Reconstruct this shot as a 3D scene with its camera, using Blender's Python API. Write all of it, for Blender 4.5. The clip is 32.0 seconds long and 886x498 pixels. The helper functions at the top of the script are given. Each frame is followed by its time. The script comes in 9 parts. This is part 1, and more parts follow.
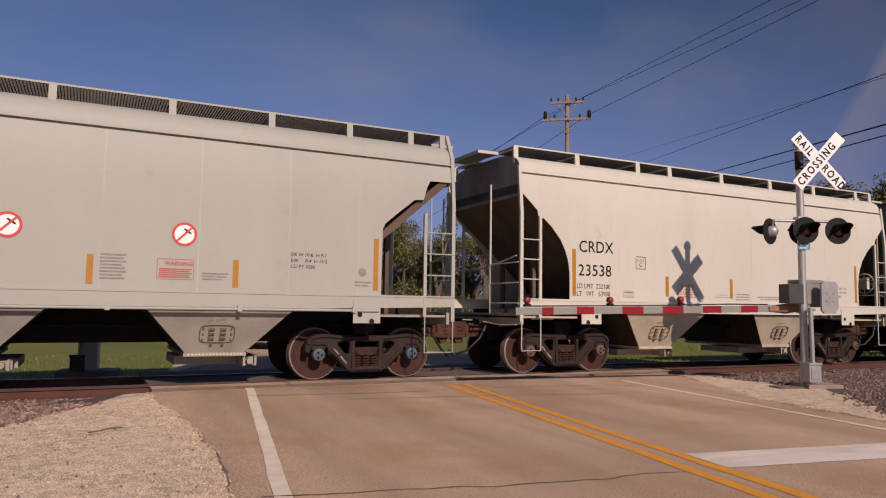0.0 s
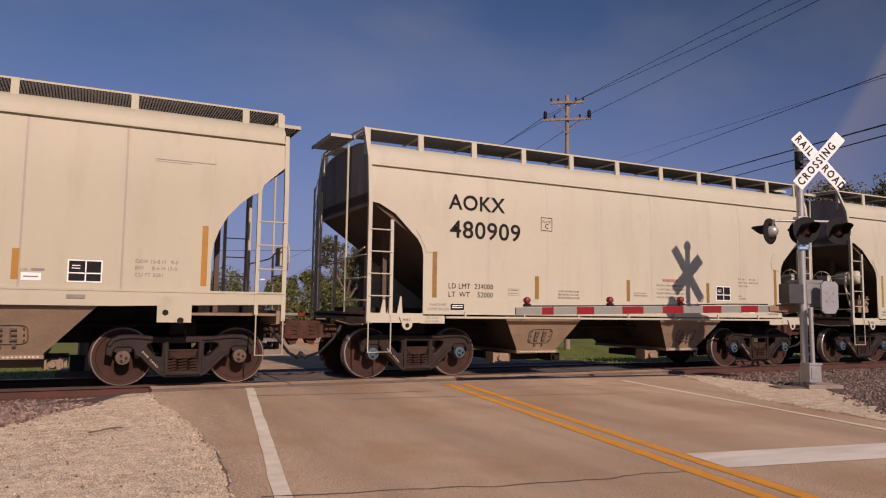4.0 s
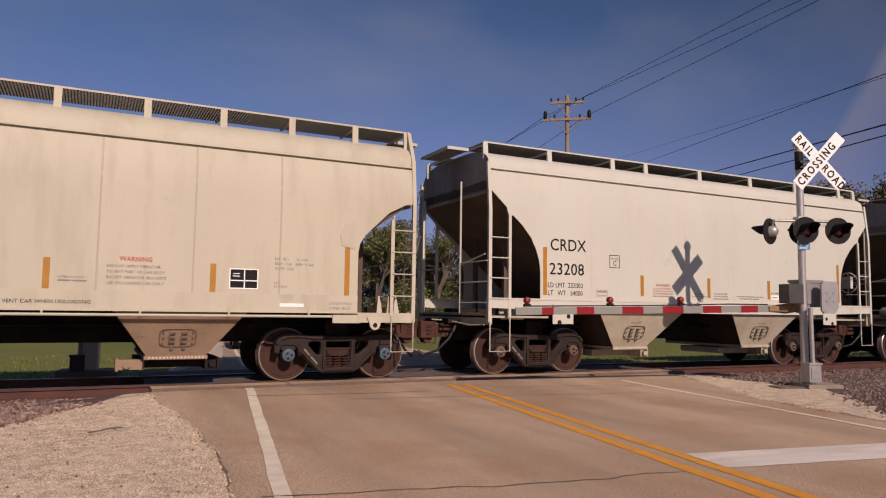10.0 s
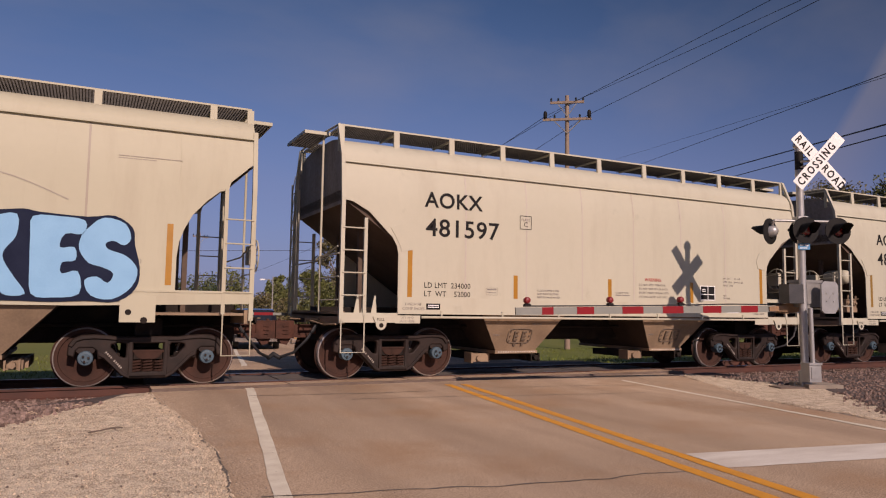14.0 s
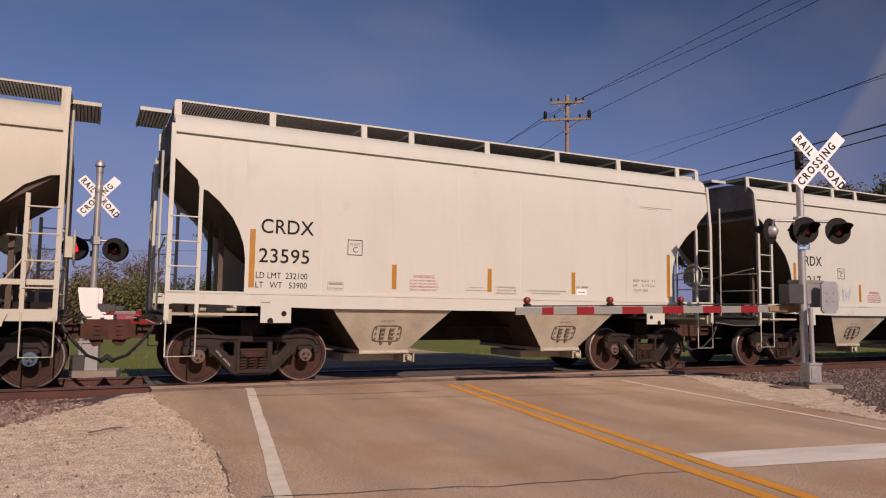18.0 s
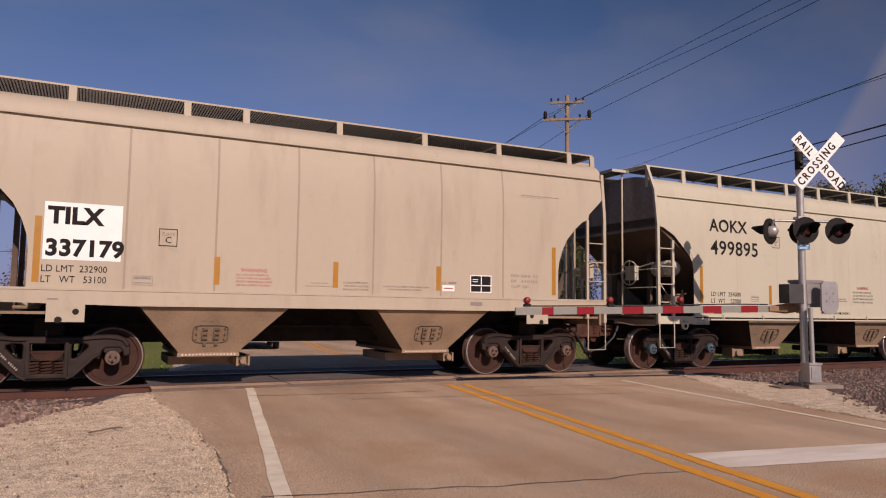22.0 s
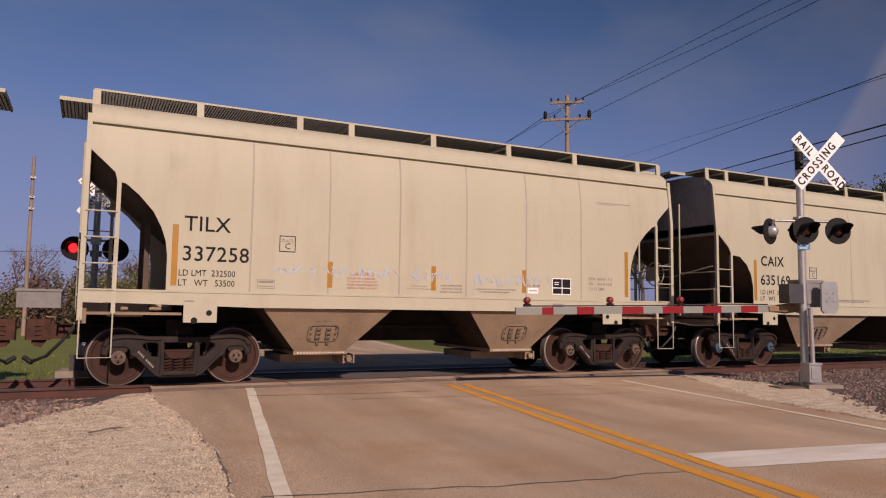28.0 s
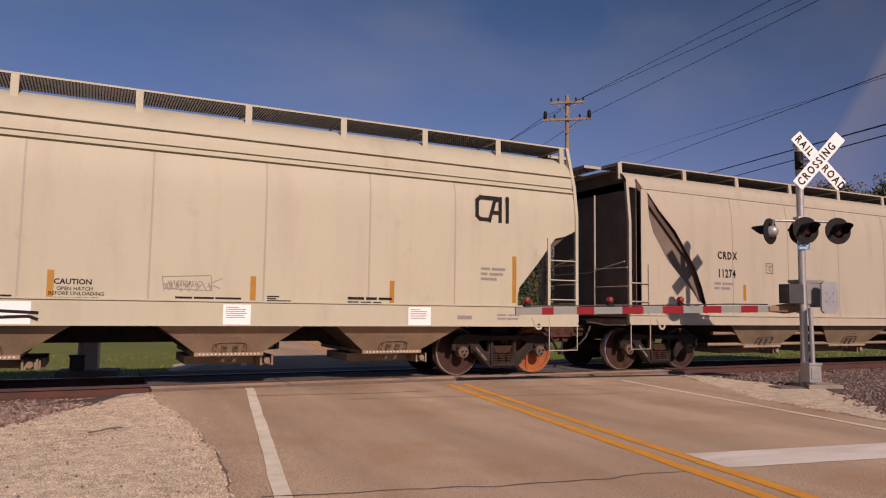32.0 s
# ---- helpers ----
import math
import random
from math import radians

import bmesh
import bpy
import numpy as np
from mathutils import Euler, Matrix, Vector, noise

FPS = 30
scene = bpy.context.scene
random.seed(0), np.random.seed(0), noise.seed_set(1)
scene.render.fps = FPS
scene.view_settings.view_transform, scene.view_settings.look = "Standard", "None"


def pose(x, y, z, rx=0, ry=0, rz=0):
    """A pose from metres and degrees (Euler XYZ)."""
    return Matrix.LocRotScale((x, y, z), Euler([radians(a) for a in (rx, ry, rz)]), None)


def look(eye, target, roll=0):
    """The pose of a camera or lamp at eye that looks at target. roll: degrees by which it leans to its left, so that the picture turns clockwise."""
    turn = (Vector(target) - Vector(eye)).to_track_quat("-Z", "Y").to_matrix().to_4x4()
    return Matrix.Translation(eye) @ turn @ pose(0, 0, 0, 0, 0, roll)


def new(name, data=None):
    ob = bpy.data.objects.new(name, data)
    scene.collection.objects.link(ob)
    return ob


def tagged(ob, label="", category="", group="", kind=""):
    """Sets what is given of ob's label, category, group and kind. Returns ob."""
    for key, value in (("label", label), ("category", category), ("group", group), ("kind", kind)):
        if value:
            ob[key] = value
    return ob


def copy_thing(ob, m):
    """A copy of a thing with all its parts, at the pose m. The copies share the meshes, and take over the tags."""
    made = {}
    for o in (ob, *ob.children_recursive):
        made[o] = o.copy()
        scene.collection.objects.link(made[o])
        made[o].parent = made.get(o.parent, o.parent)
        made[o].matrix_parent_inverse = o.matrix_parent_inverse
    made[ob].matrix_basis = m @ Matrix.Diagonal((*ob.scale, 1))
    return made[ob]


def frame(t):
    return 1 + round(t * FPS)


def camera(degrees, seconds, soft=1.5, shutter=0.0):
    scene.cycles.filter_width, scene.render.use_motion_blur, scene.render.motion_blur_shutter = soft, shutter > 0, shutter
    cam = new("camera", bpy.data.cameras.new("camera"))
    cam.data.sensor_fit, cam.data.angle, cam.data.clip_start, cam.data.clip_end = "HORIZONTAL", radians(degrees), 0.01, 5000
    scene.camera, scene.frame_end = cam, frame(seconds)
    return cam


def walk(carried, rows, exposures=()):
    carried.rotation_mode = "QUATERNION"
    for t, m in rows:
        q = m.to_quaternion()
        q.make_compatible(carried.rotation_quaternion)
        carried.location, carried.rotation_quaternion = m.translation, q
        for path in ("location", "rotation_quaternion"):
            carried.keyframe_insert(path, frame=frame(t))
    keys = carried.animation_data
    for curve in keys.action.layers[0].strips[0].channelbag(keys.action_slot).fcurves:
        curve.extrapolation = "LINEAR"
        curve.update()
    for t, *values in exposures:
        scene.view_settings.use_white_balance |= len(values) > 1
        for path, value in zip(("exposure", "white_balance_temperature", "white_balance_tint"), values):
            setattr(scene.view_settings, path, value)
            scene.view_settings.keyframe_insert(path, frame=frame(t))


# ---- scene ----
# ================= camera =================
cam = camera(64.0, 32.0, soft=1.15)
EYE = pose(-1.902, -13.263, 1.282, 94.847, -0.804, -26.567)
walk(cam, [(0.0, EYE), (32.0, EYE)], [(0.0, 0.0, 6450, 26), (32.0, 0.0, 6450, 26)])

# ================= sky, sun, exposure =================
SUN_TO = Vector((0.0, 3.2, -1.95)).normalized()      # the way the sunlight travels
world = bpy.data.worlds.new("world")
scene.world = world
world.use_nodes = True
_n, _l = world.node_tree.nodes, world.node_tree.links
_n.clear()
_sky = _n.new("ShaderNodeTexSky")
_sky.sky_type = "NISHITA"
_sky.sun_disc = False
_sky.sun_elevation = math.asin(-SUN_TO.z)
_sky.sun_rotation = math.atan2(-SUN_TO.x, -SUN_TO.y)
_sky.altitude, _sky.air_density, _sky.dust_density, _sky.ozone_density = 200.0, 1.15, 0.9, 7.5
_tc = _n.new("ShaderNodeTexCoord")
_map = _n.new("ShaderNodeMapping")
_map.inputs["Rotation"].default_value = (0.2, 0.5, 0.9)
_map.inputs["Scale"].default_value = (1.2, 4.0, 5.0)
_noise = _n.new("ShaderNodeTexNoise")
_noise.inputs["Scale"].default_value, _noise.inputs["Detail"].default_value = 1.3, 6.0
_ramp = _n.new("ShaderNodeValToRGB")
_ramp.color_ramp.elements[0].position, _ramp.color_ramp.elements[1].position = 0.48, 0.82
_ramp.color_ramp.elements[0].color, _ramp.color_ramp.elements[1].color = (0, 0, 0, 1), (0.45, 0.45, 0.45, 1)
_mix = _n.new("ShaderNodeMix")
_mix.data_type = "RGBA"
# one faint streak of high cloud
_dot, _band, _near, _gate, _wisp = (_n.new(k) for k in ("ShaderNodeVectorMath", "ShaderNodeMapRange", "ShaderNodeVectorMath", "ShaderNodeMapRange", "ShaderNodeMath"))
_dot.operation, _near.operation, _wisp.operation = "DOT_PRODUCT", "DOT_PRODUCT", "MULTIPLY"
_dot.inputs[1].default_value, _near.inputs[1].default_value = (-0.573, 0.664, 0.480), (0.835, 0.520, 0.285)
_band.interpolation_type = "SMOOTHSTEP"
for _k, _v in zip(("From Min", "From Max", "To Min", "To Max"), (-0.075, 0.004, 0.0, 0.62)):
    _band.inputs[_k].default_value = _v
_cut = _n.new("ShaderNodeMapRange")
for _k, _v in zip(("From Min", "From Max", "To Min", "To Max"), (0.0, 0.012, 1.0, 0.0)):
    _cut.inputs[_k].default_value = _v
for _k, _v in zip(("From Min", "From Max"), (0.965, 0.992)):
    _gate.inputs[_k].default_value = _v
_w2, _sum = _n.new("ShaderNodeMath"), _n.new("ShaderNodeMath")
_w2.operation, _sum.operation = "MULTIPLY", "ADD"
_l.new(_tc.outputs["Generated"], _dot.inputs[0])
_l.new(_tc.outputs["Generated"], _near.inputs[0])
_l.new(_dot.outputs["Value"], _band.inputs["Value"])
_l.new(_dot.outputs["Value"], _cut.inputs["Value"])
_l.new(_near.outputs["Value"], _gate.inputs["Value"])
_l.new(_band.outputs["Result"], _wisp.inputs[0])
_l.new(_cut.outputs["Result"], _wisp.inputs[1])
_l.new(_wisp.outputs[0], _w2.inputs[0])
_l.new(_gate.outputs["Result"], _w2.inputs[1])
_l.new(_w2.outputs[0], _sum.inputs[0])
_l.new(_ramp.outputs["Color"], _sum.inputs[1])
_bg = _n.new("ShaderNodeBackground")
_bg.inputs["Strength"].default_value = 0.052
_out = _n.new("ShaderNodeOutputWorld")
_l.new(_tc.outputs["Generated"], _map.inputs["Vector"])
_l.new(_map.outputs["Vector"], _noise.inputs["Vector"])
_l.new(_noise.outputs["Fac"], _ramp.inputs["Fac"])
_l.new(_sum.outputs[0], _mix.inputs["Factor"])
_l.new(_sky.outputs["Color"], _mix.inputs["A"])
_mix.inputs["B"].default_value = (4.2, 4.4, 4.9, 1)
# paler haze towards the horizon
_sep, _low, _haze = _n.new("ShaderNodeSeparateXYZ"), _n.new("ShaderNodeMapRange"), _n.new("ShaderNodeMix")
_low.interpolation_type, _haze.data_type = "SMOOTHSTEP", "RGBA"
for _k, _v in zip(("From Min", "From Max", "To Min", "To Max"), (0.0, 0.44, 0.62, 0.0)):
    _low.inputs[_k].default_value = _v
_haze.inputs["B"].default_value = (3.85, 4.35, 8.3, 1)
_l.new(_tc.outputs["Generated"], _sep.inputs[0])
_l.new(_sep.outputs["Z"], _low.inputs["Value"])
_l.new(_low.outputs["Result"], _haze.inputs["Factor"])
_l.new(_mix.outputs["Result"], _haze.inputs["A"])
# clear sky is darkest at right angles to the sun
_away, _side, _deep, _dim = (_n.new(k) for k in ("ShaderNodeVectorMath", "ShaderNodeMath", "ShaderNodeMapRange", "ShaderNodeVectorMath"))
_away.operation, _side.operation, _dim.operation = "DOT_PRODUCT", "ABSOLUTE", "SCALE"
_away.inputs[1].default_value = SUN_TO
_deep.interpolation_type = "SMOOTHSTEP"
for _k, _v in zip(("From Min", "From Max", "To Min", "To Max"), (0.14, 0.64, 0.68, 1.05)):
    _deep.inputs[_k].default_value = _v
_l.new(_tc.outputs["Generated"], _away.inputs[0])
_l.new(_away.outputs["Value"], _side.inputs[0])
_l.new(_side.outputs[0], _deep.inputs["Value"])
_l.new(_haze.outputs["Result"], _dim.inputs[0])
_l.new(_deep.outputs["Result"], _dim.inputs["Scale"])
_l.new(_dim.outputs["Vector"], _bg.inputs["Color"])
_l.new(_bg.outputs["Background"], _out.inputs["Surface"])
sun = new("sun", bpy.data.lights.new("sun", "SUN"))
sun.data.energy, sun.data.angle, sun.data.color = 4.2, radians(0.5), (1.0, 0.835, 0.67)
sun.matrix_world = look((0, -60, 36), Vector((0, -60, 36)) + SUN_TO)


# ================= materials =================
def rgb(c):
    return (c[0], c[1], c[2], 1.0)


def surface(name, base, other=None, rough=0.7, metal=0.0, scale=6.0, fine=60.0, bump=0.15, amount=0.5, spec=0.5, grain=0.45, streak=0.0, stretch=None,
            dirt=None, dirt_amount=0.0, dirt_scale=2.0, coat=0.0, spread=0.0, stain=None, blots=(0.55, 0.50, 0.72, 0.75)):
    """A painted, rusty, stony or woody surface: two scales of noise between two colours, stains, fine relief."""
    m = bpy.data.materials.new(name)
    m.use_nodes = True
    n, l = m.node_tree.nodes, m.node_tree.links
    b = n["Principled BSDF"]
    b.inputs["Roughness"].default_value, b.inputs["Metallic"].default_value = rough, metal
    b.inputs["Specular IOR Level"].default_value = spec
    if coat:
        b.inputs["Coat Weight"].default_value = coat
    tc, info = n.new("ShaderNodeTexCoord"), n.new("ShaderNodeObjectInfo")
    shift = n.new("ShaderNodeVectorMath")
    shift.operation = "ADD"
    mul = n.new("ShaderNodeMath")
    mul.operation = "MULTIPLY"
    mul.inputs[1].default_value = 57.0
    l.new(info.outputs["Random"], mul.inputs[0])
    l.new(tc.outputs["Object"], shift.inputs[0])
    l.new(mul.outputs[0], shift.inputs[1])
    mp = n.new("ShaderNodeMapping")
    mp.inputs["Scale"].default_value = stretch or (1, 1, 1 - streak)
    l.new(shift.outputs[0], mp.inputs["Vector"])
    big, small = n.new("ShaderNodeTexNoise"), n.new("ShaderNodeTexNoise")
    big.inputs["Scale"].default_value, big.inputs["Detail"].default_value = scale, 5.0
    small.inputs["Scale"].default_value, small.inputs["Detail"].default_value = fine, 3.0
    l.new(mp.outputs[0], big.inputs["Vector"])
    l.new(shift.outputs[0], small.inputs["Vector"])
    add = n.new("ShaderNodeMath")
    add.operation = "MULTIPLY_ADD"
    add.inputs[1].default_value = grain
    l.new(small.outputs["Fac"], add.inputs[0])
    l.new(big.outputs["Fac"], add.inputs[2])
    ramp = n.new("ShaderNodeMapRange")
    ramp.inputs["From Min"].default_value, ramp.inputs["From Max"].default_value = 0.33 + 0.5 * grain, 0.73 + 0.5 * grain
    ramp.inputs["To Max"].default_value = amount
    l.new(add.outputs[0], ramp.inputs["Value"])
    mix = n.new("ShaderNodeMix")
    mix.data_type = "RGBA"
    mix.inputs["A"].default_value = rgb(base)
    mix.inputs["B"].default_value = rgb(other or [0.6 * c for c in base])
    l.new(ramp.outputs[0], mix.inputs["Factor"])
    colour = mix.outputs["Result"]
    if stain:
        blot = n.new("ShaderNodeTexNoise")
        blot.inputs["Scale"].default_value, blot.inputs["Detail"].default_value = blots[0], 8.0
        blot.inputs["Roughness"].default_value = 0.6
        l.new(shift.outputs[0], blot.inputs["Vector"])
        sr = n.new("ShaderNodeMapRange")
        sr.inputs["From Min"].default_value, sr.inputs["From Max"].default_value = blots[1], blots[2]
        sr.inputs["To Max"].default_value = blots[3]
        l.new(blot.outputs["Fac"], sr.inputs["Value"])
        sx = n.new("ShaderNodeMix")
        sx.data_type = "RGBA"
        sx.inputs["B"].default_value = rgb(stain)
        l.new(sr.outputs[0], sx.inputs["Factor"])
        l.new(colour, sx.inputs["A"])
        colour = sx.outputs["Result"]
    if dirt:
        spots = n.new("ShaderNodeTexNoise")
        spots.inputs["Scale"].default_value, spots.inputs["Detail"].default_value = dirt_scale, 7.0
        spots.inputs["Roughness"].default_value = 0.62
        l.new(mp.outputs[0], spots.inputs["Vector"])
        dr = n.new("ShaderNodeMapRange")
        dr.inputs["From Min"].default_value, dr.inputs["From Max"].default_value = 0.5, 0.78
        dr.inputs["To Max"].default_value = dirt_amount
        l.new(spots.outputs["Fac"], dr.inputs["Value"])
        mx = n.new("ShaderNodeMix")
        mx.data_type = "RGBA"
        mx.inputs["B"].default_value = rgb(dirt)
        l.new(dr.outputs[0], mx.inputs["Factor"])
        l.new(colour, mx.inputs["A"])
        colour = mx.outputs["Result"]
    if spread:
        hsv = n.new("ShaderNodeHueSaturation")
        vr = n.new("ShaderNodeMapRange")
        vr.inputs["To Min"].default_value, vr.inputs["To Max"].default_value = 1 - spread, 1 + spread
        geo = n.new("ShaderNodeNewGeometry")
        l.new(geo.outputs["Random Per Island"], vr.inputs["Value"])
        l.new(vr.outputs[0], hsv.inputs["Value"])
        l.new(colour, hsv.inputs["Color"])
        colour = hsv.outputs["Color"]
    l.new(colour, b.inputs["Base Color"])
    if bump:
        bp = n.new("ShaderNodeBump")
        bp.inputs["Strength"].default_value, bp.inputs["Distance"].default_value = bump, 0.01
        l.new(add.outputs[0], bp.inputs["Height"])
        l.new(bp.outputs[0], b.inputs["Normal"])
    return m


def glow(name, colour, strength):
    m = bpy.data.materials.new(name)
    m.use_nodes = True
    b = m.node_tree.nodes["Principled BSDF"]
    b.inputs["Base Color"].default_value = rgb(colour)
    b.inputs["Emission Color"].default_value = rgb(colour)
    b.inputs["Emission Strength"].default_value = strength
    return m


def car_paint(name, base, dirt, amount):
    return surface(name, base, [0.9 * c for c in base], rough=0.58, spec=0.32, scale=0.9, fine=9.0, bump=0.02, amount=0.5,
                   streak=0.82, dirt=dirt, dirt_amount=amount, dirt_scale=2.6, stain=[0.62 * c for c in base], blots=(1.5, 0.64, 0.76, 0.5))


PAINT = {
    "white": car_paint("white car paint", (0.515, 0.51, 0.43), (0.40, 0.35, 0.28), 0.22),
    "tan": car_paint("tan car paint", (0.445, 0.41, 0.295), (0.30, 0.24, 0.17), 0.36),
    "cream": car_paint("cream car paint", (0.48, 0.45, 0.345), (0.32, 0.26, 0.19), 0.28),
    "straw": car_paint("straw cream car paint", (0.468, 0.44, 0.33), (0.29, 0.25, 0.17), 0.5),
    "dusty": car_paint("dusty tan car paint", (0.42, 0.365, 0.275), (0.26, 0.20, 0.14), 0.4),
    "grey": car_paint("grey green car paint", (0.345, 0.355, 0.305), (0.30, 0.29, 0.25), 0.26),
}
UNDER = {
    "white": surface("dusty white underside", (0.43, 0.385, 0.285), (0.27, 0.225, 0.155), 0.8, scale=2, fine=30, amount=0.7),
    "tan": surface("dusty tan underside", (0.285, 0.20, 0.125), (0.155, 0.105, 0.065), 0.8, scale=2, fine=30, amount=0.7),
}
UNDER["grey"] = surface("dusty grey green underside", (0.30, 0.295, 0.245), (0.19, 0.175, 0.14), 0.8, scale=2, fine=30, amount=0.7)
UNDER["cream"], UNDER["dusty"], UNDER["straw"] = UNDER["tan"], UNDER["tan"], UNDER["tan"]
# Darker brown that paints the shade on the hoppers' end slopes.
SLOPE_SHADE = surface("shade painted on hopper slopes", (0.060, 0.040, 0.029), (0.030, 0.021, 0.016), 0.85, spec=0.2, scale=2, fine=25, amount=0.8)
GRIME = surface("grimy dark steel", (0.012, 0.009, 0.008), (0.03, 0.022, 0.017), 0.85, spec=0.2, scale=4, fine=40, amount=0.8)
# Slope sheets and end walls: car paint darkened by grime and painted-in shade.
SLOPE = surface("grimy brown slope sheet with painted shade", (0.125, 0.086, 0.062), (0.055, 0.040, 0.031), 0.8, spec=0.25, scale=1.2, fine=20, amount=0.7)
ENDWALL = surface("grimy grey end paint with painted shade", (0.34, 0.31, 0.275), (0.17, 0.14, 0.115), 0.75, spec=0.25, scale=1.1, fine=14, amount=0.85, streak=0.8,
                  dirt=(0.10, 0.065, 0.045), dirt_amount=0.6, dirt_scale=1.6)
RUSTY = surface("rusty cast steel", (0.095, 0.036, 0.023), (0.06, 0.026, 0.018), 0.85, spec=0.2, scale=5, fine=50, amount=0.8, bump=0.3)
COUPLER = surface("dark rusty coupler steel", (0.085, 0.034, 0.022), (0.035, 0.017, 0.012), 0.8, spec=0.25, scale=6, fine=50, amount=0.9, bump=0.4)
CAST = surface("brown black cast steel", (0.028, 0.0165, 0.0125), (0.010, 0.0065, 0.005), 0.66, spec=0.3, scale=5, fine=60, amount=0.9, bump=0.3)
SPRING = surface("dark rusty spring steel", (0.055, 0.026, 0.018), (0.026, 0.014, 0.010), 0.8, spec=0.2, scale=6, fine=50, amount=0.8, bump=0.2)
WHEEL = surface("rust brown wheel", (0.058, 0.026, 0.0175), (0.027, 0.015, 0.011), 0.8, spec=0.25, scale=4, fine=40, amount=0.8, bump=0.2)
TREAD = surface("polished wheel tread", (0.46, 0.42, 0.39), (0.30, 0.26, 0.23), 0.38, 0.45, scale=8, amount=0.5)
BLUE_CAP = surface("blue bearing cap", (0.055, 0.095, 0.125), (0.03, 0.05, 0.065), 0.6, scale=14, amount=0.6)
BROWN_CAP = surface("rusty bearing cap", (0.14, 0.085, 0.06), (0.07, 0.05, 0.04), 0.8, scale=14, amount=0.7)
LATCH = surface("oily brown latch steel", (0.18, 0.135, 0.095), (0.075, 0.055, 0.042), 0.7, scale=9, amount=0.8)
BOLT = surface("pale bolt heads", (0.62, 0.55, 0.47), (0.45, 0.38, 0.3), 0.6, scale=9, amount=0.6)
WORN_WHITE = surface("worn pale paint on casting", (0.42, 0.37, 0.31), (0.2, 0.16, 0.13), 0.8, scale=20, amount=0.9)
BOX_GREY = surface("weathered grey enamel", (0.24, 0.23, 0.215), (0.15, 0.14, 0.13), 0.5, scale=5, fine=40, amount=0.6)
DARK_BOX = surface("dark grey mechanism enamel", (0.04, 0.039, 0.04), (0.075, 0.07, 0.068), 0.5, scale=5, fine=40, amount=0.6)
GRATE = surface("weathered grating steel", (0.105, 0.098, 0.09), (0.065, 0.06, 0.055), 0.8, spec=0.2, scale=6, amount=0.5)
GALV = surface("galvanised grating", (0.42, 0.40, 0.37), (0.28, 0.26, 0.24), 0.5, 0.6, scale=6, amount=0.5)
SILVER = surface("aluminium painted steel", (0.44, 0.43, 0.41), (0.30, 0.29, 0.275), 0.42, 0.5, scale=5, fine=50, amount=0.6)
AMBER = surface("amber reflective strip", (0.38, 0.175, 0.008), (0.29, 0.13, 0.008), 0.4, scale=5, amount=0.6, bump=0)
SEAM = {k: car_paint("stained seam " + k, [(0.72 if k in ("tan", "dusty") else 0.86) * c for c in b], (0.30, 0.22, 0.15), 0.4) for k, b in (("white", (0.64, 0.59, 0.53)), ("tan", (0.50, 0.43, 0.345)), ("cream", (0.545, 0.48, 0.405)), ("dusty", (0.43, 0.355, 0.27)), ("straw", (0.46, 0.41, 0.30)), ("grey", (0.43, 0.445, 0.415)))}
INK = surface("black stencil paint", (0.016, 0.015, 0.015), (0.028, 0.027, 0.026), 0.8, spec=0.1, scale=10, amount=0.6, bump=0)
FAINT_INK = surface("very faint stencil paint", (0.31, 0.27, 0.22), (0.38, 0.34, 0.28), 0.8, scale=10, amount=0.7, bump=0)
RING_RED = surface("red ring paint", (0.55, 0.045, 0.04), (0.45, 0.05, 0.04), 0.6, scale=10, amount=0.5, bump=0)
RAW_RUST = surface("fresh orange rust", (0.34, 0.095, 0.02), (0.20, 0.055, 0.018), 0.9, scale=5, fine=40, amount=0.8)
# Tan paint browned to hold the shade of the wedge car's ends and recess.
INNER_BROWN = surface("brown end sheet with painted shade", (0.17, 0.125, 0.095), (0.10, 0.072, 0.055), 0.8, scale=2, fine=20, amount=0.8)
PALE_INK = surface("faded stencil paint", (0.20, 0.18, 0.16), (0.28, 0.25, 0.22), 0.7, scale=10, amount=0.7, bump=0)
RED_INK = surface("red stencil paint", (0.40, 0.075, 0.06), (0.38, 0.15, 0.11), 0.6, scale=10, amount=0.6, bump=0)
WHITE_INK = surface("white sign paint", (0.82, 0.81, 0.78), (0.70, 0.69, 0.66), 0.5, scale=6, amount=0.4, bump=0)
SIGN_RED = surface("red reflective sheeting", (0.23, 0.012, 0.016), (0.17, 0.011, 0.015), 0.55, spec=0.2, scale=6, amount=0.4, bump=0)
SIGN_GREY = surface("pale reflective sheeting", (0.23, 0.235, 0.205), (0.18, 0.18, 0.155), 0.4, scale=6, amount=0.4, bump=0)
MATT_BLACK = surface("matt black enamel", (0.010, 0.009, 0.009), (0.02, 0.018, 0.016), 0.7, spec=0.2, scale=6, amount=0.6)
LIT_RED = glow("lit red lens", (0.95, 0.02, 0.02), 2.2)
DIM_RED = surface("unlit red lens", (0.12, 0.008, 0.008), (0.08, 0.006, 0.006), 0.15, scale=4, amount=0.4, bump=0, coat=0.5)
GRAFFITI_BLUE = surface("sky blue spray paint", (0.21, 0.42, 0.62), (0.16, 0.34, 0.54), 0.6, scale=3, amount=0.6, bump=0)
GRAFFITI_ORANGE = surface("orange spray paint", (0.70, 0.145, 0.010), (0.60, 0.10, 0.010), 0.8, spec=0.1, scale=3, amount=0.7, bump=0)
GRAFFITI_RED = surface("red spray paint", (0.46, 0.010, 0.012), (0.40, 0.018, 0.016), 0.85, spec=0.1, scale=3, amount=0.6, bump=0)
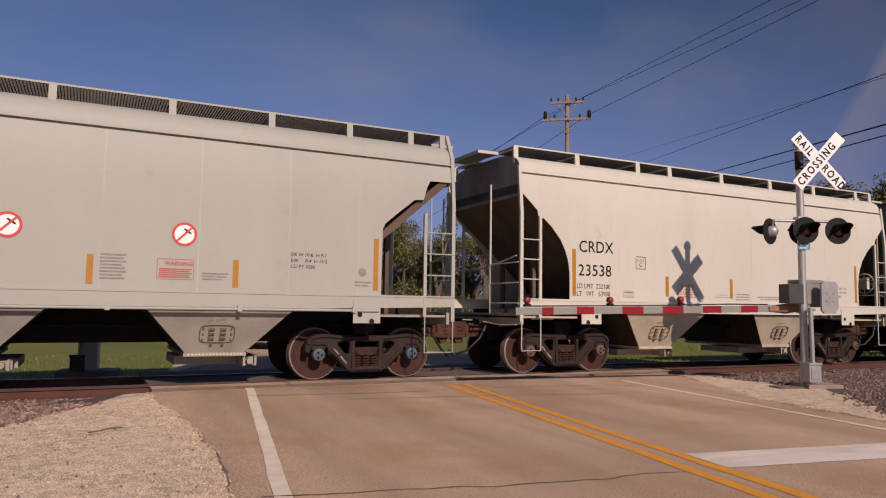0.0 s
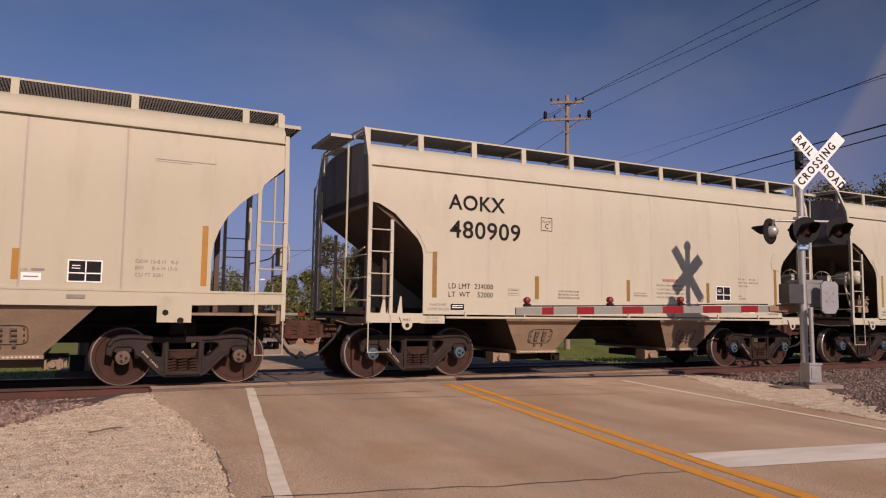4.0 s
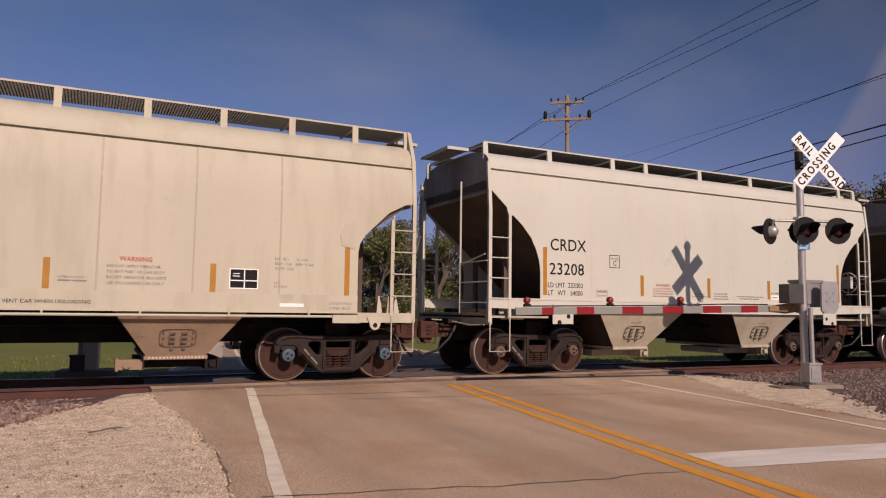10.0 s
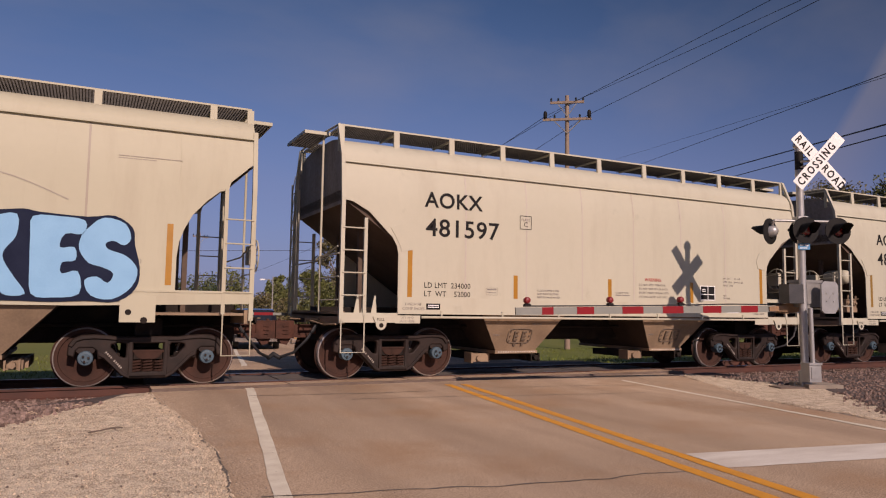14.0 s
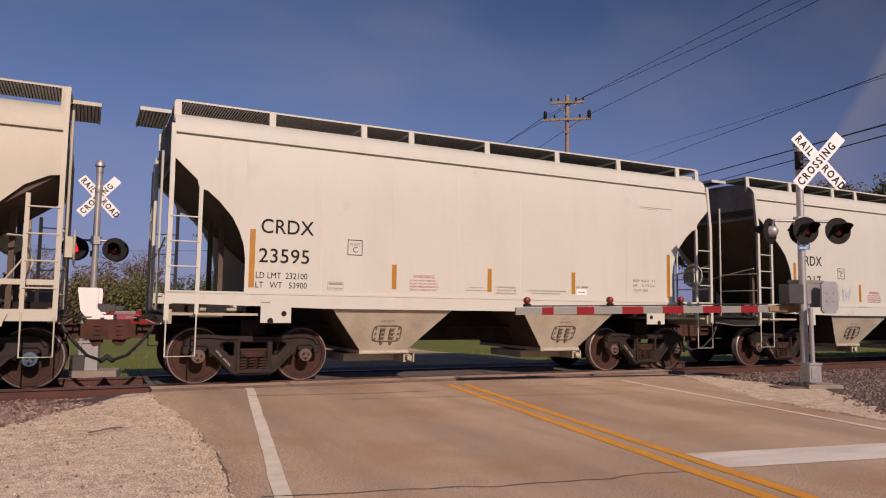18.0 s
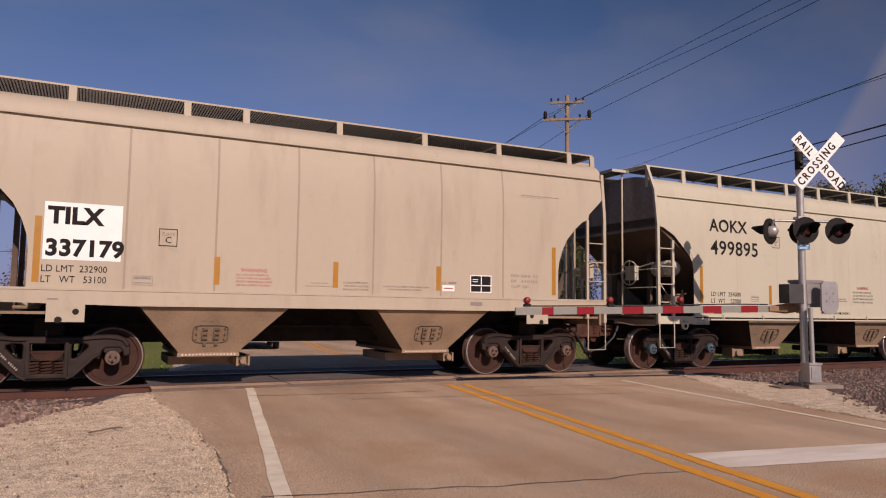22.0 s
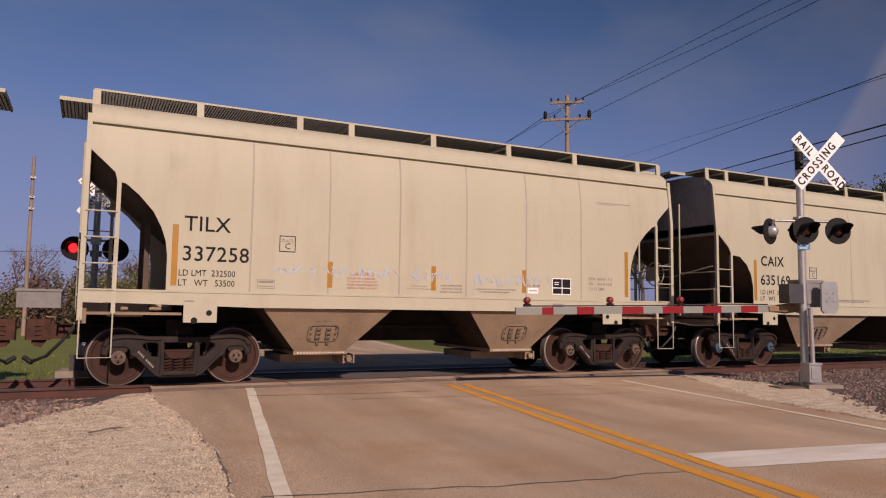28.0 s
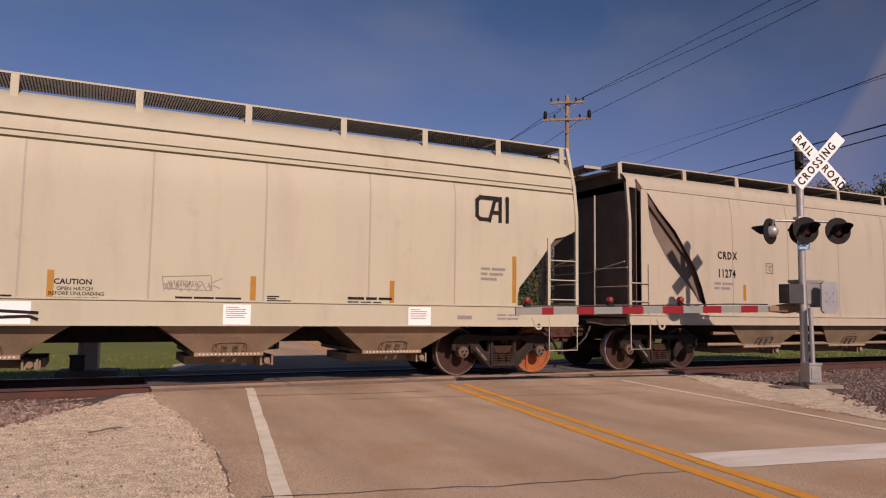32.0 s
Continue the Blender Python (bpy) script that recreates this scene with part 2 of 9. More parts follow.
GRAFFITI_PALE = surface("pale blue marker", (0.36, 0.43, 0.52), (0.45, 0.48, 0.52), 0.6, scale=3, amount=0.6, bump=0)
ASPHALT = surface("worn tan asphalt", (0.55, 0.408, 0.281), (0.30, 0.215, 0.143), 0.9, spec=0.15, scale=0.7, fine=75, grain=2.0, amount=1.0, bump=0.3,
                  dirt=(0.25, 0.175, 0.125), dirt_amount=0.6, dirt_scale=0.9, stretch=(1, 0.16, 1), stain=(0.35, 0.205, 0.105))
PATCH = surface("dark asphalt", (0.10, 0.085, 0.072), (0.15, 0.12, 0.10), 0.88, scale=2, fine=120, amount=0.8, bump=0.4)
GRAVEL = surface("pale limestone gravel", (0.76, 0.64, 0.475), (0.27, 0.205, 0.145), 0.95, spec=0.15, scale=7, fine=80, grain=2.2, amount=0.95, bump=0.5,
                 dirt=(0.70, 0.60, 0.48), dirt_amount=0.45, dirt_scale=2.2)
PEBBLE = surface("loose limestone", (0.52, 0.415, 0.298), (0.21, 0.162, 0.118), 0.95, scale=14, fine=90, amount=0.7, bump=0.4, spread=0.42)
ROAD_CHIP = surface("bare road aggregate", (0.36, 0.285, 0.21), (0.22, 0.165, 0.12), 0.9, scale=14, amount=0.6, bump=0, spread=0.5)
BALLAST = surface("purple grey ballast", (0.145, 0.098, 0.082), (0.27, 0.195, 0.16), 0.95, spec=0.1, scale=12, fine=60, amount=0.9, bump=0.4, spread=0.55)
HUSK = surface("pale dry husks", (0.48, 0.36, 0.24), (0.3, 0.21, 0.14), 0.9, scale=9, amount=0.7, bump=0, spread=0.3)
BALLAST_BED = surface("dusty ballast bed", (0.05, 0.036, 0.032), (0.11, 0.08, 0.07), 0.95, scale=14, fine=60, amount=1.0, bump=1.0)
GRASS = surface("spring grass ground", (0.10, 0.125, 0.010), (0.15, 0.15, 0.024), 0.9, scale=0.35, fine=25, amount=0.9, bump=0.8)
BLADE = surface("grass blades", (0.11, 0.145, 0.013), (0.15, 0.16, 0.028), 0.7, scale=0.5, fine=10, amount=0.8, bump=0, spread=0.35)
YELLOW_LINE = surface("yellow road paint", (0.72, 0.31, 0.014), (0.53, 0.24, 0.035), 0.75, scale=5, fine=90, amount=0.8, bump=0.2)
WHITE_LINE = surface("white road paint", (0.74, 0.68, 0.54), (0.53, 0.44, 0.33), 0.75, scale=5, fine=90, amount=0.7, bump=0.2)
STOP_PAINT = surface("worn stop line paint", (0.73, 0.68, 0.59), (0.51, 0.44, 0.36), 0.8, scale=4, fine=90, amount=0.9, bump=0.2, stretch=(0.3, 1, 1))
RAIL_SIDE = surface("rusty rail", (0.088, 0.031, 0.019), (0.045, 0.020, 0.014), 0.8, scale=3, fine=50, amount=0.8, bump=0.2)
RAIL_TOP = surface("polished rail head", (0.40, 0.38, 0.36), (0.3, 0.25, 0.2), 0.3, 0.9, scale=3, amount=0.5, bump=0.05)
TIE = surface("weathered railway tie", (0.11, 0.075, 0.055), (0.19, 0.14, 0.11), 0.9, scale=3, fine=40, amount=0.9, bump=0.6)
CONCRETE = surface("weathered concrete", (0.30, 0.25, 0.195), (0.20, 0.16, 0.125), 0.9, scale=3, fine=50, amount=0.8, bump=0.4)
WOOD_POLE = surface("weathered pole wood", (0.30, 0.22, 0.16), (0.18, 0.13, 0.10), 0.9, scale=4, fine=40, amount=0.8, streak=0.8, bump=0.4)
BARK = surface("grey brown bark", (0.15, 0.11, 0.085), (0.09, 0.07, 0.055), 0.9, scale=6, fine=40, amount=0.8, bump=0.5)
TWIG = surface("bare reddish twigs", (0.16, 0.10, 0.08), (0.10, 0.07, 0.06), 0.9, scale=3, amount=0.8, bump=0)
LEAF = {
    "green": surface("fresh green leaves", (0.12, 0.125, 0.030), (0.07, 0.08, 0.020), 0.6, scale=1.5, amount=0.8, bump=0, spread=0.4),
    "olive": surface("olive budding leaves", (0.13, 0.11, 0.042), (0.085, 0.07, 0.03), 0.7, scale=1.5, amount=0.8, bump=0, spread=0.4),
    "brown": surface("reddish brown buds", (0.13, 0.075, 0.055), (0.09, 0.055, 0.045), 0.7, scale=1.5, amount=0.8, bump=0, spread=0.4),
    "dark": surface("dark conifer green", (0.035, 0.055, 0.02), (0.05, 0.07, 0.03), 0.7, scale=1.5, amount=0.8, bump=0, spread=0.4),
}
CABLE = surface("black cable sheath", (0.012, 0.012, 0.014), (0.02, 0.02, 0.02), 0.6, bump=0)
BLACK_CAR = surface("black car lacquer", (0.012, 0.012, 0.014), (0.018, 0.018, 0.02), 0.15, scale=2, amount=0.3, bump=0, coat=1.0)
RED_CAR = surface("red car lacquer", (0.25, 0.010, 0.012), (0.2, 0.008, 0.01), 0.2, scale=2, amount=0.3, bump=0, coat=1.0)
GLASS = surface("tinted car glass", (0.02, 0.025, 0.03), (0.03, 0.035, 0.04), 0.05, scale=2, amount=0.3, bump=0, coat=1.0)
CHROME = surface("chrome trim", (0.75, 0.75, 0.75), (0.6, 0.6, 0.6), 0.12, 1.0, scale=5, amount=0.3, bump=0)
RUBBER = surface("black tyre rubber", (0.02, 0.02, 0.02), (0.035, 0.033, 0.03), 0.85, scale=8, amount=0.5)


# ================= mesh helpers =================
class Shape:
    """Points and faces gathered for one mesh; the third list holds each face's material slot."""

    def __init__(self):
        self.v, self.f, self.s, self.smooth = [], [], [], []

    def put(self, verts, faces, slot=0, smooth=False):
        k = len(self.v)
        self.v += [tuple(p) for p in verts]
        self.f += [tuple(i + k for i in q) for q in faces]
        self.s += [slot] * len(faces)
        self.smooth += [smooth] * len(faces)
        return self

    def box(self, x0, x1, y0, y1, z0, z1, slot=0):
        v = [(x, y, z) for z in (z0, z1) for y in (y0, y1) for x in (x0, x1)]
        return self.put(v, [(0, 2, 3, 1), (4, 5, 7, 6), (0, 1, 5, 4), (2, 6, 7, 3), (0, 4, 6, 2), (1, 3, 7, 5)], slot)

    def tube(self, a, b, r, n=6, slot=0, r2=None):
        a, b = Vector(a), Vector(b)
        d = (b - a).normalized()
        u = d.orthogonal().normalized()
        w = d.cross(u)
        r2 = r if r2 is None else r2
        v = []
        for p, q in ((a, r), (b, r2)):
            v += [p + (u * math.cos(2 * math.pi * i / n) + w * math.sin(2 * math.pi * i / n)) * q for i in range(n)]
        faces = [(i, (i + 1) % n, n + (i + 1) % n, n + i) for i in range(n)]
        self.put(v, faces, slot, n > 5)
        k = len(self.v) - 2 * n
        self.f += [tuple(k + i for i in reversed(range(n))), tuple(k + n + i for i in range(n))]
        self.s += [slot] * 2
        self.smooth += [False] * 2
        return self

    def path(self, pts, r, n=6, slot=0):
        """One bent round bar through the points."""
        pts = [Vector(p) for p in pts]
        u, rows = None, []
        for i, p in enumerate(pts):
            d = (pts[min(i + 1, len(pts) - 1)] - pts[max(i - 1, 0)]).normalized()
            u = d.orthogonal().normalized() if u is None else (u - d * u.dot(d)).normalized()
            w = d.cross(u)
            rows.append([p + (u * math.cos(2 * math.pi * k / n) + w * math.sin(2 * math.pi * k / n)) * r for k in range(n)])
        self.grid(rows, slot, n > 4, True)
        k = len(self.v) - n * len(rows)
        self.f += [tuple(range(k, k + n)), tuple(range(len(self.v) - n, len(self.v)))]
        self.s += [slot] * 2
        self.smooth += [False] * 2
        return self

    def prism(self, poly, y0, y1, slot=0):
        """An outline in x and z, drawn out from y0 to y1."""
        n = len(poly)
        v = [(x, y0, z) for x, z in poly] + [(x, y1, z) for x, z in poly]
        faces = [(i, (i + 1) % n, n + (i + 1) % n, n + i) for i in range(n)]
        faces += [tuple(range(n)), tuple(range(2 * n - 1, n - 1, -1))]
        return self.put(v, faces, slot)

    def prism_x(self, poly, x0, x1, slot=0):
        """An outline in y and z, drawn out from x0 to x1."""
        n = len(poly)
        v = [(x0, y, z) for y, z in poly] + [(x1, y, z) for y, z in poly]
        faces = [(i, (i + 1) % n, n + (i + 1) % n, n + i) for i in range(n)]
        faces += [tuple(range(n)), tuple(range(2 * n - 1, n - 1, -1))]
        return self.put(v, faces, slot)

    def prism_z(self, poly, z0, z1, slot=0):
        n = len(poly)
        v = [(x, y, z0) for x, y in poly] + [(x, y, z1) for x, y in poly]
        faces = [(i, (i + 1) % n, n + (i + 1) % n, n + i) for i in range(n)]
        faces += [tuple(range(n)), tuple(range(2 * n - 1, n - 1, -1))]
        return self.put(v, faces, slot)

    def lathe(self, rings, axis="y", centre=(0, 0, 0), n=24, slot=0, slots=None):
        """Rings of (radius, place along the axis)."""
        v, faces, sl = [], [], []
        for r, h in rings:
            for i in range(n):
                c, s = r * math.cos(2 * math.pi * i / n), r * math.sin(2 * math.pi * i / n)
                p = {"y": (c, h, s), "z": (c, s, h), "x": (h, c, s)}[axis]
                v.append([p[j] + centre[j] for j in range(3)])
        k = len(self.v)
        self.v += [tuple(p) for p in v]
        for j in range(len(rings) - 1):
            for i in range(n):
                self.f.append((k + j * n + i, k + j * n + (i + 1) % n, k + (j + 1) * n + (i + 1) % n, k + (j + 1) * n + i))
                self.s.append(slots[j] if slots else slot)
                self.smooth.append(True)
        return self

    def grid(self, rows, slot=0, smooth=True, close=False):
        """Rows of points of equal length."""
        m = len(rows[0])
        faces = []
        for j in range(len(rows) - 1):
            for i in range(m - 1 + close):
                faces.append((j * m + i, j * m + (i + 1) % m, (j + 1) * m + (i + 1) % m, (j + 1) * m + i))
        return self.put([p for r in rows for p in r], faces, slot, smooth)

    def mirror(self, cx=0.0):
        """Adds the half-turned copy of all so far, about the upright line at x = cx."""
        k, m = len(self.v), len(self.f)
        self.v += [(2 * cx - x, -y, z) for x, y, z in self.v]
        self.f += [tuple(i + k for i in q) for q in self.f[:m]]
        self.s += self.s[:m]
        self.smooth += self.smooth[:m]
        return self


def mesh_of(name, shape, mats):
    me = bpy.data.meshes.new(name)
    me.from_pydata(shape.v, [], shape.f)
    for m in mats if isinstance(mats, (list, tuple)) else [mats]:
        me.materials.append(m)
    me.polygons.foreach_set("material_index", shape.s)
    me.polygons.foreach_set("use_smooth", shape.smooth)
    if any(shape.smooth):
        me.set_sharp_from_angle(angle=radians(38))
    bm = bmesh.new()
    bm.from_mesh(me)
    bmesh.ops.recalc_face_normals(bm, faces=bm.faces)
    bm.to_mesh(me)
    bm.free()
    return me


def part(name, shape, mats, parent=None, label="", at=None):
    """One mesh object, under a thing or a part if one is given."""
    me = shape if isinstance(shape, bpy.types.Mesh) else mesh_of(name, shape, mats)
    ob = new(name, me)
    if parent:
        ob.parent = parent
    if at is not None:
        ob.matrix_basis = at
    if label:
        ob["label"] = label
    return ob


LETTERS = {}


def lettering(text, size, mat, bold=0.0, spacing=1.0, wide=1.0):
    """A mesh of words in the built-in font, flat in x and z, facing -y, its lower left corner at the origin."""
    key = (text, size, mat.name, bold, spacing, wide)
    if key not in LETTERS:
        cu = bpy.data.curves.new("words", "FONT")
        cu.body, cu.size, cu.offset, cu.space_character, cu.extrude = text, size, bold, spacing, 0.001
        cu.resolution_u = 5 if size > 0.25 else 2
        ob = bpy.data.objects.new("words", cu)
        me = bpy.data.meshes.new_from_object(ob)
        bpy.data.objects.remove(ob)
        me.transform(Matrix.Diagonal((wide, 1, 1, 1)))
        me.transform(pose(0, 0, 0, 90, 0, 0))
        me.materials.clear()
        me.materials.append(mat)
        LETTERS[key] = me
    return LETTERS[key]


def stroke(lines, width, y, mat, name="stroke"):
    """Flat ribbons through points in x and z, for marks drawn by hand."""
    s = Shape()
    for j, pts in enumerate(lines):
        for i, ((x0, z0), (x1, z1)) in enumerate(zip(pts, pts[1:])):
            d = math.hypot(x1 - x0, z1 - z0) or 1
            nx, nz = -(z1 - z0) / d * width / 2, (x1 - x0) / d * width / 2
            ex, ez = (x1 - x0) / d * width * 0.4, (z1 - z0) / d * width * 0.4
            yy = y - 0.0005 * (j % 3) - 0.00016 * (i % 3)
            s.put([(x0 - ex + nx, yy, z0 - ez + nz), (x0 - ex - nx, yy, z0 - ez - nz), (x1 + ex - nx, yy, z1 + ez - nz), (x1 + ex + nx, yy, z1 + ez + nz)],
                  [(0, 1, 2, 3)])
    return mesh_of(name, s, mat)


# ================= ground, road, track =================
ROAD_DIR = Vector((math.cos(radians(80.5)), math.sin(radians(80.5)), 0))
ROAD_SIDE = Vector((ROAD_DIR.y, -ROAD_DIR.x, 0))
ROAD_MID = Vector((4.045, -1.98, 0))                  # a point of the double line


def road_z(y):
    """The road is flush with the rails and falls away beyond them."""
    t = min(max((y - 2.0) / 14.0, 0.0), 1.0)
    return -0.048 - 0.40 * t * t * (3 - 2 * t)


def on_road(along, side, up=0.0):
    p = ROAD_MID + ROAD_DIR * along + ROAD_SIDE * side
    return (p.x, p.y, road_z(p.y) + up)


def ground_z(x, y):
    if y < -1.5:
        return -0.30 - 0.02 * max(0.0, -y - 14)
    if y < 2.0:
        return -0.42
    return -0.42 - 0.25 * min((y - 2.0) / 10.0, 1.0)


def build_ground():
    s = Shape()
    xs = [-2500, -900, -300, -120] + [-60 + 3 * i for i in range(61)] + [200, 500, 1200, 2500]
    ys = [-600, -150, -60] + [-40 + 2 * i for i in range(19)] + [-2, -1, 2, 3, 5, 8] + [10 + 4 * i for i in range(22)] + [120, 200, 500, 1500, 3000]
    rows = []
    for y in ys:
        rows.append([(x, y, ground_z(x, y) + (0.06 * noise.noise((x * 0.2, y * 0.2, 0)) if abs(y) > 4 else 0)) for x in xs])
    s.grid(rows)
    tagged(part("ground", s, GRASS), "rough spring grass ground reaching to the horizon", "ground", kind="structure")


def jag(y, seed, amp=0.06):
    return amp * (noise.noise((y * 1.3, seed, 0)) + 0.6 * noise.noise((y * 4.1, seed, 3)) + 0.4 * noise.noise((y * 11.0, seed, 7)))


def left_edge(y):
    """Where the pavement ends beside the gravel; wide at the track, narrow further off."""
    if y > -1.0:
        base = -1.05 + (y + 1.0) * 0.10
        if y > 2.2:
            base = ROAD_MID.x - 4.05 + (y - ROAD_MID.y) / math.tan(radians(80.5)) - 1.0 * max(0, 1 - (y - 2.2) / 3)
        return base + jag(y, 1)
    pts = [(-1.0, -1.05), (-3.28, -0.88), (-5.0, -0.78), (-6.3, -0.77), (-7.15, -0.82), (-8.1, -0.92), (-12, -1.55), (-40, -5.6)]
    for (y0, x0), (y1, x1) in zip(pts, pts[1:]):
        if y >= y1:
            return x0 + (x1 - x0) * (y - y0) / (y1 - y0) + jag(y, 1)
    return -5.6


def right_edge(y):
    mid = ROAD_MID.x + (y - ROAD_MID.y) / math.tan(radians(80.5))
    if y > 2.5:
        return mid + 4.0 + jag(y, 2)
    return mid + 4.05 + 1.3 * max(0.0, min(1.0, (y + 5.5) / 3.5)) + jag(y, 2)


def build_road():
    s = Shape()
    ys = [-40, -30, -24, -20, -18] + [-16 + 0.1 * i for i in range(147)]
    far = [1.75 + 0.15 * i for i in range(60)] + [11 + i for i in range(20)] + [32 + 4 * i for i in range(24)] + [160, 240]
    for run in (ys, far):
        rows, low = [], []
        for y in run:
            a, b = left_edge(y), right_edge(y)
            rows.append([(a + (b - a) * k / 8, y, road_z(y) - (0.004 if k in (0, 8) else 0)) for k in range(9)])
        rows = [[(r[0][0] - 0.05, r[0][1], r[0][2] - 0.3)] + r + [(r[-1][0] + 0.05, r[-1][1], r[-1][2] - 0.3)] for r in rows]
        s.grid(rows)
    tagged(part("road", s, ASPHALT), "worn tan asphalt road with ragged edges crossing the track", "road", kind="structure")

    def stripe(name, side, width, y0, y1, mat, label, wobble=0.012):
        q = Shape()
        rows, along = [], y0
        while along <= y1 + 1e-6:
            wa = wobble * noise.noise((along * 1.7, side, 5)) + 0.5 * wobble * noise.noise((along * 9, side, 1))
            wb = wobble * noise.noise((along * 1.9, side, 9)) + 0.5 * wobble * noise.noise((along * 8, side, 2))
            rows.append([on_road(along, side - width / 2 + wa, 0.004), on_road(along, side + width / 2 + wb, 0.004)])
            along += 0.2 if along < 20 else 3.0
        q.grid(rows)
        tagged(part(name, q, mat), label, "road marking", kind="structure")

    for side in (-0.178, 0.118):
        stripe("yellow_line", side, 0.135, -22, 0.15, YELLOW_LINE, "orange yellow stripe of the worn double centre line")
        stripe("yellow_line", side, 0.125, 5.0, 90, YELLOW_LINE, "orange yellow stripe of the worn double centre line")
    stripe("edge_line", -3.56, 0.13, -22, 0.65, WHITE_LINE, "worn white edge line beside the gravel")
    stripe("edge_line", -3.53, 0.12, 4.5, 90, WHITE_LINE, "worn white edge line beyond the track")
    stripe("edge_line", 3.43, 0.10, -22, 0.3, WHITE_LINE, "worn white edge line beside the gravel")
    stripe("edge_line", 3.50, 0.11, 4.5, 90, WHITE_LINE, "worn white edge line beyond the track")
    q = Shape()
    a, b = (3.20, -8.19), (6.38, -8.725)
    rows = []
    for i in range(25):
        k = i / 24
        x, y = a[0] + (b[0] - a[0]) * k, a[1] + (b[1] - a[1]) * k
        w0, w1 = 0.012 * noise.noise((x * 6, 1, 0)), 0.015 * noise.noise((x * 6, 2, 0))
        rows.append([(x, y + w0, -0.043), (x - 0.10, y - 0.60 + w1, -0.043)])
    q.grid(rows)
    tagged(part("stop_line", q, STOP_PAINT), "wide worn white stop line across the lane", "road marking", kind="structure")
    # cracks and patches in the asphalt
    for pts, w in (([(-0.75, -8.16), (-0.14, -8.28), (0.3, -8.36), (0.81, -8.51), (1.3, -8.6), (1.9, -8.69), (2.3, -8.66), (2.7, -8.74)], 0.018),
                   ([(1.6, -3.3), (3.2, -3.5), (5.0, -3.9), (6.6, -4.2)], 0.022), ([(0.3, -2.4), (2.2, -2.7), (3.4, -2.75)], 0.025),
                   ([(4.4, -2.65), (6.1, -2.9), (7.6, -3.3)], 0.02)):
        q = Shape()
        fine = []
        for p0, p1 in zip(pts, pts[1:]):
            for i in range(8):
                k = i / 8
                x, y = p0[0] + (p1[0] - p0[0]) * k, p0[1] + (p1[1] - p0[1]) * k
                fine.append((x, y + 0.035 * noise.noise((x * 5, y, 4))))
        rows = [[(x, y - w * (0.4 + abs(noise.noise((x * 9, 3, 0)))), -0.044), (x, y + w * (0.4 + abs(noise.noise((x * 7, 8, 0)))), -0.044)] for x, y in fine]
        q.grid(rows)
        tagged(part("road_crack", q, PATCH), "dark ragged crack sealed in the asphalt", "road crack", kind="structure")


def edge_shade():
    """A dark ragged strip: the painted shade of the broken lip where the asphalt ends above the gravel."""
    q, rows, y = Shape(), [], -11.0
    while y < -1.6:
        w = 0.008 + 0.03 * abs(noise.noise((y * 3.0, 4, 1))) + 0.02 * abs(noise.noise((y * 17, 2, 2)))
        e = left_edge(y) - 0.005
        rows.append([(e - w, y, lot_z(e - w, y) + 0.010), (e + 0.004, y, -0.055)])
        y += 0.05
    q.grid(rows)
    tagged(part("pavement_lip", q, PATCH), "dark ragged strip painting the shade under the broken asphalt lip", "pavement edge", kind="structure")


def stones(s, spots, zf, size, seed, slot=0):
    """Angular stones, each an uneven eight-cornered lump."""
    r = random.Random(seed)
    for x, y in spots:
        k = size * (0.5 + r.random())
        c = (x, y, zf(x, y) + k * 0.25)
        v, turn, lean = [], r.random() * 6.28, r.uniform(-0.5, 0.5)
        ct, sn = math.cos(turn), math.sin(turn)
        for sx, sy, sz in ((-1, -1, -1), (1, -1, -1), (1, 1, -1), (-1, 1, -1), (-1, -1, 1), (1, -1, 1), (1, 1, 1), (-1, 1, 1)):
            top = 0.55 if sz > 0 else 1.0
            dx, dy, dz = sx * k * 0.62 * top * (0.4 + 0.6 * r.random()), sy * k * 0.55 * top * (0.4 + 0.6 * r.random()), sz * k * 0.45 * (0.4 + 0.6 * r.random())
            v.append((c[0] + dx * ct - dy * sn, c[1] + dx * sn + dy * ct, c[2] + dz + lean * dx))
        s.put(v, [(0, 3, 2, 1), (4, 5, 6, 7), (0, 1, 5, 4), (1, 2, 6, 5), (2, 3, 7, 6), (3, 0, 4, 7)], slot)


def lot_z(x, y):
    n = 0.025 * noise.noise((x * 0.9, y * 0.9, 2)) + 0.012 * noise.noise((x * 3, y * 3, 5))
    off = max(0.0, min(1.0, (-1.25 - x) / 1.4 if x < 4 else (x - 10.6) / 1.6))
    return -0.055 + n - 0.16 * off * max(0.0, min(1.0, (y + 3.0) / 1.6))


def far_verge():
    """Gravel bank that slopes from the road down to the lawn beyond the track."""
    s, rows, y = Shape(), [], 3.0
    while y < 48:
        e = left_edge(y) + 0.03
        w = 1.45 - 0.75 * max(0.0, min(1.0, (y - 10.0) / 12.0)) + 0.25 * noise.noise((y * 0.9, 6, 1)) + 0.12 * noise.noise((y * 3.1, 2, 1))
        row = []
        for k in range(7):
            q = k / 6
            z = (road_z(y) - 0.012) * (1 - q) + (ground_z(e - w, y) + 0.05) * q
            row.append((e - w * q, y, z + (0.02 * noise.noise((q * 6, y * 2.2, 3)) if 0 < k else 0)))
        row.append((e - w - 0.12, y, ground_z(e - w, y) - 0.12))
        rows.append(row)
        y += 0.3
    s.grid(rows)
    tagged(part("gravel_verge", s, GRAVEL), "pale gravel bank between the road and the lawn", "gravel", kind="structure")


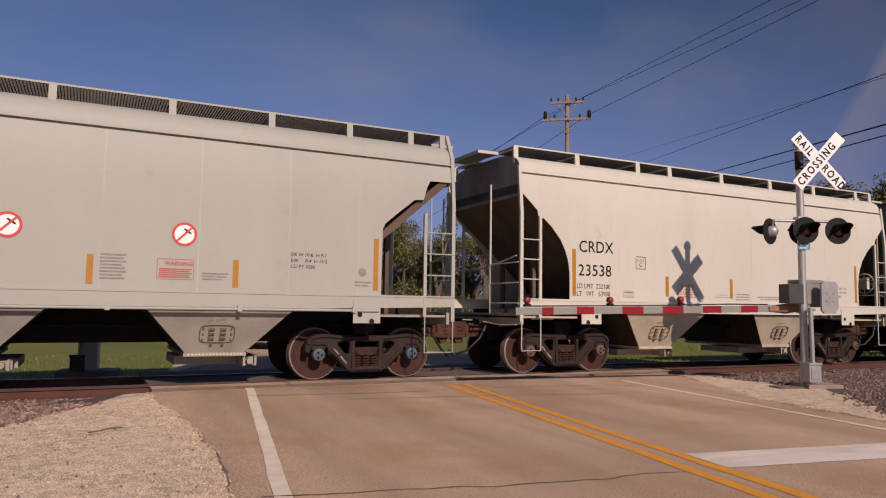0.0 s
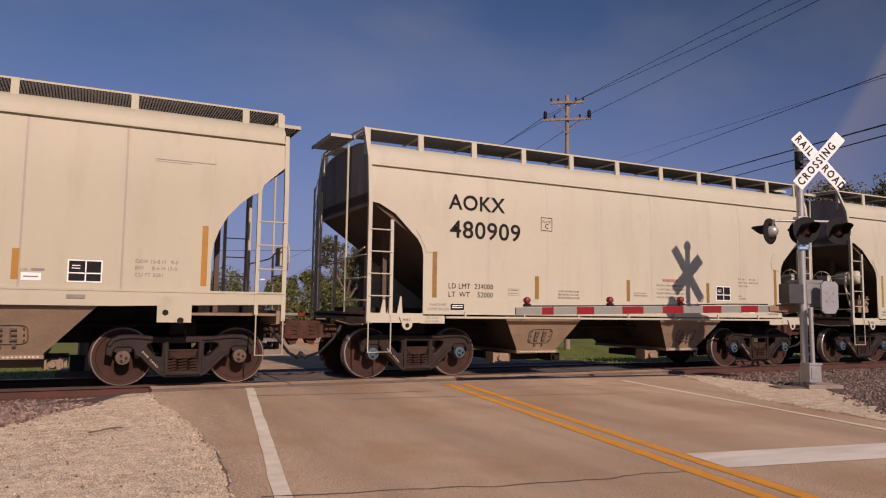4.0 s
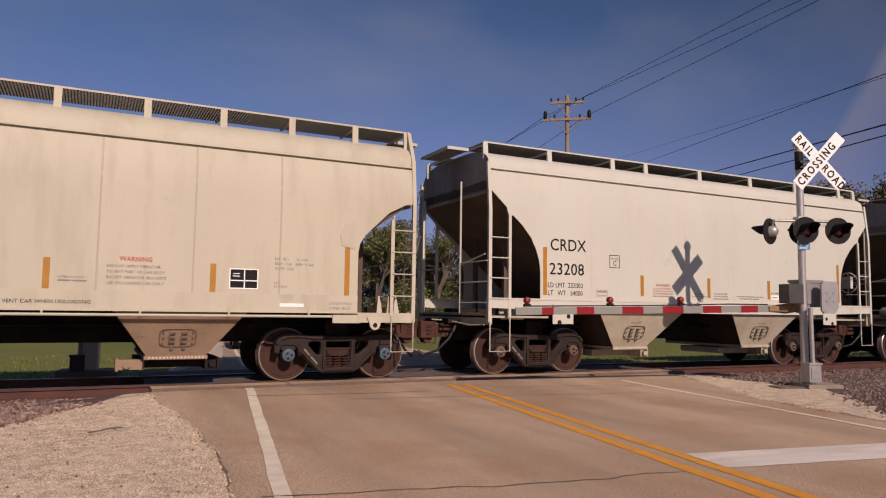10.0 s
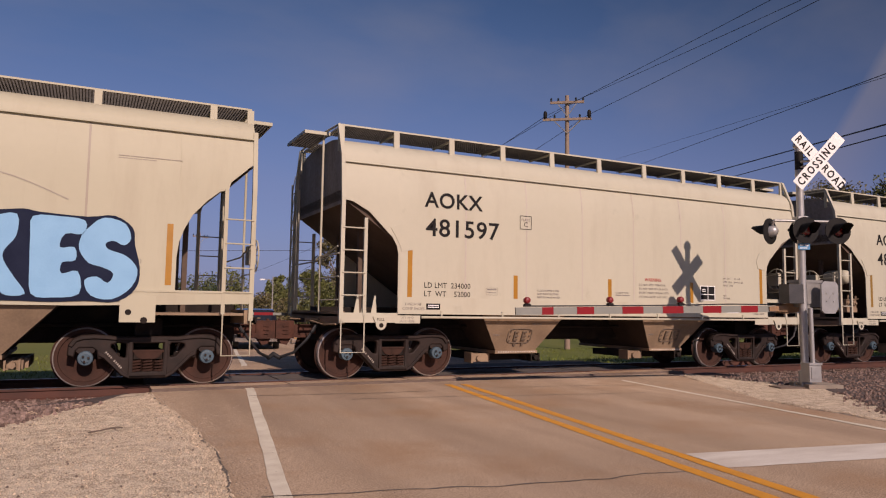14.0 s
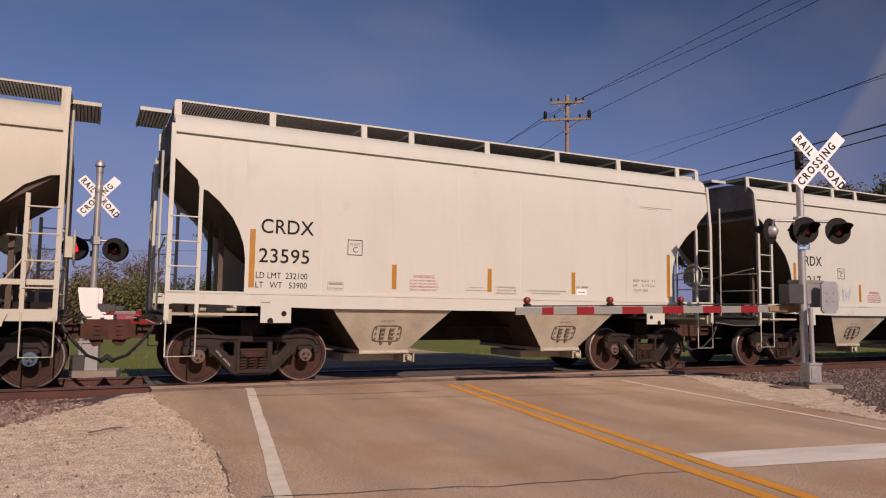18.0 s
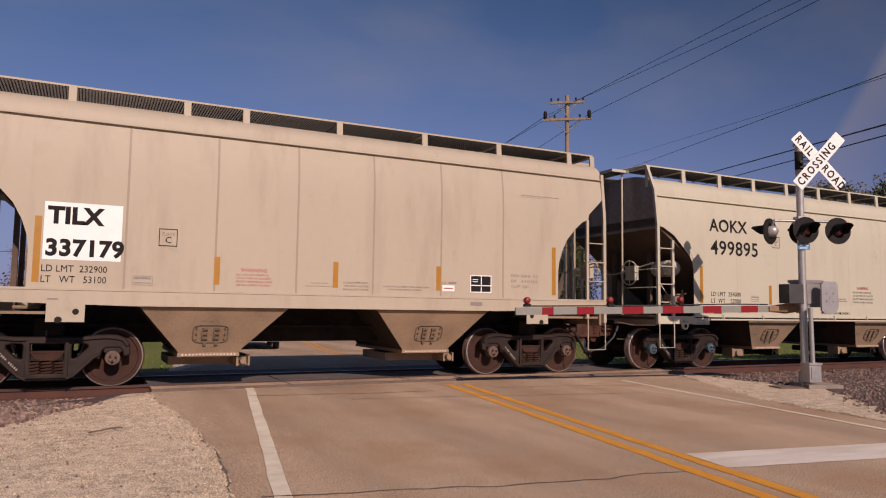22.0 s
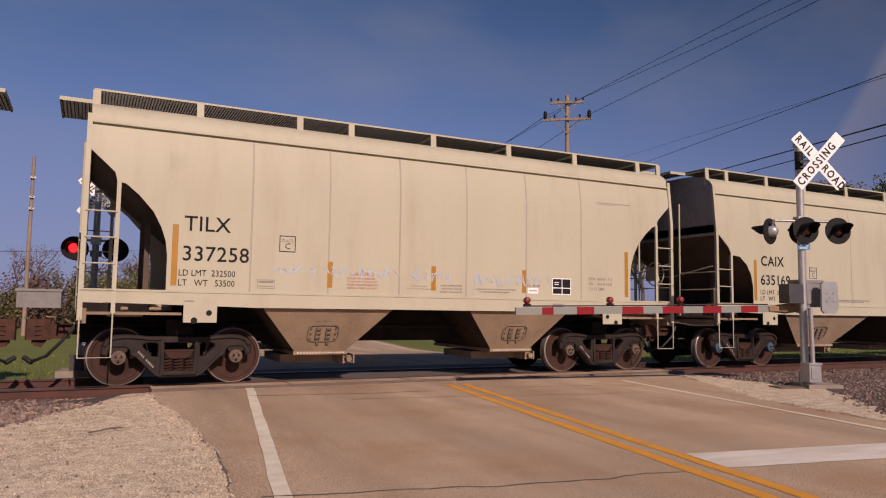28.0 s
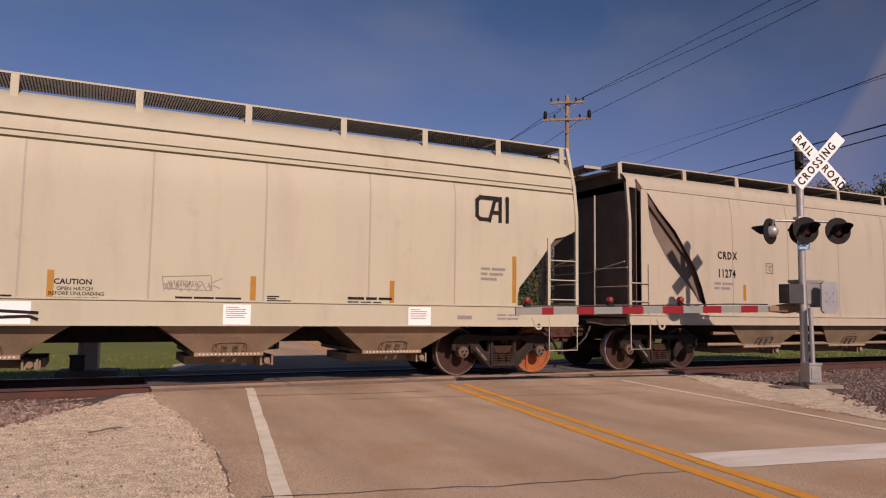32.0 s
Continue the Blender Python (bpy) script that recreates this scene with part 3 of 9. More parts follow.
def road_chips():
    """Aggregate that stands bare in the worn road, and grit lying on it."""
    r, s, spots = random.Random(31), Shape(), []
    for _ in range(17000):
        y = -1.9 - 8.4 * r.random() ** 0.8
        a, b = left_edge(y) + 0.06, right_edge(y) - 0.06
        spots.append((a + (b - a) * r.random(), y))
    stones(s, spots, lambda x, y: road_z(y) + 0.0005, 0.0048, 32)
    spots = []
    for _ in range(700):
        y = -2.0 - 7.5 * r.random()
        e = left_edge(y)
        spots.append((e + 0.04 + 0.9 * r.random() ** 3, y))
    stones(s, spots, lambda x, y: road_z(y), 0.008, 33)
    tagged(part("road_grit", s, ROAD_CHIP), "pale and dark grit bare in the worn asphalt", "grit", kind="stuff")


def build_gravel():
    r = random.Random(5)
    for name, edge, sign, reach in (("gravel_shoulder", left_edge, -1, 16.0), ("gravel_shoulder", right_edge, 1, 9.0)):
        s = Shape()
        rows = []
        for i in range(150):
            y = -1.55 - 0.0012 * i * i - 0.02 * i
            e = edge(y) - sign * 0.02
            rows.append([(e + sign * reach * (k / 34) ** 1.7, y, lot_z(e + sign * reach * (k / 34) ** 1.7, y) - (0.03 if k == 0 else 0)) for k in range(35)])
        s.grid(rows)
        tagged(part(name, s, GRAVEL), "pale crushed limestone shoulder beside the road", "gravel", kind="structure")
        s = Shape()
        spots = []
        for _ in range(17000 if sign < 0 else 6000):
            y = -2.3 - 8.0 * r.random() ** 1.2
            x = edge(y) + sign * (0.02 + 4.6 * r.random() ** 1.4)
            spots.append((x, y))
        stones(s, spots, lot_z, 0.009, 11 if sign < 0 else 12)
        spots = []
        for _ in range(11000 if sign < 0 else 4000):
            y = -2.0 - 7.4 * r.random() ** 1.1
            spots.append((edge(y) + sign * (0.01 + 4.4 * r.random() ** 1.3), y))
        stones(s, spots, lot_z, 0.0115, 13 if sign < 0 else 14)
        spots = [(edge(y) + sign * 0.14 * r.random() ** 2, y) for y in (-1.7 - 9.0 * r.random() for _ in range(2600))]
        stones(s, spots, lot_z, 0.013, 15 if sign < 0 else 16)
        tagged(part("loose_gravel", s, PEBBLE), "loose pale limestone chips on the shoulder", "gravel", kind="stuff")
    # dark clods and bits of bark strewn over the pale gravel
    s, spots = Shape(), []
    for _ in range(300):
        y = -2.2 - 6.6 * r.random()
        spots.append((left_edge(y) - 0.05 - 4.2 * r.random() ** 1.2, y))
    stones(s, spots, lot_z, 0.017, 17)
    tagged(part("dark_clods", s, BARK), "dark clods and bark bits on the pale gravel", "debris", kind="stuff")
    # a dry stick on the gravel
    s = Shape()
    s.path([(-1.83, -5.02, -0.03), (-1.72, -4.96, -0.025), (-1.6, -4.87, -0.02), (-1.50, -4.82, -0.028)], 0.009, 5)
    s.path([(-1.6, -4.87, -0.02), (-1.57, -4.93, -0.03)], 0.006, 4)
    tagged(part("dry_stick", s, BARK), "thin dry stick lying on the gravel", "stick")


def left_low(x):
    """How far the ballast has spread over the gravel on the near side."""
    return -1.6 + 1.8 * (x + 1.38) + 0.18 * noise.noise((x * 3, 1, 0)) + 0.1 * noise.noise((x * 9, 2, 0))


def right_low(y):
    pts = [(-0.5, 10.1), (-2.73, 10.15), (-4.2, 10.1), (-5.36, 9.75), (-7.26, 7.95), (-8.5, 7.6)]
    for (y0, x0), (y1, x1) in zip(pts, pts[1:]):
        if y0 >= y >= y1:
            return x0 + (x1 - x0) * (y - y0) / (y1 - y0) + 0.2 * noise.noise((y * 2, 5, 0)) + 0.1 * noise.noise((y * 7, 3, 0))
    return 10.0


def build_apron():
    s, rows = Shape(), []
    for i in range(70):
        x = -1.3 - 0.09 * i
        lo = max(left_low(x), -6.5)
        rows.append([(x, lo + (-1.6 - lo) * k / 14, max(lot_z(x, lo + (-1.6 - lo) * k / 14), -0.24) + 0.012 * min(k, 1)) for k in range(15)])
    s.grid(rows)
    rows = []
    for i in range(66):
        y = -1.6 - 0.1 * i
        lo = right_low(y)
        rows.append([(lo + (24 - lo) * (k / 24) ** 2, y, max(lot_z(lo + (24 - lo) * (k / 24) ** 2, y), -0.24) + 0.012 * min(k, 1)) for k in range(25)])
    s.grid(rows)
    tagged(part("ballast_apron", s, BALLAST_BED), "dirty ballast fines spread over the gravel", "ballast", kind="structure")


def build_track():
    s = Shape()
    prof = [(-3.3, -0.40), (-2.55, -0.26), (-1.75, -0.20), (-0.9, -0.19), (0.9, -0.19), (1.75, -0.20), (2.6, -0.30), (3.4, -0.46)]
    for x0, x1 in ((-160, -0.98), (10.3, 260)):
        rows = []
        n = 60
        for i in range(n + 1):
            x = x0 + (x1 - x0) * i / n
            rows.append([(x, y, z + 0.02 * noise.noise((x, y * 2, 0))) for y, z in prof])
        s.grid(rows)
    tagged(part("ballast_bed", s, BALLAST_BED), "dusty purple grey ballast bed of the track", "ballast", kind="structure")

    def bed(x, y):
        for (y0, z0), (y1, z1) in zip(prof, prof[1:]):
            if y0 <= y <= y1:
                return z0 + (z1 - z0) * (y - y0) / (y1 - y0)
        return -0.4

    r = random.Random(9)
    s = Shape()
    spots = []
    while len(spots) < 9500:
        x, y = -1.15 - 5.2 * r.random() ** 1.1, -4.8 + 4.1 * r.random()
        if y > left_low(x) - 0.4 * r.random() ** 2:
            spots.append((x, y))
    while len(spots) < 25000:
        x, y = 7.8 + 15 * r.random() ** 1.25, -8.0 + 7.3 * r.random()
        if x > right_low(y) - 0.4 * r.random() ** 2 and not (9.0 < x < 10.2 and -5.4 < y < -4.2) and x > 9.8 - 2.2 * max(0, -y - 4):
            spots.append((x, y))
    spots += [(-1.2 - 8 * r.random(), 0.8 + 1.8 * r.random()) for _ in range(700)]
    big = [(x, y) for x, y in ((-1.15 - 5.4 * r.random(), -4.4 + 3.3 * r.random()) for _ in range(6000)) if y > left_low(x) - 0.25 * r.random()]
    stones(s, big, lambda x, y: max(bed(x, y), lot_z(x, y) if y < -2.4 else -9) + 0.012, 0.056, 22)
    stones(s, spots, lambda x, y: max(bed(x, y), lot_z(x, y) if y < -2.4 else -9), 0.042, 21)
    tagged(part("ballast", s, BALLAST), "loose purple grey crushed rock ballast along the track", "ballast", kind="stuff")
    # dry pale husks and splinters caught in the stones beside the road
    s = Shape()
    for _ in range(90):
        x, y = -1.2 - 4.2 * r.random() ** 1.2, -3.6 + 2.3 * r.random()
        if y < left_low(x) - 0.1:
            continue
        z = max(bed(x, y), lot_z(x, y) if y < -2.4 else -9) + 0.03
        a, k = r.random() * 6.28, 0.02 + 0.045 * r.random()
        dx, dy = k * math.cos(a), k * math.sin(a)
        s.path([(x - dx, y - dy, z), (x, y, z + 0.01 + 0.02 * r.random()), (x + dx, y + dy, z + 0.005)], 0.006, 4)
    tagged(part("dry_husks", s, HUSK), "pale dry husks and splinters among the ballast", "debris", kind="stuff")
    # rails
    for y in (-0.755, 0.755):
        rail = new("rail")
        tagged(rail, "rusty steel rail with a polished head", "rail", "rails of the track", "structure")
        web = Shape().prism_x([(y - 0.075, -0.18), (y + 0.075, -0.18), (y + 0.07, -0.165), (y + 0.012, -0.145), (y + 0.010, -0.05),
                               (y + 0.036, -0.038), (y + 0.036, -0.006), (y - 0.036, -0.006), (y - 0.036, -0.038), (y - 0.010, -0.05), (y - 0.012, -0.145), (y - 0.07, -0.165)], -160, 260)
        part("rail_web", web, RAIL_SIDE, rail)
        head = Shape().prism_x([(y - 0.036, -0.006), (y + 0.036, -0.006), (y + 0.026, 0.0), (y - 0.026, 0.0)], -160, 260)
        part("rail_head", head, RAIL_TOP, rail, "polished running surface")
    # ties
    tie = Shape().box(-0.115, 0.115, -1.3, 1.3, -0.36, -0.17)
    me = mesh_of("tie", tie, TIE)
    plate = mesh_of("tie_plate", Shape().box(-0.1, 0.1, -0.9, -0.6, -0.17, -0.158).box(-0.1, 0.1, 0.6, 0.9, -0.17, -0.158), RAIL_SIDE)
    for i in range(-24, 90):
        x = -1.55 + 0.53 * i if i < 0 else 11.2 + 0.53 * i
        if x > 40:
            continue
        t = tagged(part("railway_tie", me, TIE, at=pose(x, 0.03 * r.random(), 0, 0, 0, r.uniform(-1, 1))), "weathered timber railway tie in the ballast", "railway tie",
                   "ties of the track", "structure")
        part("tie_plate", plate, RAIL_SIDE, t)
    # crossing panels between and beside the rails
    panels = new("crossing_surface")
    tagged(panels, "asphalt and timber crossing panels flush with the rails, far row darkened for shade", "level crossing", kind="structure")
    for j in range(5):
        x0 = -0.95 + j * 2.2
        for k, (y0, y1, z) in enumerate(((-1.32, -0.80, -0.022), (-0.65, 0.65, -0.028), (0.80, 1.78, -0.022))):
            p = Shape().box(x0 + 0.012, x0 + 2.188, y0, y1, -0.25, z + 0.004 * ((j + k) % 3) - 0.004)
            # The far row takes dark asphalt to paint in the train's shade.
            part("crossing_panel", p, (ASPHALT, PATCH, PATCH)[k], panels)
    strip = Shape().box(-0.95, 10.05, -1.36, -1.32, -0.2, -0.012)
    part("edge_timber", strip, TIE, panels)


build_ground()
build_road()
far_verge()
road_chips()
build_gravel()
edge_shade()
build_apron()
build_track()


# ================= crossing signals =================
def crossbuck(parent, at, back=False):
    """Two crossed boards; the words stand on the face that is turned to -y."""
    hub = new("crossbuck")
    hub.parent = parent
    hub.matrix_basis = at
    for k, (ang, words) in enumerate(((48, "CROSSING"), (-47, "RAIL ROAD"))):
        L, h = 0.61, 0.114
        c = 0.012
        outline = [(-L + c, -h), (L - c, -h), (L, -h + c), (L, h - c), (L - c, h), (-L + c, h), (-L, h - c), (-L, -h + c)]
        b = Shape().prism(outline, -0.004, 0.004)
        board = part("board", b, WHITE_INK, hub, at=pose(0, -0.012 + 0.018 * k if not back else 0.012 - 0.018 * k, 0, 0, -ang, 0))
        if words == "CROSSING":
            bits = (("CROSSING", -0.565),)
        else:
            bits = (("RAIL", -0.565), ("ROAD", 0.13))
        for w, x in bits:
            me = lettering(w, 0.20, INK, 0.004, 1.36 if w == "CROSSING" else 1.30, 0.80)
            part("lettering", me, INK, hub, at=board.matrix_basis @ pose(x, -0.0075, -0.066))
    return hub


def flasher(parent, at, lens):
    """A round black background disc with a hood and a red lens, facing -y."""
    s = Shape().lathe([(0.001, 0.15), (0.05, 0.14), (0.09, 0.105), (0.112, 0.03), (0.15, 0.022), (0.238, 0.010), (0.238, -0.004), (0.12, -0.004)], n=28, slots=[1, 1, 1, 0, 0, 0, 0])
    lamp = part("flasher", s, [MATT_BLACK, SILVER], parent, "round black flashing light with a hood", at)
    hood = Shape()
    rows = []
    for yy, r in ((-0.004, 0.125), (-0.12, 0.122), (-0.30, 0.116)):
        cut = 0.0 if yy > -0.2 else 0.35
        rows.append([(r * math.cos(a), yy, r * math.sin(a) + 0.0) for a in [math.pi * (-0.15 + cut + (1.3 - 2 * cut) * i / 14) for i in range(15)]])
    hood.grid(rows)
    part("hood", hood, MATT_BLACK, lamp)
    part("lens", Shape().lathe([(0.092, -0.008), (0.08, -0.028), (0.045, -0.042), (0.001, -0.046)], n=24), lens, lamp, "red glass lens")
    return lamp


def gate_signal(name, base, yaw, arm_way, arm_len, lit, label, front, back, board_x, board_z, back_turn=180, near=False, size=1.0):
    """Mast, crossed boards, two pairs of lights, gate mechanism and lowered arm."""
    top = tagged(new(name), label, "crossing signal", "signals of the level crossing")
    top.matrix_basis = pose(*base) @ Matrix.Scale(size, 4)
    face = pose(0, 0, 0, 0, 0, yaw)
    lz = 2.98 if near else 2.79
    part("foundation", Shape().box(-0.12 if near else -0.55, 0.50 if near else 0.55, -0.31 if near else -0.36, 0.31 if near else 0.36, -0.35, 0.10 if near else 0.16), CONCRETE, top, "weathered concrete block", face)
    m = Shape().lathe([(0.17, 0.03), (0.17, 0.055), (0.11, 0.065), (0.095, 0.30), (0.07, 0.33)], "z", n=16)
    for ax, ay in ((0.12, 0.12), (-0.12, 0.12), (0.12, -0.12), (-0.12, -0.12)):
        m.tube((ax, ay, 0.03), (ax, ay, 0.11), 0.02)
    part("mast_base", m, SILVER, top, at=face)
    part("mast", Shape().tube((0, 0, 0.05), (0, 0, 4.30), 0.064, 20), SILVER, top, "aluminium painted round mast", face)
    part("bell", Shape().lathe([(0.001, 4.47), (0.05, 4.46), (0.095, 4.40), (0.10, 4.34), (0.07, 4.31), (0.07, 4.20), (0.075, 4.20)], "z", n=18), GALV, top, at=face)
    if near:
        part("mast_cap", Shape().lathe([(0.067, 3.86), (0.072, 3.87), (0.072, 4.24), (0.05, 4.28)], "z", n=18), MATT_BLACK, top, "dark band round the upper mast", face)
    part("band", Shape().lathe([(0.07, 3.78), (0.075, 3.8), (0.075, 3.9), (0.07, 3.92)], "z", n=16), GALV, top, at=face)
    if not near:
        part("pedestal", Shape().box(-0.17, 0.17, -0.17, 0.17, 0.16, 0.72).box(-0.2, 0.2, -0.2, 0.2, 0.70, 0.74), SILVER, top, "square cast pedestal", face)
    if near:
        part("sign_bracket", Shape().tube((0, -0.06, 4.05), (0.12, -0.32, 4.03), 0.022, 8).tube((0, -0.06, 3.95), (0.12, -0.32, 3.98), 0.022, 8), GALV, top, at=face)
    crossbuck(top, face @ pose(board_x, -0.358 if near else -0.10, board_z, 0, 0, 180 if abs(yaw) > 90 else 0) @ Matrix.Scale(1.0 if near else 0.84, 4))
    # cross arm with lights in front and behind
    arm = Shape().tube((min(front + back), 0, lz), (max(front + back), 0, lz), 0.026, 10)
    arm.box(-0.09, 0.09, -0.09, 0.09, lz - 0.08, lz + 0.08)
    for sx in front:
        arm.tube((sx, 0, lz), (sx, -0.10, lz - 0.12), 0.025, 8)
    for sx in back:
        arm.tube((sx, 0, lz), (sx, 0.10, lz - 0.12), 0.025, 8)
    part("light_arm", arm, SILVER, top, at=face)
    for i in (0, 1):
        flasher(top, face @ pose(front[i], -0.15, lz - 0.18), lit[i])
        flasher(top, face @ pose(back[i], 0.15, lz - 0.18, 0, 0, back_turn if i == 0 else 180), lit[2 + i])
    part("mast_sign", Shape().box(-0.11, 0.11, -0.085, -0.07, 2.46, 2.57), SIGN_BLUE, top, "small blue plate with pale lettering", face)
    part("sign_lettering", Shape().box(-0.08, -0.01, -0.087, -0.085, 2.52, 2.55).box(0.01, 0.08, -0.087, -0.085, 2.52, 2.55).box(-0.08, 0.06, -0.087, -0.085, 2.48, 2.495), WHITE_INK, top, at=face)
    # mechanism box, counterweights, conduit
    a = pose(0, 0, 0, 0, 0, arm_way)
    if near:
        g = Shape().box(-0.50, 0.0, -0.30, -0.07, 1.44, 1.90).box(-0.52, 0.02, -0.32, -0.055, 1.88, 1.93).box(-0.06, 0.06, -0.07, -0.04, 1.55, 1.85).box(-0.40, -0.14, -0.07, -0.04, 1.50, 1.86)
        plates, boxed, weight = (0.13, -0.48), BOX_GREY, SILVER
        part("motor_housing", Shape().box(0.04, 0.36, -0.18, 0.06, 1.50, 1.84).box(0.10, 0.30, -0.21, -0.18, 1.56, 1.78).tube((0.20, -0.25, 1.66), (0.20, -0.21, 1.66), 0.05, 10), DARK_BOX, top, "dark motor housing", a)
        part("timber_block", Shape().box(-0.62, -0.16, -0.28, 0.10, -0.2, 0.05), TIE, top, "dark weathered timber block", face)
        w_out = [(-0.26, 1.38), (-0.26, 1.84), (-0.32, 1.90), (-0.58, 1.90), (-0.64, 1.84), (-0.64, 1.44), (-0.56, 1.33), (-0.32, 1.33)]
    else:
        g = Shape().box(-1.30, -0.52, -0.34, -0.10, 1.40, 1.74).box(-1.32, -0.50, -0.36, -0.08, 1.72, 1.77)
        plates, boxed, weight = (-0.44, 0.14), BOX_GREY, WHITE_INK
        w_out = [(x + 0.25, z + 0.15) for x, z in ((-0.46, 1.66), (-0.46, 1.60), (-0.40, 1.20), (-0.22, 0.98), (-0.10, 0.94), (0.20, 0.94), (0.20, 1.12), (0.02, 1.12), (-0.10, 1.26), (-0.08, 1.56), (-0.10, 1.66))]
    part("gate_mechanism", g, boxed, top, "dark grey gate mechanism box", a)
    for yy in plates:
        w = Shape().prism(w_out, yy, yy + 0.035)
        mid = -0.45 if near else -0.02
        for hx, hz in ((mid, 1.62), (mid - 0.08, 1.69), (mid + 0.08, 1.69), (mid - 0.08, 1.55), (mid + 0.08, 1.55)):
            w.tube((hx, yy - 0.01, hz + (0 if near else 0.03)), (hx, yy + 0.045, hz + (0 if near else 0.03)), 0.018, 8)
        part("counterweight", w, weight, top, at=a)
    cy = 0.16 if near else -0.16
    shift = 0.14 if near else 0.0
    part("conduit", Shape().tube((-0.16 + shift, cy, 0.36), (-0.14 + shift, cy, 1.42), 0.04, 10), SILVER, top, at=a)
    # The far box is silver too; dark enamel paints in the train's shade.
    part("junction_box", Shape().box(-0.32, -0.06, cy - 0.09, cy + 0.09, 0.05, 0.36).box(-0.335, -0.045, cy - 0.105, cy + 0.105, 0.345, 0.38).box(-0.285, -0.095, cy - 0.105, cy + 0.105, 0.11, 0.31), SILVER if near else DARK_BOX, top, at=a @ pose(shift * 1.5, 0, 0.09))
    # the arm: bracket, pale boards with red bands, three lamps
    br = Shape().prism([(-0.15, 1.36), (0.15, 1.32), (0.46, 1.35), (0.46, 1.47), (0.15, 1.5), (-0.15, 1.54)], -0.27, -0.22)
    br.prism([(0.2, 1.36), (0.6, 1.37), (0.6, 1.45), (0.2, 1.47)], -0.17, -0.15)
    a = a @ pose(0, 0, 1.41) @ pose(0, 0, 0, 0, 1.2 if near else 0.0, 0) @ pose(0, 0, -1.41)
    part("arm_bracket", br, surface("ochre bracket paint", (0.30, 0.18, 0.09), (0.2, 0.11, 0.06), 0.7, scale=4, amount=0.7) if near else DARK_BOX, top, at=a)
    bar = part("gate_arm", Shape().box(0.44, arm_len, -0.215, -0.175, *((1.352, 1.468) if near else (1.30, 1.355))), SIGN_GREY, top, "lowered gate arm with red and pale bands", a)
    for x0, x1 in ((4.85, 5.05), (4.12, 4.43), (3.19, 3.59), (2.40, 2.81), (1.62, 2.0), (0.84, 1.20)):
        part("red_band", Shape().box(x0, x1, -0.219, -0.171, *((1.350, 1.470) if near else (1.298, 1.357))), SIGN_RED, bar)
    if near:
        part("arm_cable", Shape().path([(0.6, -0.195, 1.49), (1.4, -0.195, 1.50), (arm_len * 0.55, -0.195, 1.486), (arm_len - 0.2, -0.195, 1.49)], 0.012, 5), CABLE, bar)
    for lx in (5.30, 3.81, 2.44) if near else ():
        lamp = part("arm_lamp", Shape().box(lx - 0.05, lx + 0.05, -0.235, -0.155, 1.478, 1.52).lathe([(0.05, 1.52), (0.05, 1.53)], "z", (lx, -0.195, 0), 12), MATT_BLACK, bar)
        for sy in (-1, 1):
            part("lamp_lens", Shape().lathe([(0.052, 0.0), (0.052, sy * 0.03), (0.04, sy * 0.05), (0.001, sy * 0.06)], "y", (lx, -0.195, 1.58), 16), LIT_SMALL, lamp)
    return top


SIGN_BLUE = surface("blue sign sheeting", (0.055, 0.22, 0.42), (0.05, 0.17, 0.33), 0.5, scale=8, amount=0.5, bump=0)
LIT_SMALL = glow("lit arm lamp lens", (0.17, 0.007, 0.009), 0.15)
gate_signal("crossing_signal", (10.002, -4.427, -0.088), -22, 171.8, 5.50, (DIM_RED, DIM_RED, DIM_RED, DIM_RED),
            "aluminium crossing signal mast with crossed boards, flashers and lowered gate", (0.0, 0.60), (-0.50, 0.10), 0.145, 4.01, 213, True, 1.044)
gate_signal("crossing_signal", (-1.81, 2.95, -0.20), 171.8, -8.2, 5.4, (DIM_RED, DIM_RED, DIM_RED, LIT_RED),
            "aluminium crossing signal beyond the track, one red lamp lit", (-0.38, 0.38), (-0.38, 0.38), 0.0, 3.72)


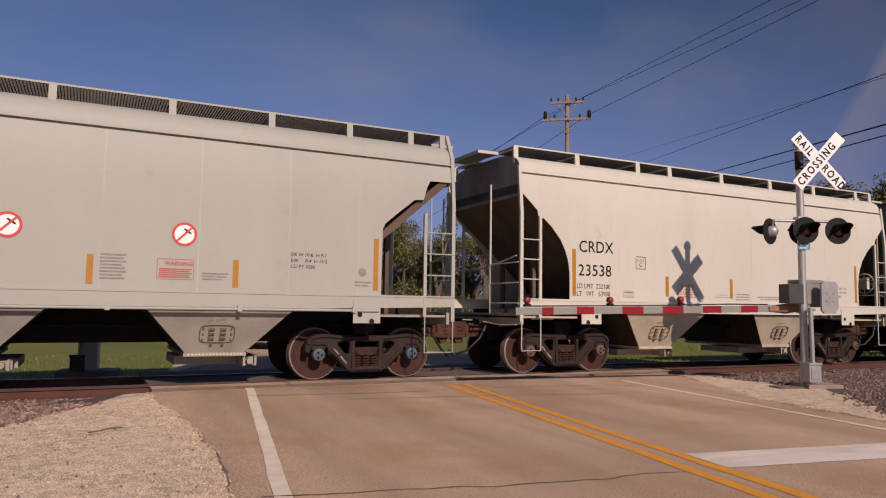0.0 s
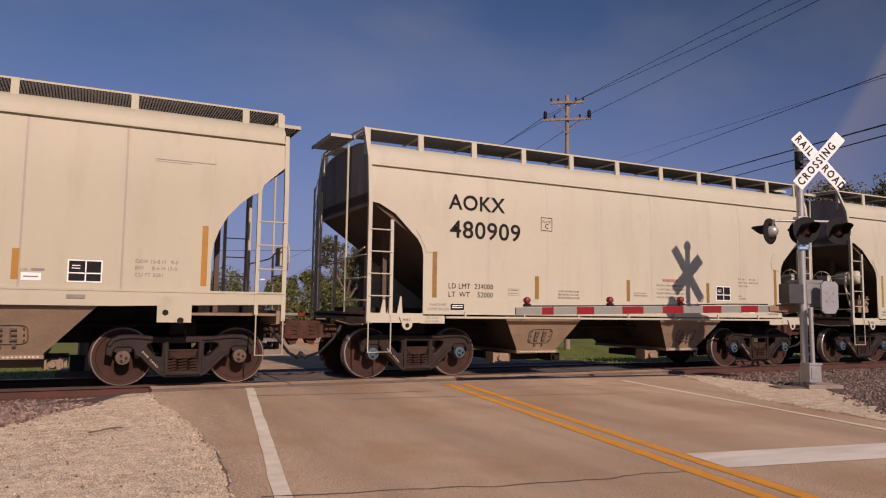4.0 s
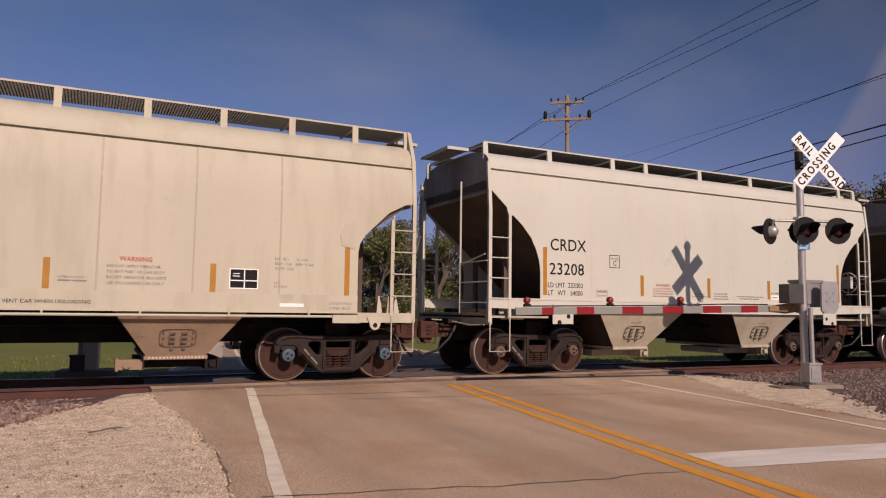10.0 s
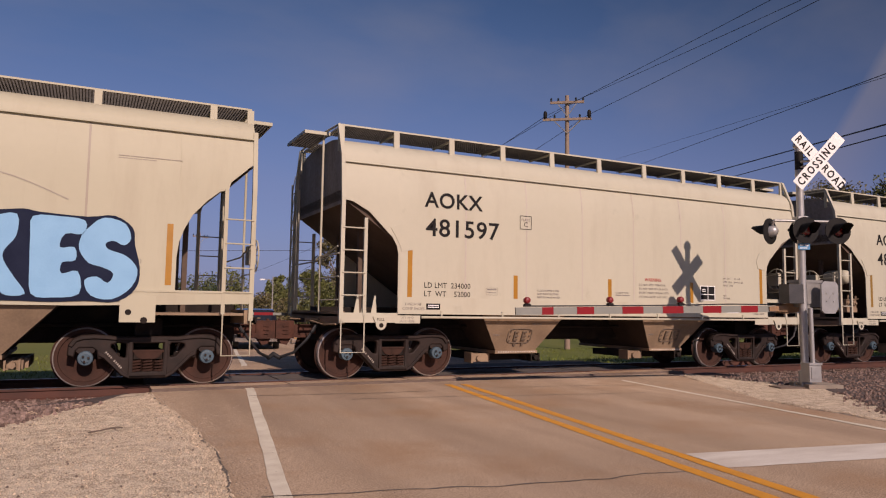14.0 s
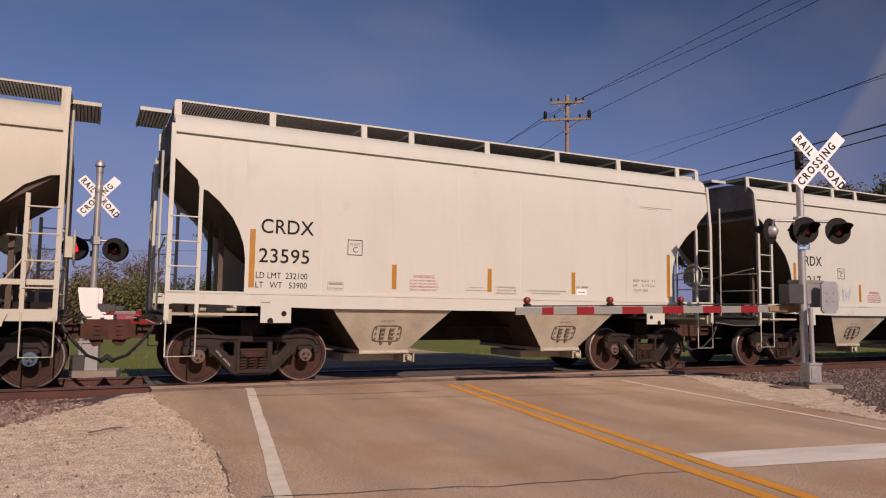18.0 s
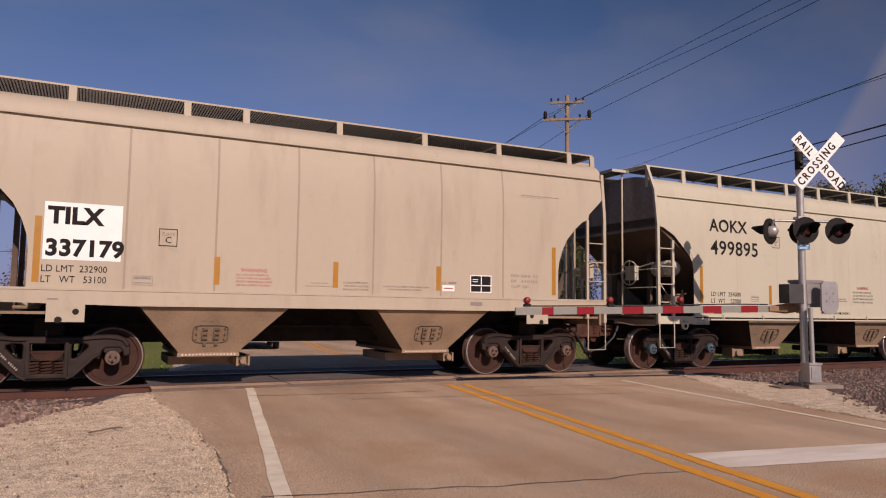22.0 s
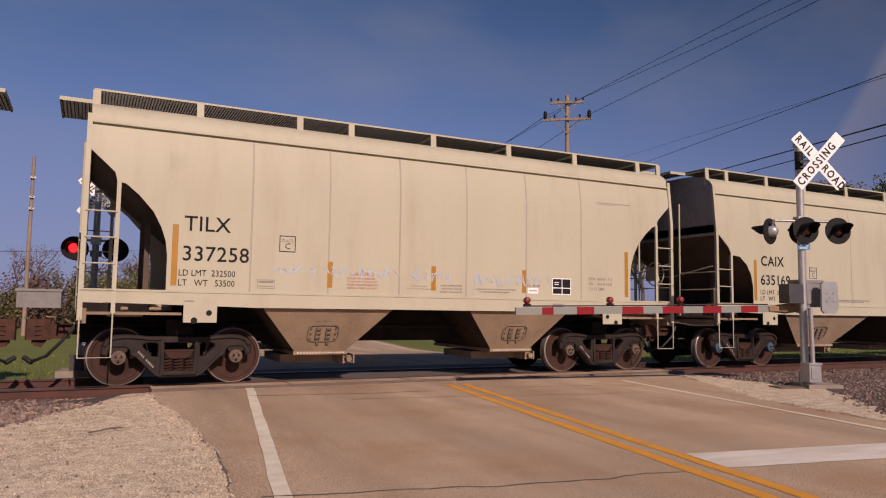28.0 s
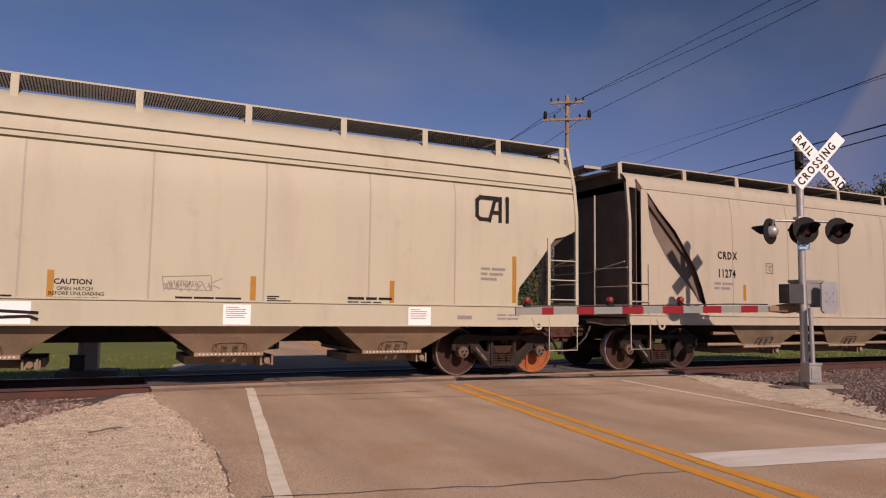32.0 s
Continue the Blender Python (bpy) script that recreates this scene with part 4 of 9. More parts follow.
# ================= freight cars =================
# Lengths along the car start at its first axle; the rail head is z = 0.
WB = 1.778
STYLE = {
    # d: truck centres; ends: end posts; cut: the side sheet's lower edge at the first end; bays: hopper top and bottom spans
    "round": dict(d=8.60, e0=-0.60, e1=10.98, crease=4.03, rb=4.60, sill=(1.26, 1.51), roof=4.28,
                  cut=[(-0.54, 3.60), (-0.19, 3.27), (-0.16, 3.14), (-0.03, 3.11), (0.16, 2.95), (0.37, 2.71), (0.49, 2.48), (0.56, 2.27), (0.59, 2.05), (0.591, 1.51)],
                  st=[-0.50, 1.03, 2.69, 3.63, 5.27, 6.95, 8.58, 10.30, 10.90], post2=-0.13, post2top=3.15, seams=[1.86, 3.17, 4.48, 5.84, 7.17, 8.5],
                  bays=[(2.10, 4.38, 2.75, 3.61), (5.95, 8.20, 6.62, 7.48)], strips=[3.20, 5.16, 7.12], strip_z=(1.62, 2.06), tall=(0.70, 9.68, 1.59, 2.54)),
    "angled": dict(d=9.21, e0=-0.34, e1=11.33, crease=3.85, rb=4.56, sill=(1.20, 1.47), roof=4.16,
                   cut=[(-0.29, 3.16), (-0.14, 3.14), (0.17, 2.98), (0.44, 2.72), (0.62, 2.55), (0.71, 2.40), (0.74, 2.25), (0.741, 1.20)],
                   st=[-0.27, 0.80, 1.95, 3.10, 4.29, 5.52, 6.78, 7.95, 9.10, 10.25, 11.26], post2=0.11, post2top=2.86,
                   bays=[(2.50, 4.42, 3.02, 3.90), (6.42, 8.40, 6.95, 7.80)], strips=[3.21, 5.52, 7.83], strip_z=(1.50, 1.95), tall=(0.97, 10.05, 1.49, 2.43)),
    "grey": dict(d=8.60, e0=-0.60, e1=10.98, crease=3.98, rb=4.60, sill=(1.26, 1.51), roof=4.22,
                 cut=[(-0.54, 3.64), (-0.10, 3.63), (-0.03, 3.50), (0.04, 3.27), (0.22, 3.25), (0.47, 3.05), (0.78, 2.79), (0.83, 2.68), (0.84, 1.68), (0.841, 1.51)],
                 st=[-0.36, 1.2, 2.8, 4.3, 6.0, 7.6, 9.0, 10.2, 10.86], post2=0.0, post2top=3.02, seams=[1.1, 2.7, 5.06, 6.45, 7.88, 9.1],
                 bays=[(2.14, 4.42, 2.82, 3.68), (5.71, 8.03, 6.38, 7.26)], strips=[4.93, 7.03], strip_z=(1.58, 2.02), tall=(0.88, 9.43, 1.59, 2.50)),
    "long": dict(d=17.17, e0=-0.60, e1=19.55, crease=4.05, rb=4.68, sill=(1.26, 1.51), roof=4.33,
                 cut=[(-0.54, 3.12), (-0.18, 2.80), (-0.10, 2.62), (0.17, 2.60), (0.40, 2.42), (0.54, 2.18), (0.60, 1.9), (0.601, 1.51)],
                 st=[-0.49, 0.15, 1.53, 2.93, 4.62, 6.29, 7.98, 9.67, 11.2, 12.8, 14.4, 16.05, 17.45, 18.9, 19.45], post2=-0.12, post2top=2.63,
                 bays=[(1.75, 4.95, 2.60, 3.85), (5.75, 8.85, 6.50, 7.75), (9.95, 13.05, 10.85, 12.05), (13.95, 17.15, 14.75, 16.05)], strips=[3.26, 6.80, 9.60, 12.08, 15.57],
                 strip_z=(1.60, 2.05), tall=(0.68, 18.28, 1.59, 2.54)),
    "sill": dict(d=13.88, e0=-0.55, e1=16.20, crease=3.70, rb=4.68, sill=(0.98, 1.36), roof=4.24,
                 cut=[(-0.50, 2.90), (-0.25, 2.78), (0.0, 2.72), (0.42, 2.2), (0.84, 1.72), (0.88, 1.55), (0.881, 1.36)],
                 st=[-0.42, 1.17, 2.83, 4.5, 6.21, 7.91, 9.61, 11.29, 12.9, 14.51, 16.05], post2=0.16, post2top=2.72, seams=[1.3, 3.0, 4.72, 6.43, 8.15, 9.89, 11.71, 13.4],
                 bays=[(1.95, 4.15, 2.65, 3.50), (4.85, 7.15, 5.55, 6.45), (8.30, 10.60, 8.95, 9.95), (11.15, 13.60, 11.80, 12.85)], strips=[4.05, 6.84, 9.72, 12.15],
                 strip_z=(1.38, 1.77), tall=(0.98, 14.70, 1.42, 2.32)),
    "wedge": dict(d=13.0, e0=-0.46, e1=15.24, crease=3.95, rb=4.56, sill=(1.02, 1.22), roof=4.22,
                  cut=[(0.12, 3.95), (0.42, 3.52), (0.87, 3.09), (1.20, 2.66), (1.48, 2.26), (1.66, 1.85), (1.78, 1.48), (1.80, 1.23)],
                  st=[-0.4, 1.5, 3.2, 5.1, 7.0, 8.9, 10.7, 12.6, 14.4, 15.1], post2=0.10, post2top=2.3,
                  bays=[(2.6, 5.2, 3.4, 4.6), (5.8, 8.6, 6.5, 7.9), (9.2, 12.0, 10.0, 11.2)], strips=[3.02, 5.9, 8.9, 11.76], strip_z=(1.58, 1.94), tall=(3.02, 11.76, 1.58, 1.94)),
}
SIDE = 1.60


def edge_at(cut, x):
    for (x0, z0), (x1, z1) in zip(cut, cut[1:]):
        if x0 <= x <= x1:
            return z0 + (z1 - z0) * (x - x0) / (x1 - x0)
    return cut[-1][1] if x > cut[-1][0] else cut[0][1]


def side_y(z, top):
    """The side sheet is upright and leans in a little near the eave."""
    k = max(0.0, (z - 3.2) / (top - 3.2))
    return SIDE - 0.09 * k * k


_WHEELS = {}


def wheelset_mesh(cap):
    if cap.name not in _WHEELS:
        s = Shape()
        for sg in (-1, 1):
            o = 0.755 * sg
            rings = [(0.07, 0.05), (0.14, 0.06), (0.17, 0.045), (0.30, 0.025), (0.375, 0.035), (0.385, 0.062), (0.438, 0.066), (0.457, 0.050), (0.459, -0.05), (0.486, -0.062), (0.484, -0.085), (0.40, -0.09), (0.36, -0.05), (0.17, -0.06), (0.07, -0.08)]
            s.lathe([(r, o + sg * h) for r, h in rings], "y", n=40, slots=[0, 0, 0, 0, 0, 0, 1, 1, 0, 0, 0, 0, 0, 0])
            s.lathe([(0.10, sg * 0.92), (0.112, sg * 0.94), (0.112, sg * 1.09), (0.104, sg * 1.105), (0.066, sg * 1.11), (0.062, sg * 1.125), (0.001, sg * 1.125)], "y", n=20, slot=2)
            for k in range(3):
                a = 2 * math.pi * k / 3
                s.tube((0.045 * math.cos(a), sg * 1.13, 0.045 * math.sin(a)), (0.045 * math.cos(a), sg * 1.155, 0.045 * math.sin(a)), 0.017, 6, 3)
        s.tube((0, -0.95, 0), (0, 0.95, 0), 0.085, 14, 0)
        _WHEELS[cap.name] = mesh_of("wheelset", s, [WHEEL, TREAD, cap, CAST])
    return _WHEELS[cap.name]


def casting(outline, holes, depth, bevel):
    """A cast plate in x and z with rounded edges and openings through it, centred on y = 0."""
    cu = bpy.data.curves.new("casting", "CURVE")
    cu.dimensions, cu.fill_mode, cu.extrude, cu.bevel_depth, cu.bevel_resolution = "2D", "BOTH", depth / 2 - bevel, bevel, 1
    for ring in [outline] + holes:
        sp = cu.splines.new("POLY")
        sp.points.add(len(ring) - 1)
        for p, (x, z) in zip(sp.points, ring):
            p.co = (x, z, 0, 1)
        sp.use_cyclic_u = True
    ob = bpy.data.objects.new("casting", cu)
    me = bpy.data.meshes.new_from_object(ob)
    bpy.data.objects.remove(ob)
    me.transform(pose(0, 0, 0, 90, 0, 0))
    return me


def frame_outline():
    """A cast side frame: arched jaws over the bearings, three windows and the spring seat."""
    half = [(0.20, 0.765), (0.45, 0.765), (0.62, 0.785), (0.80, 0.797), (0.95, 0.787), (1.05, 0.742), (1.11, 0.66), (1.12, 0.52), (1.06, 0.50), (1.04, 0.585), (0.99, 0.635), (0.79, 0.635),
            (0.72, 0.585), (0.70, 0.46), (0.64, 0.47), (0.37, 0.20), (0.27, 0.155)]
    outline = half + [(-x, z) for x, z in reversed(half)]
    tri = [(0.30, 0.66), (0.33, 0.70), (0.46, 0.705), (0.55, 0.68), (0.565, 0.62), (0.42, 0.455), (0.34, 0.43), (0.30, 0.46)]
    holes = [tri, [(-x, z) for x, z in tri], [(-0.24, 0.215), (0.24, 0.215), (0.24, 0.70), (-0.24, 0.70)]]
    return casting(outline, holes, 0.15, 0.022)


def flange_top():
    """The raised lip along the top chord and over both jaws."""
    up = [(0.0, 0.768), (0.45, 0.768), (0.62, 0.788), (0.80, 0.80), (0.95, 0.79), (1.055, 0.744), (1.115, 0.66)]
    ring = [(-x, z) for x, z in reversed(up)] + up[1:]
    low = [(x * 0.968, z - 0.035 if abs(x) < 1.0 else z - 0.02) for x, z in reversed(ring)]
    me = casting(ring + low, [], 0.045, 0.008)
    me.transform(pose(0, -1.088, 0))
    return me


def flange_arm(g):
    """The raised lip under one slanting arm."""
    me = casting([(g * 0.70, 0.50), (g * 0.63, 0.465), (g * 0.365, 0.195), (g * 0.27, 0.15), (g * 0.27, 0.185), (g * 0.345, 0.22), (g * 0.62, 0.505), (g * 0.69, 0.535)], [], 0.045, 0.008)
    me.transform(pose(0, -1.088, 0))
    return me


def window_rim():
    me = casting([(-0.275, 0.18), (0.275, 0.18), (0.275, 0.725), (-0.275, 0.725)], [[(-0.24, 0.215), (0.24, 0.215), (0.24, 0.70), (-0.24, 0.70)]], 0.045, 0.009)
    me.transform(pose(0, -1.088, 0))
    return me


def cast_numbers():
    """Pale raised figures along the slanting arm, too worn to read."""
    s = Shape()
    for i in range(10):
        if i == 4:
            continue
        k = i / 9
        x, z = -0.605 + 0.22 * k, 0.545 - 0.235 * k
        s.put([(x - 0.015, -1.084, z - 0.010), (x + 0.001, -1.084, z - 0.021), (x + 0.017, -1.084, z + 0.006), (x + 0.001, -1.084, z + 0.015)], [(0, 1, 2, 3)])
    return s


_TRUCK = {}


def truck(parent, at, cap):
    if not _TRUCK:
        b = Shape().box(-0.21, 0.21, -1.05, 1.05, 0.43, 0.575).box(-0.4, 0.4, -0.8, 0.8, 0.20, 0.30).lathe([(0.001, 0.70), (0.25, 0.70), (0.25, 0.60), (0.001, 0.60)], "z", n=18)
        b.box(-0.16, 0.16, -0.75, -0.5, 0.60, 0.70).box(-0.16, 0.16, 0.5, 0.75, 0.60, 0.70)
        for g in (-1, 1):
            b.tube((g * 0.40, -0.85, 0.42), (g * 0.40, 0.85, 0.42), 0.045, 8).box(g * 0.45 - 0.05, g * 0.45 + 0.05, -0.85, -0.66, 0.30, 0.52).box(g * 0.45 - 0.05, g * 0.45 + 0.05, 0.66, 0.85, 0.30, 0.52)
        _TRUCK["bolster"] = mesh_of("truck", b, GRIME)
        _TRUCK["frame"] = frame_outline()
        _TRUCK["frame"].transform(pose(0, -1.005, 0))
        _TRUCK["frame"].materials.clear()
        _TRUCK["frame"].materials.append(CAST)
        for key, me in (("top_flange", flange_top()), ("arm_flange", flange_arm(-1)), ("arm_flange_", flange_arm(1)), ("window_rim", window_rim())):
            me.materials.clear()
            me.materials.append(CAST)
            _TRUCK[key] = me
        _TRUCK["adapter"] = mesh_of("bearing_adapter", Shape().prism([(-0.11, 0.64), (0.11, 0.64), (0.13, 0.56), (0.09, 0.53), (-0.09, 0.53), (-0.13, 0.56)], -1.06, -0.96), CAST)
        end = Shape().box(-0.235, 0.235, -1.075, -0.98, 0.545, 0.575).prism([(-0.22, 0.545), (0.22, 0.545), (0.16, 0.46), (0.10, 0.43), (-0.10, 0.43), (-0.16, 0.46)], -1.065, -0.98).box(-0.018, 0.018, -1.072, -1.06, 0.44, 0.545)
        _TRUCK["end"] = mesh_of("bolster_end", end, SPRING)
        _TRUCK["numbers"] = mesh_of("cast_numbers", cast_numbers(), WORN_WHITE)
        pts = []
        for i in range(37):
            a = 2 * math.pi * 4.5 * i / 36
            pts.append((0.075 * math.cos(a), -1.0 + 0.075 * math.sin(a), 0.22 + 0.21 * i / 36))
        _TRUCK["spring"] = mesh_of("spring", Shape().path(pts, 0.018, 5), SPRING)
    t = part("truck", _TRUCK["bolster"], GRIME, parent, "brown cast steel truck", at)
    for rz in (0, 180):
        fr = part("side_frame", _TRUCK["frame"], CAST, t, at=pose(0, 0, 0, 0, 0, rz))
        for gx in (-1, 1):
            part("bearing_adapter", _TRUCK["adapter"], CAST, t, at=pose(0, 0, 0, 0, 0, rz) @ pose(gx * WB / 2, 0, 0))
        if rz == 0:
            for key in ("top_flange", "arm_flange", "arm_flange_", "window_rim"):
                part(key.strip("_"), _TRUCK[key], CAST, t)
            part("bolster_end", _TRUCK["end"], SPRING, t)
            part("cast_numbers", _TRUCK["numbers"], WORN_WHITE, t, "worn pale cast figures")
        for sx in (-0.17, 0.0, 0.17):
            part("spring", _TRUCK["spring"], SPRING, t, at=pose(0, 0, 0, 0, 0, rz) @ pose(sx, 0, 0))
    for gx in (-1, 1):
        part("wheelset", wheelset_mesh(cap), WHEEL, t, at=pose(gx * WB / 2, 0, 0.457))
    return t


def tri_strip_side(st, cx):
    """The side sheet between its cut-out lower edge and the eave, with a folded lip at the crease."""
    e0, e1, top = st["e0"] + 0.04, st["e1"] - 0.04, st["crease"]
    xs = sorted(set([e0, e1] + [x for x, _ in st["cut"] if x > e0] + [2 * cx - x for x, _ in st["cut"] if x > e0] + [st["cut"][-1][0] + (2 * cx - 2 * st["cut"][-1][0]) * i / 30 for i in range(31)]))
    rows = []
    lo = st["sill"][1] if st["cut"][-1][1] > st["sill"][0] + 0.1 else st["sill"][0]
    for x in xs:
        xx = min(x, 2 * cx - x)
        z0 = edge_at(st["cut"], xx) if xx <= st["cut"][-1][0] else lo
        rows.append([(x, -side_y(z0 + (top - z0) * k / 9, top), z0 + (top - z0) * k / 9) for k in range(10)])
    s = Shape().grid(rows)
    inner = [[(x, y + 0.012, z) for x, y, z in r] for r in rows]
    s.grid(inner)
    # plate edges
    s.grid([[r[0] for r in rows], [r[0] for r in inner]], smooth=False)
    return s


def hopper_car(kind, paint, cap):
    """A covered hopper at rest with its first axle at the origin: body, roof, walkway, ladders, hoppers, trucks."""
    st = STYLE[kind]
    p, u = PAINT[paint], UNDER[paint]
    car = new("covered_hopper_car")
    cx = (st["d"] + WB) / 2
    e0, e1, top, rb = st["e0"], st["e1"], st["crease"], st["rb"]
    z0, z1 = st["sill"]
    L = 2 * cx

    def both(name, build, mat, label=""):
        """One part on the near side and its half-turned twin on the far side."""
        me = mesh_of(name, build, mat)
        a = part(name, me, mat, car, label)
        b = part(name, me, mat, car, label, pose(L, 0, 0, 0, 0, 180))
        return a, b

    both("side_sheet", tri_strip_side(st, cx), p)
    # weld seams of the side panels
    n = int((L - 1.4) / (1.75 if kind != "angled" else 1.30))
    for x in st.get("seams") or [0.75 + (L - 1.5) * i / n for i in range(1, n)]:
        rows = [[(x - 0.016, -side_y(z, top) - 0.001, z), (x, -side_y(z, top) - 0.003, z), (x + 0.016, -side_y(z, top) - 0.001, z)] for z in [z1 + (top - z1) * k / 10 for k in range(11)]]
        both("panel_seam", Shape().grid(rows), SEAM[paint])
    # eave lip
    ye = SIDE - 0.09
    s = Shape().prism_x([(-ye - 0.055, top - 0.016), (-ye + 0.03, top - 0.016), (-ye + 0.03, top + 0.012), (-ye - 0.03, top + 0.012)], e0 + 0.06, e1 - 0.06)
    if kind != "wedge":
        both("eave_rail", s, p)
    if kind == "sill":
        for rise in (0.085, 0.32):
            yr = ye - (0.0 if rise < 0.2 else 0.012)
            both("eave_rib", Shape().prism_x([(-yr - 0.03, top + rise), (-yr + 0.06, top + rise), (-yr + 0.06, top + rise + 0.025), (-yr - 0.015, top + rise + 0.025)], e0 + 0.06, e1 - 0.06), p)
    # roof, an arch that rises almost to the walkways, cut off flush at both ends
    crown = rb - (0.19 if kind == "angled" else 0.14)

    def arch(n, low=0.0):
        pts = []
        for k in range(n + 1):
            a = math.pi * k / n
            pts.append((-(ye - low) * math.copysign(abs(math.cos(a)) ** 0.55, math.cos(a)), top + 0.012 + (crown - low - top) * math.sin(a) ** 0.75))
        return pts

    rows = [[(x, y, z) for y, z in arch(24)] for x in (e0 + 0.05, e0 + 0.3, cx, e1 - 0.3, e1 - 0.05)]
    part("roof", Shape().grid(rows), p, car)
    # hatch covers in a row along the middle
    nh = max(4, int(L / 2.1))
    for i in range(nh):
        x = e0 + 0.9 + (e1 - e0 - 1.8) * i / (nh - 1)
        h = Shape().lathe([(0.001, crown + 0.12), (0.30, crown + 0.10), (0.38, crown + 0.05), (0.38, crown - 0.08)], "z", (x, 0, 0), 16)
        part("hatch_cover", h, p, car)
    # side sill
    if kind in ("sill", "wedge"):
        both("side_sill", Shape().prism([(e0, z0), (e1, z0), (e1, z1), (e0, z1)], -SIDE - 0.035, -SIDE + 0.05), p)
        for zf in (z0, z1):
            both("sill_flange", Shape().box(e0, e1, -SIDE - 0.06, -SIDE + 0.05, zf - 0.012, zf + 0.012), p)
    elif kind == "angled":
        a, b = 0.74, L - 0.74
        both("side_sill", Shape().box(a, b, -SIDE - 0.012, -SIDE + 0.02, z0 + 0.02, z1 + 0.02), p)
        both("sill_flange", Shape().box(a, b, -SIDE - 0.03, -SIDE + 0.06, z0 - 0.015, z0 + 0.02), p)
        for xa, xb in ((e0, a - 0.002), (L - a + 0.002, e1)):
            both("end_sill", Shape().box(xa, xb, -SIDE - 0.02, -SIDE + 0.04, 1.03, 1.20), p)
    else:
        both("side_sill", Shape().prism([(e0, 1.32), (2.0, z0), (L - 2.0, z0), (e1, 1.32), (e1, z1 - 0.01), (e0, z1 - 0.01)], -SIDE - 0.025, -SIDE + 0.06), p)
        both("sill_cap", Shape().box(e0, e1, -SIDE - 0.035, -SIDE + 0.06, z1 - 0.03, z1 + 0.005), p)
    # jacking plates with holes
    if kind in ("round", "long", "grey"):
        s = Shape().box(0.86, 1.36, -SIDE - 0.04, -SIDE - 0.026, 1.02, 1.42)
        both("jacking_plate", s, p)
        for hx, hz, hr in ((1.24, 1.17, 0.045), (1.02, 1.05, 0.05), (L - 1.24, 1.17, 0.045), (L - 1.02, 1.05, 0.05)):
            both("lift_hole", Shape().lathe([(hr, -SIDE - 0.043), (0.001, -SIDE - 0.043)], "y", (hx, 0, hz), 14), GRIME)
        s2 = Shape().box(L - 1.36, L - 0.86, -SIDE - 0.04, -SIDE - 0.026, 1.02, 1.42)
        both("jacking_plate", s2, p)
    else:
        for bx in (0.42, L - 0.42):
            s = Shape().prism([(bx - 0.15, 1.13), (bx - 0.10, 1.02), (bx - 0.093, 0.97), (bx - 0.055, 0.92), (bx, 0.903), (bx + 0.055, 0.92), (bx + 0.093, 0.97), (bx + 0.10, 1.02), (bx + 0.15, 1.13)], -SIDE - 0.05, -SIDE - 0.02)
            both("pull_lug", s, p)
            both("lift_hole", Shape().lathe([(0.042, -SIDE - 0.054), (0.001, -SIDE - 0.054)], "y", (bx, 0, 0.985), 12), GRIME)
        if kind == "angled":
            both("lift_plate", Shape().box(0.70, 1.18, -SIDE - 0.016, -SIDE, 1.02, 1.16), p)
            both("lift_plate", Shape().box(L - 1.18, L - 0.70, -SIDE - 0.016, -SIDE, 1.02, 1.16), p)
            s = Shape().tube((1.2, -SIDE - 0.03, 1.13), (L - 1.2, -SIDE - 0.03, 1.13), 0.022, 8)
            for i in range(7):
                bx = 1.6 + (L - 3.2) * i / 6
                s.box(bx - 0.015, bx + 0.015, -SIDE - 0.05, -SIDE, 1.12, 1.24)
            both("vibrator_pipe", s, p)
    if kind == "grey":
        both("vibrator_pipe", Shape().tube((0.9, -SIDE - 0.055, 1.235), (L - 0.9, -SIDE - 0.055, 1.235), 0.022, 8), p)
        for i in range(5):
            bx = 1.35 + (L - 2.7) * i / 4
            both("pipe_clip", Shape().box(bx - 0.035, bx + 0.035, -SIDE - 0.085, -SIDE - 0.02, 1.20, 1.30), p)
    # ends: upper wall, slope sheet, end frame
    zt = st["cut"][0][1]
    for g in (0, 1):
        m = (lambda q: [(L - x, z) for x, z in q]) if g else (lambda q: q)
        ew = Shape()
        foot = zt - 0.05 if kind != "wedge" else 1.25
        outline = [(-ye + 0.008, foot)] + arch(24, 0.006) + [(ye - 0.008, foot)]
        xe = e0 + 0.06 if kind != "wedge" else -0.16
        xe2 = xe + 0.015
        ew.prism_x(outline, L - xe if g else xe, L - xe2 if g else xe2)
        part("end_wall", ew, ENDWALL if kind != "wedge" else INNER_BROWN, car, "grimy end wall with its shade painted in")
        b0 = st["bays"][0][0]
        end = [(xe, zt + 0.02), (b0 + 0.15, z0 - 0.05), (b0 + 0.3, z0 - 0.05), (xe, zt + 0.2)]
        part("slope_sheet", Shape().prism(m(end), -SIDE + 0.075, SIDE - 0.075), SLOPE, car, "grimy sloping end sheet with its shade painted in")
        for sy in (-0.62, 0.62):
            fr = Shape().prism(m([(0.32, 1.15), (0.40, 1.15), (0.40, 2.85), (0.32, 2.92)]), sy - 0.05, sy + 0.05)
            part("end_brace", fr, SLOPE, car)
        pl = Shape()
        xa, xb = (e0, 0.85) if not g else (L - 0.85, L - e0)
        pl.box(xa, xb, -1.50, 1.50, 1.13, 1.17)
        fx = (e0, e0 + 0.12) if not g else (L - e0 - 0.12, L - e0)
        pl.box(fx[0], fx[1], -1.55, 1.55, 1.0, 1.22)
        part("end_platform", pl, u, car)
        # coupler: shank, head with knuckle, cut lever, air hose
        s = Shape()
        d = 1 if g else -1
        xo = L - e0 if g else e0
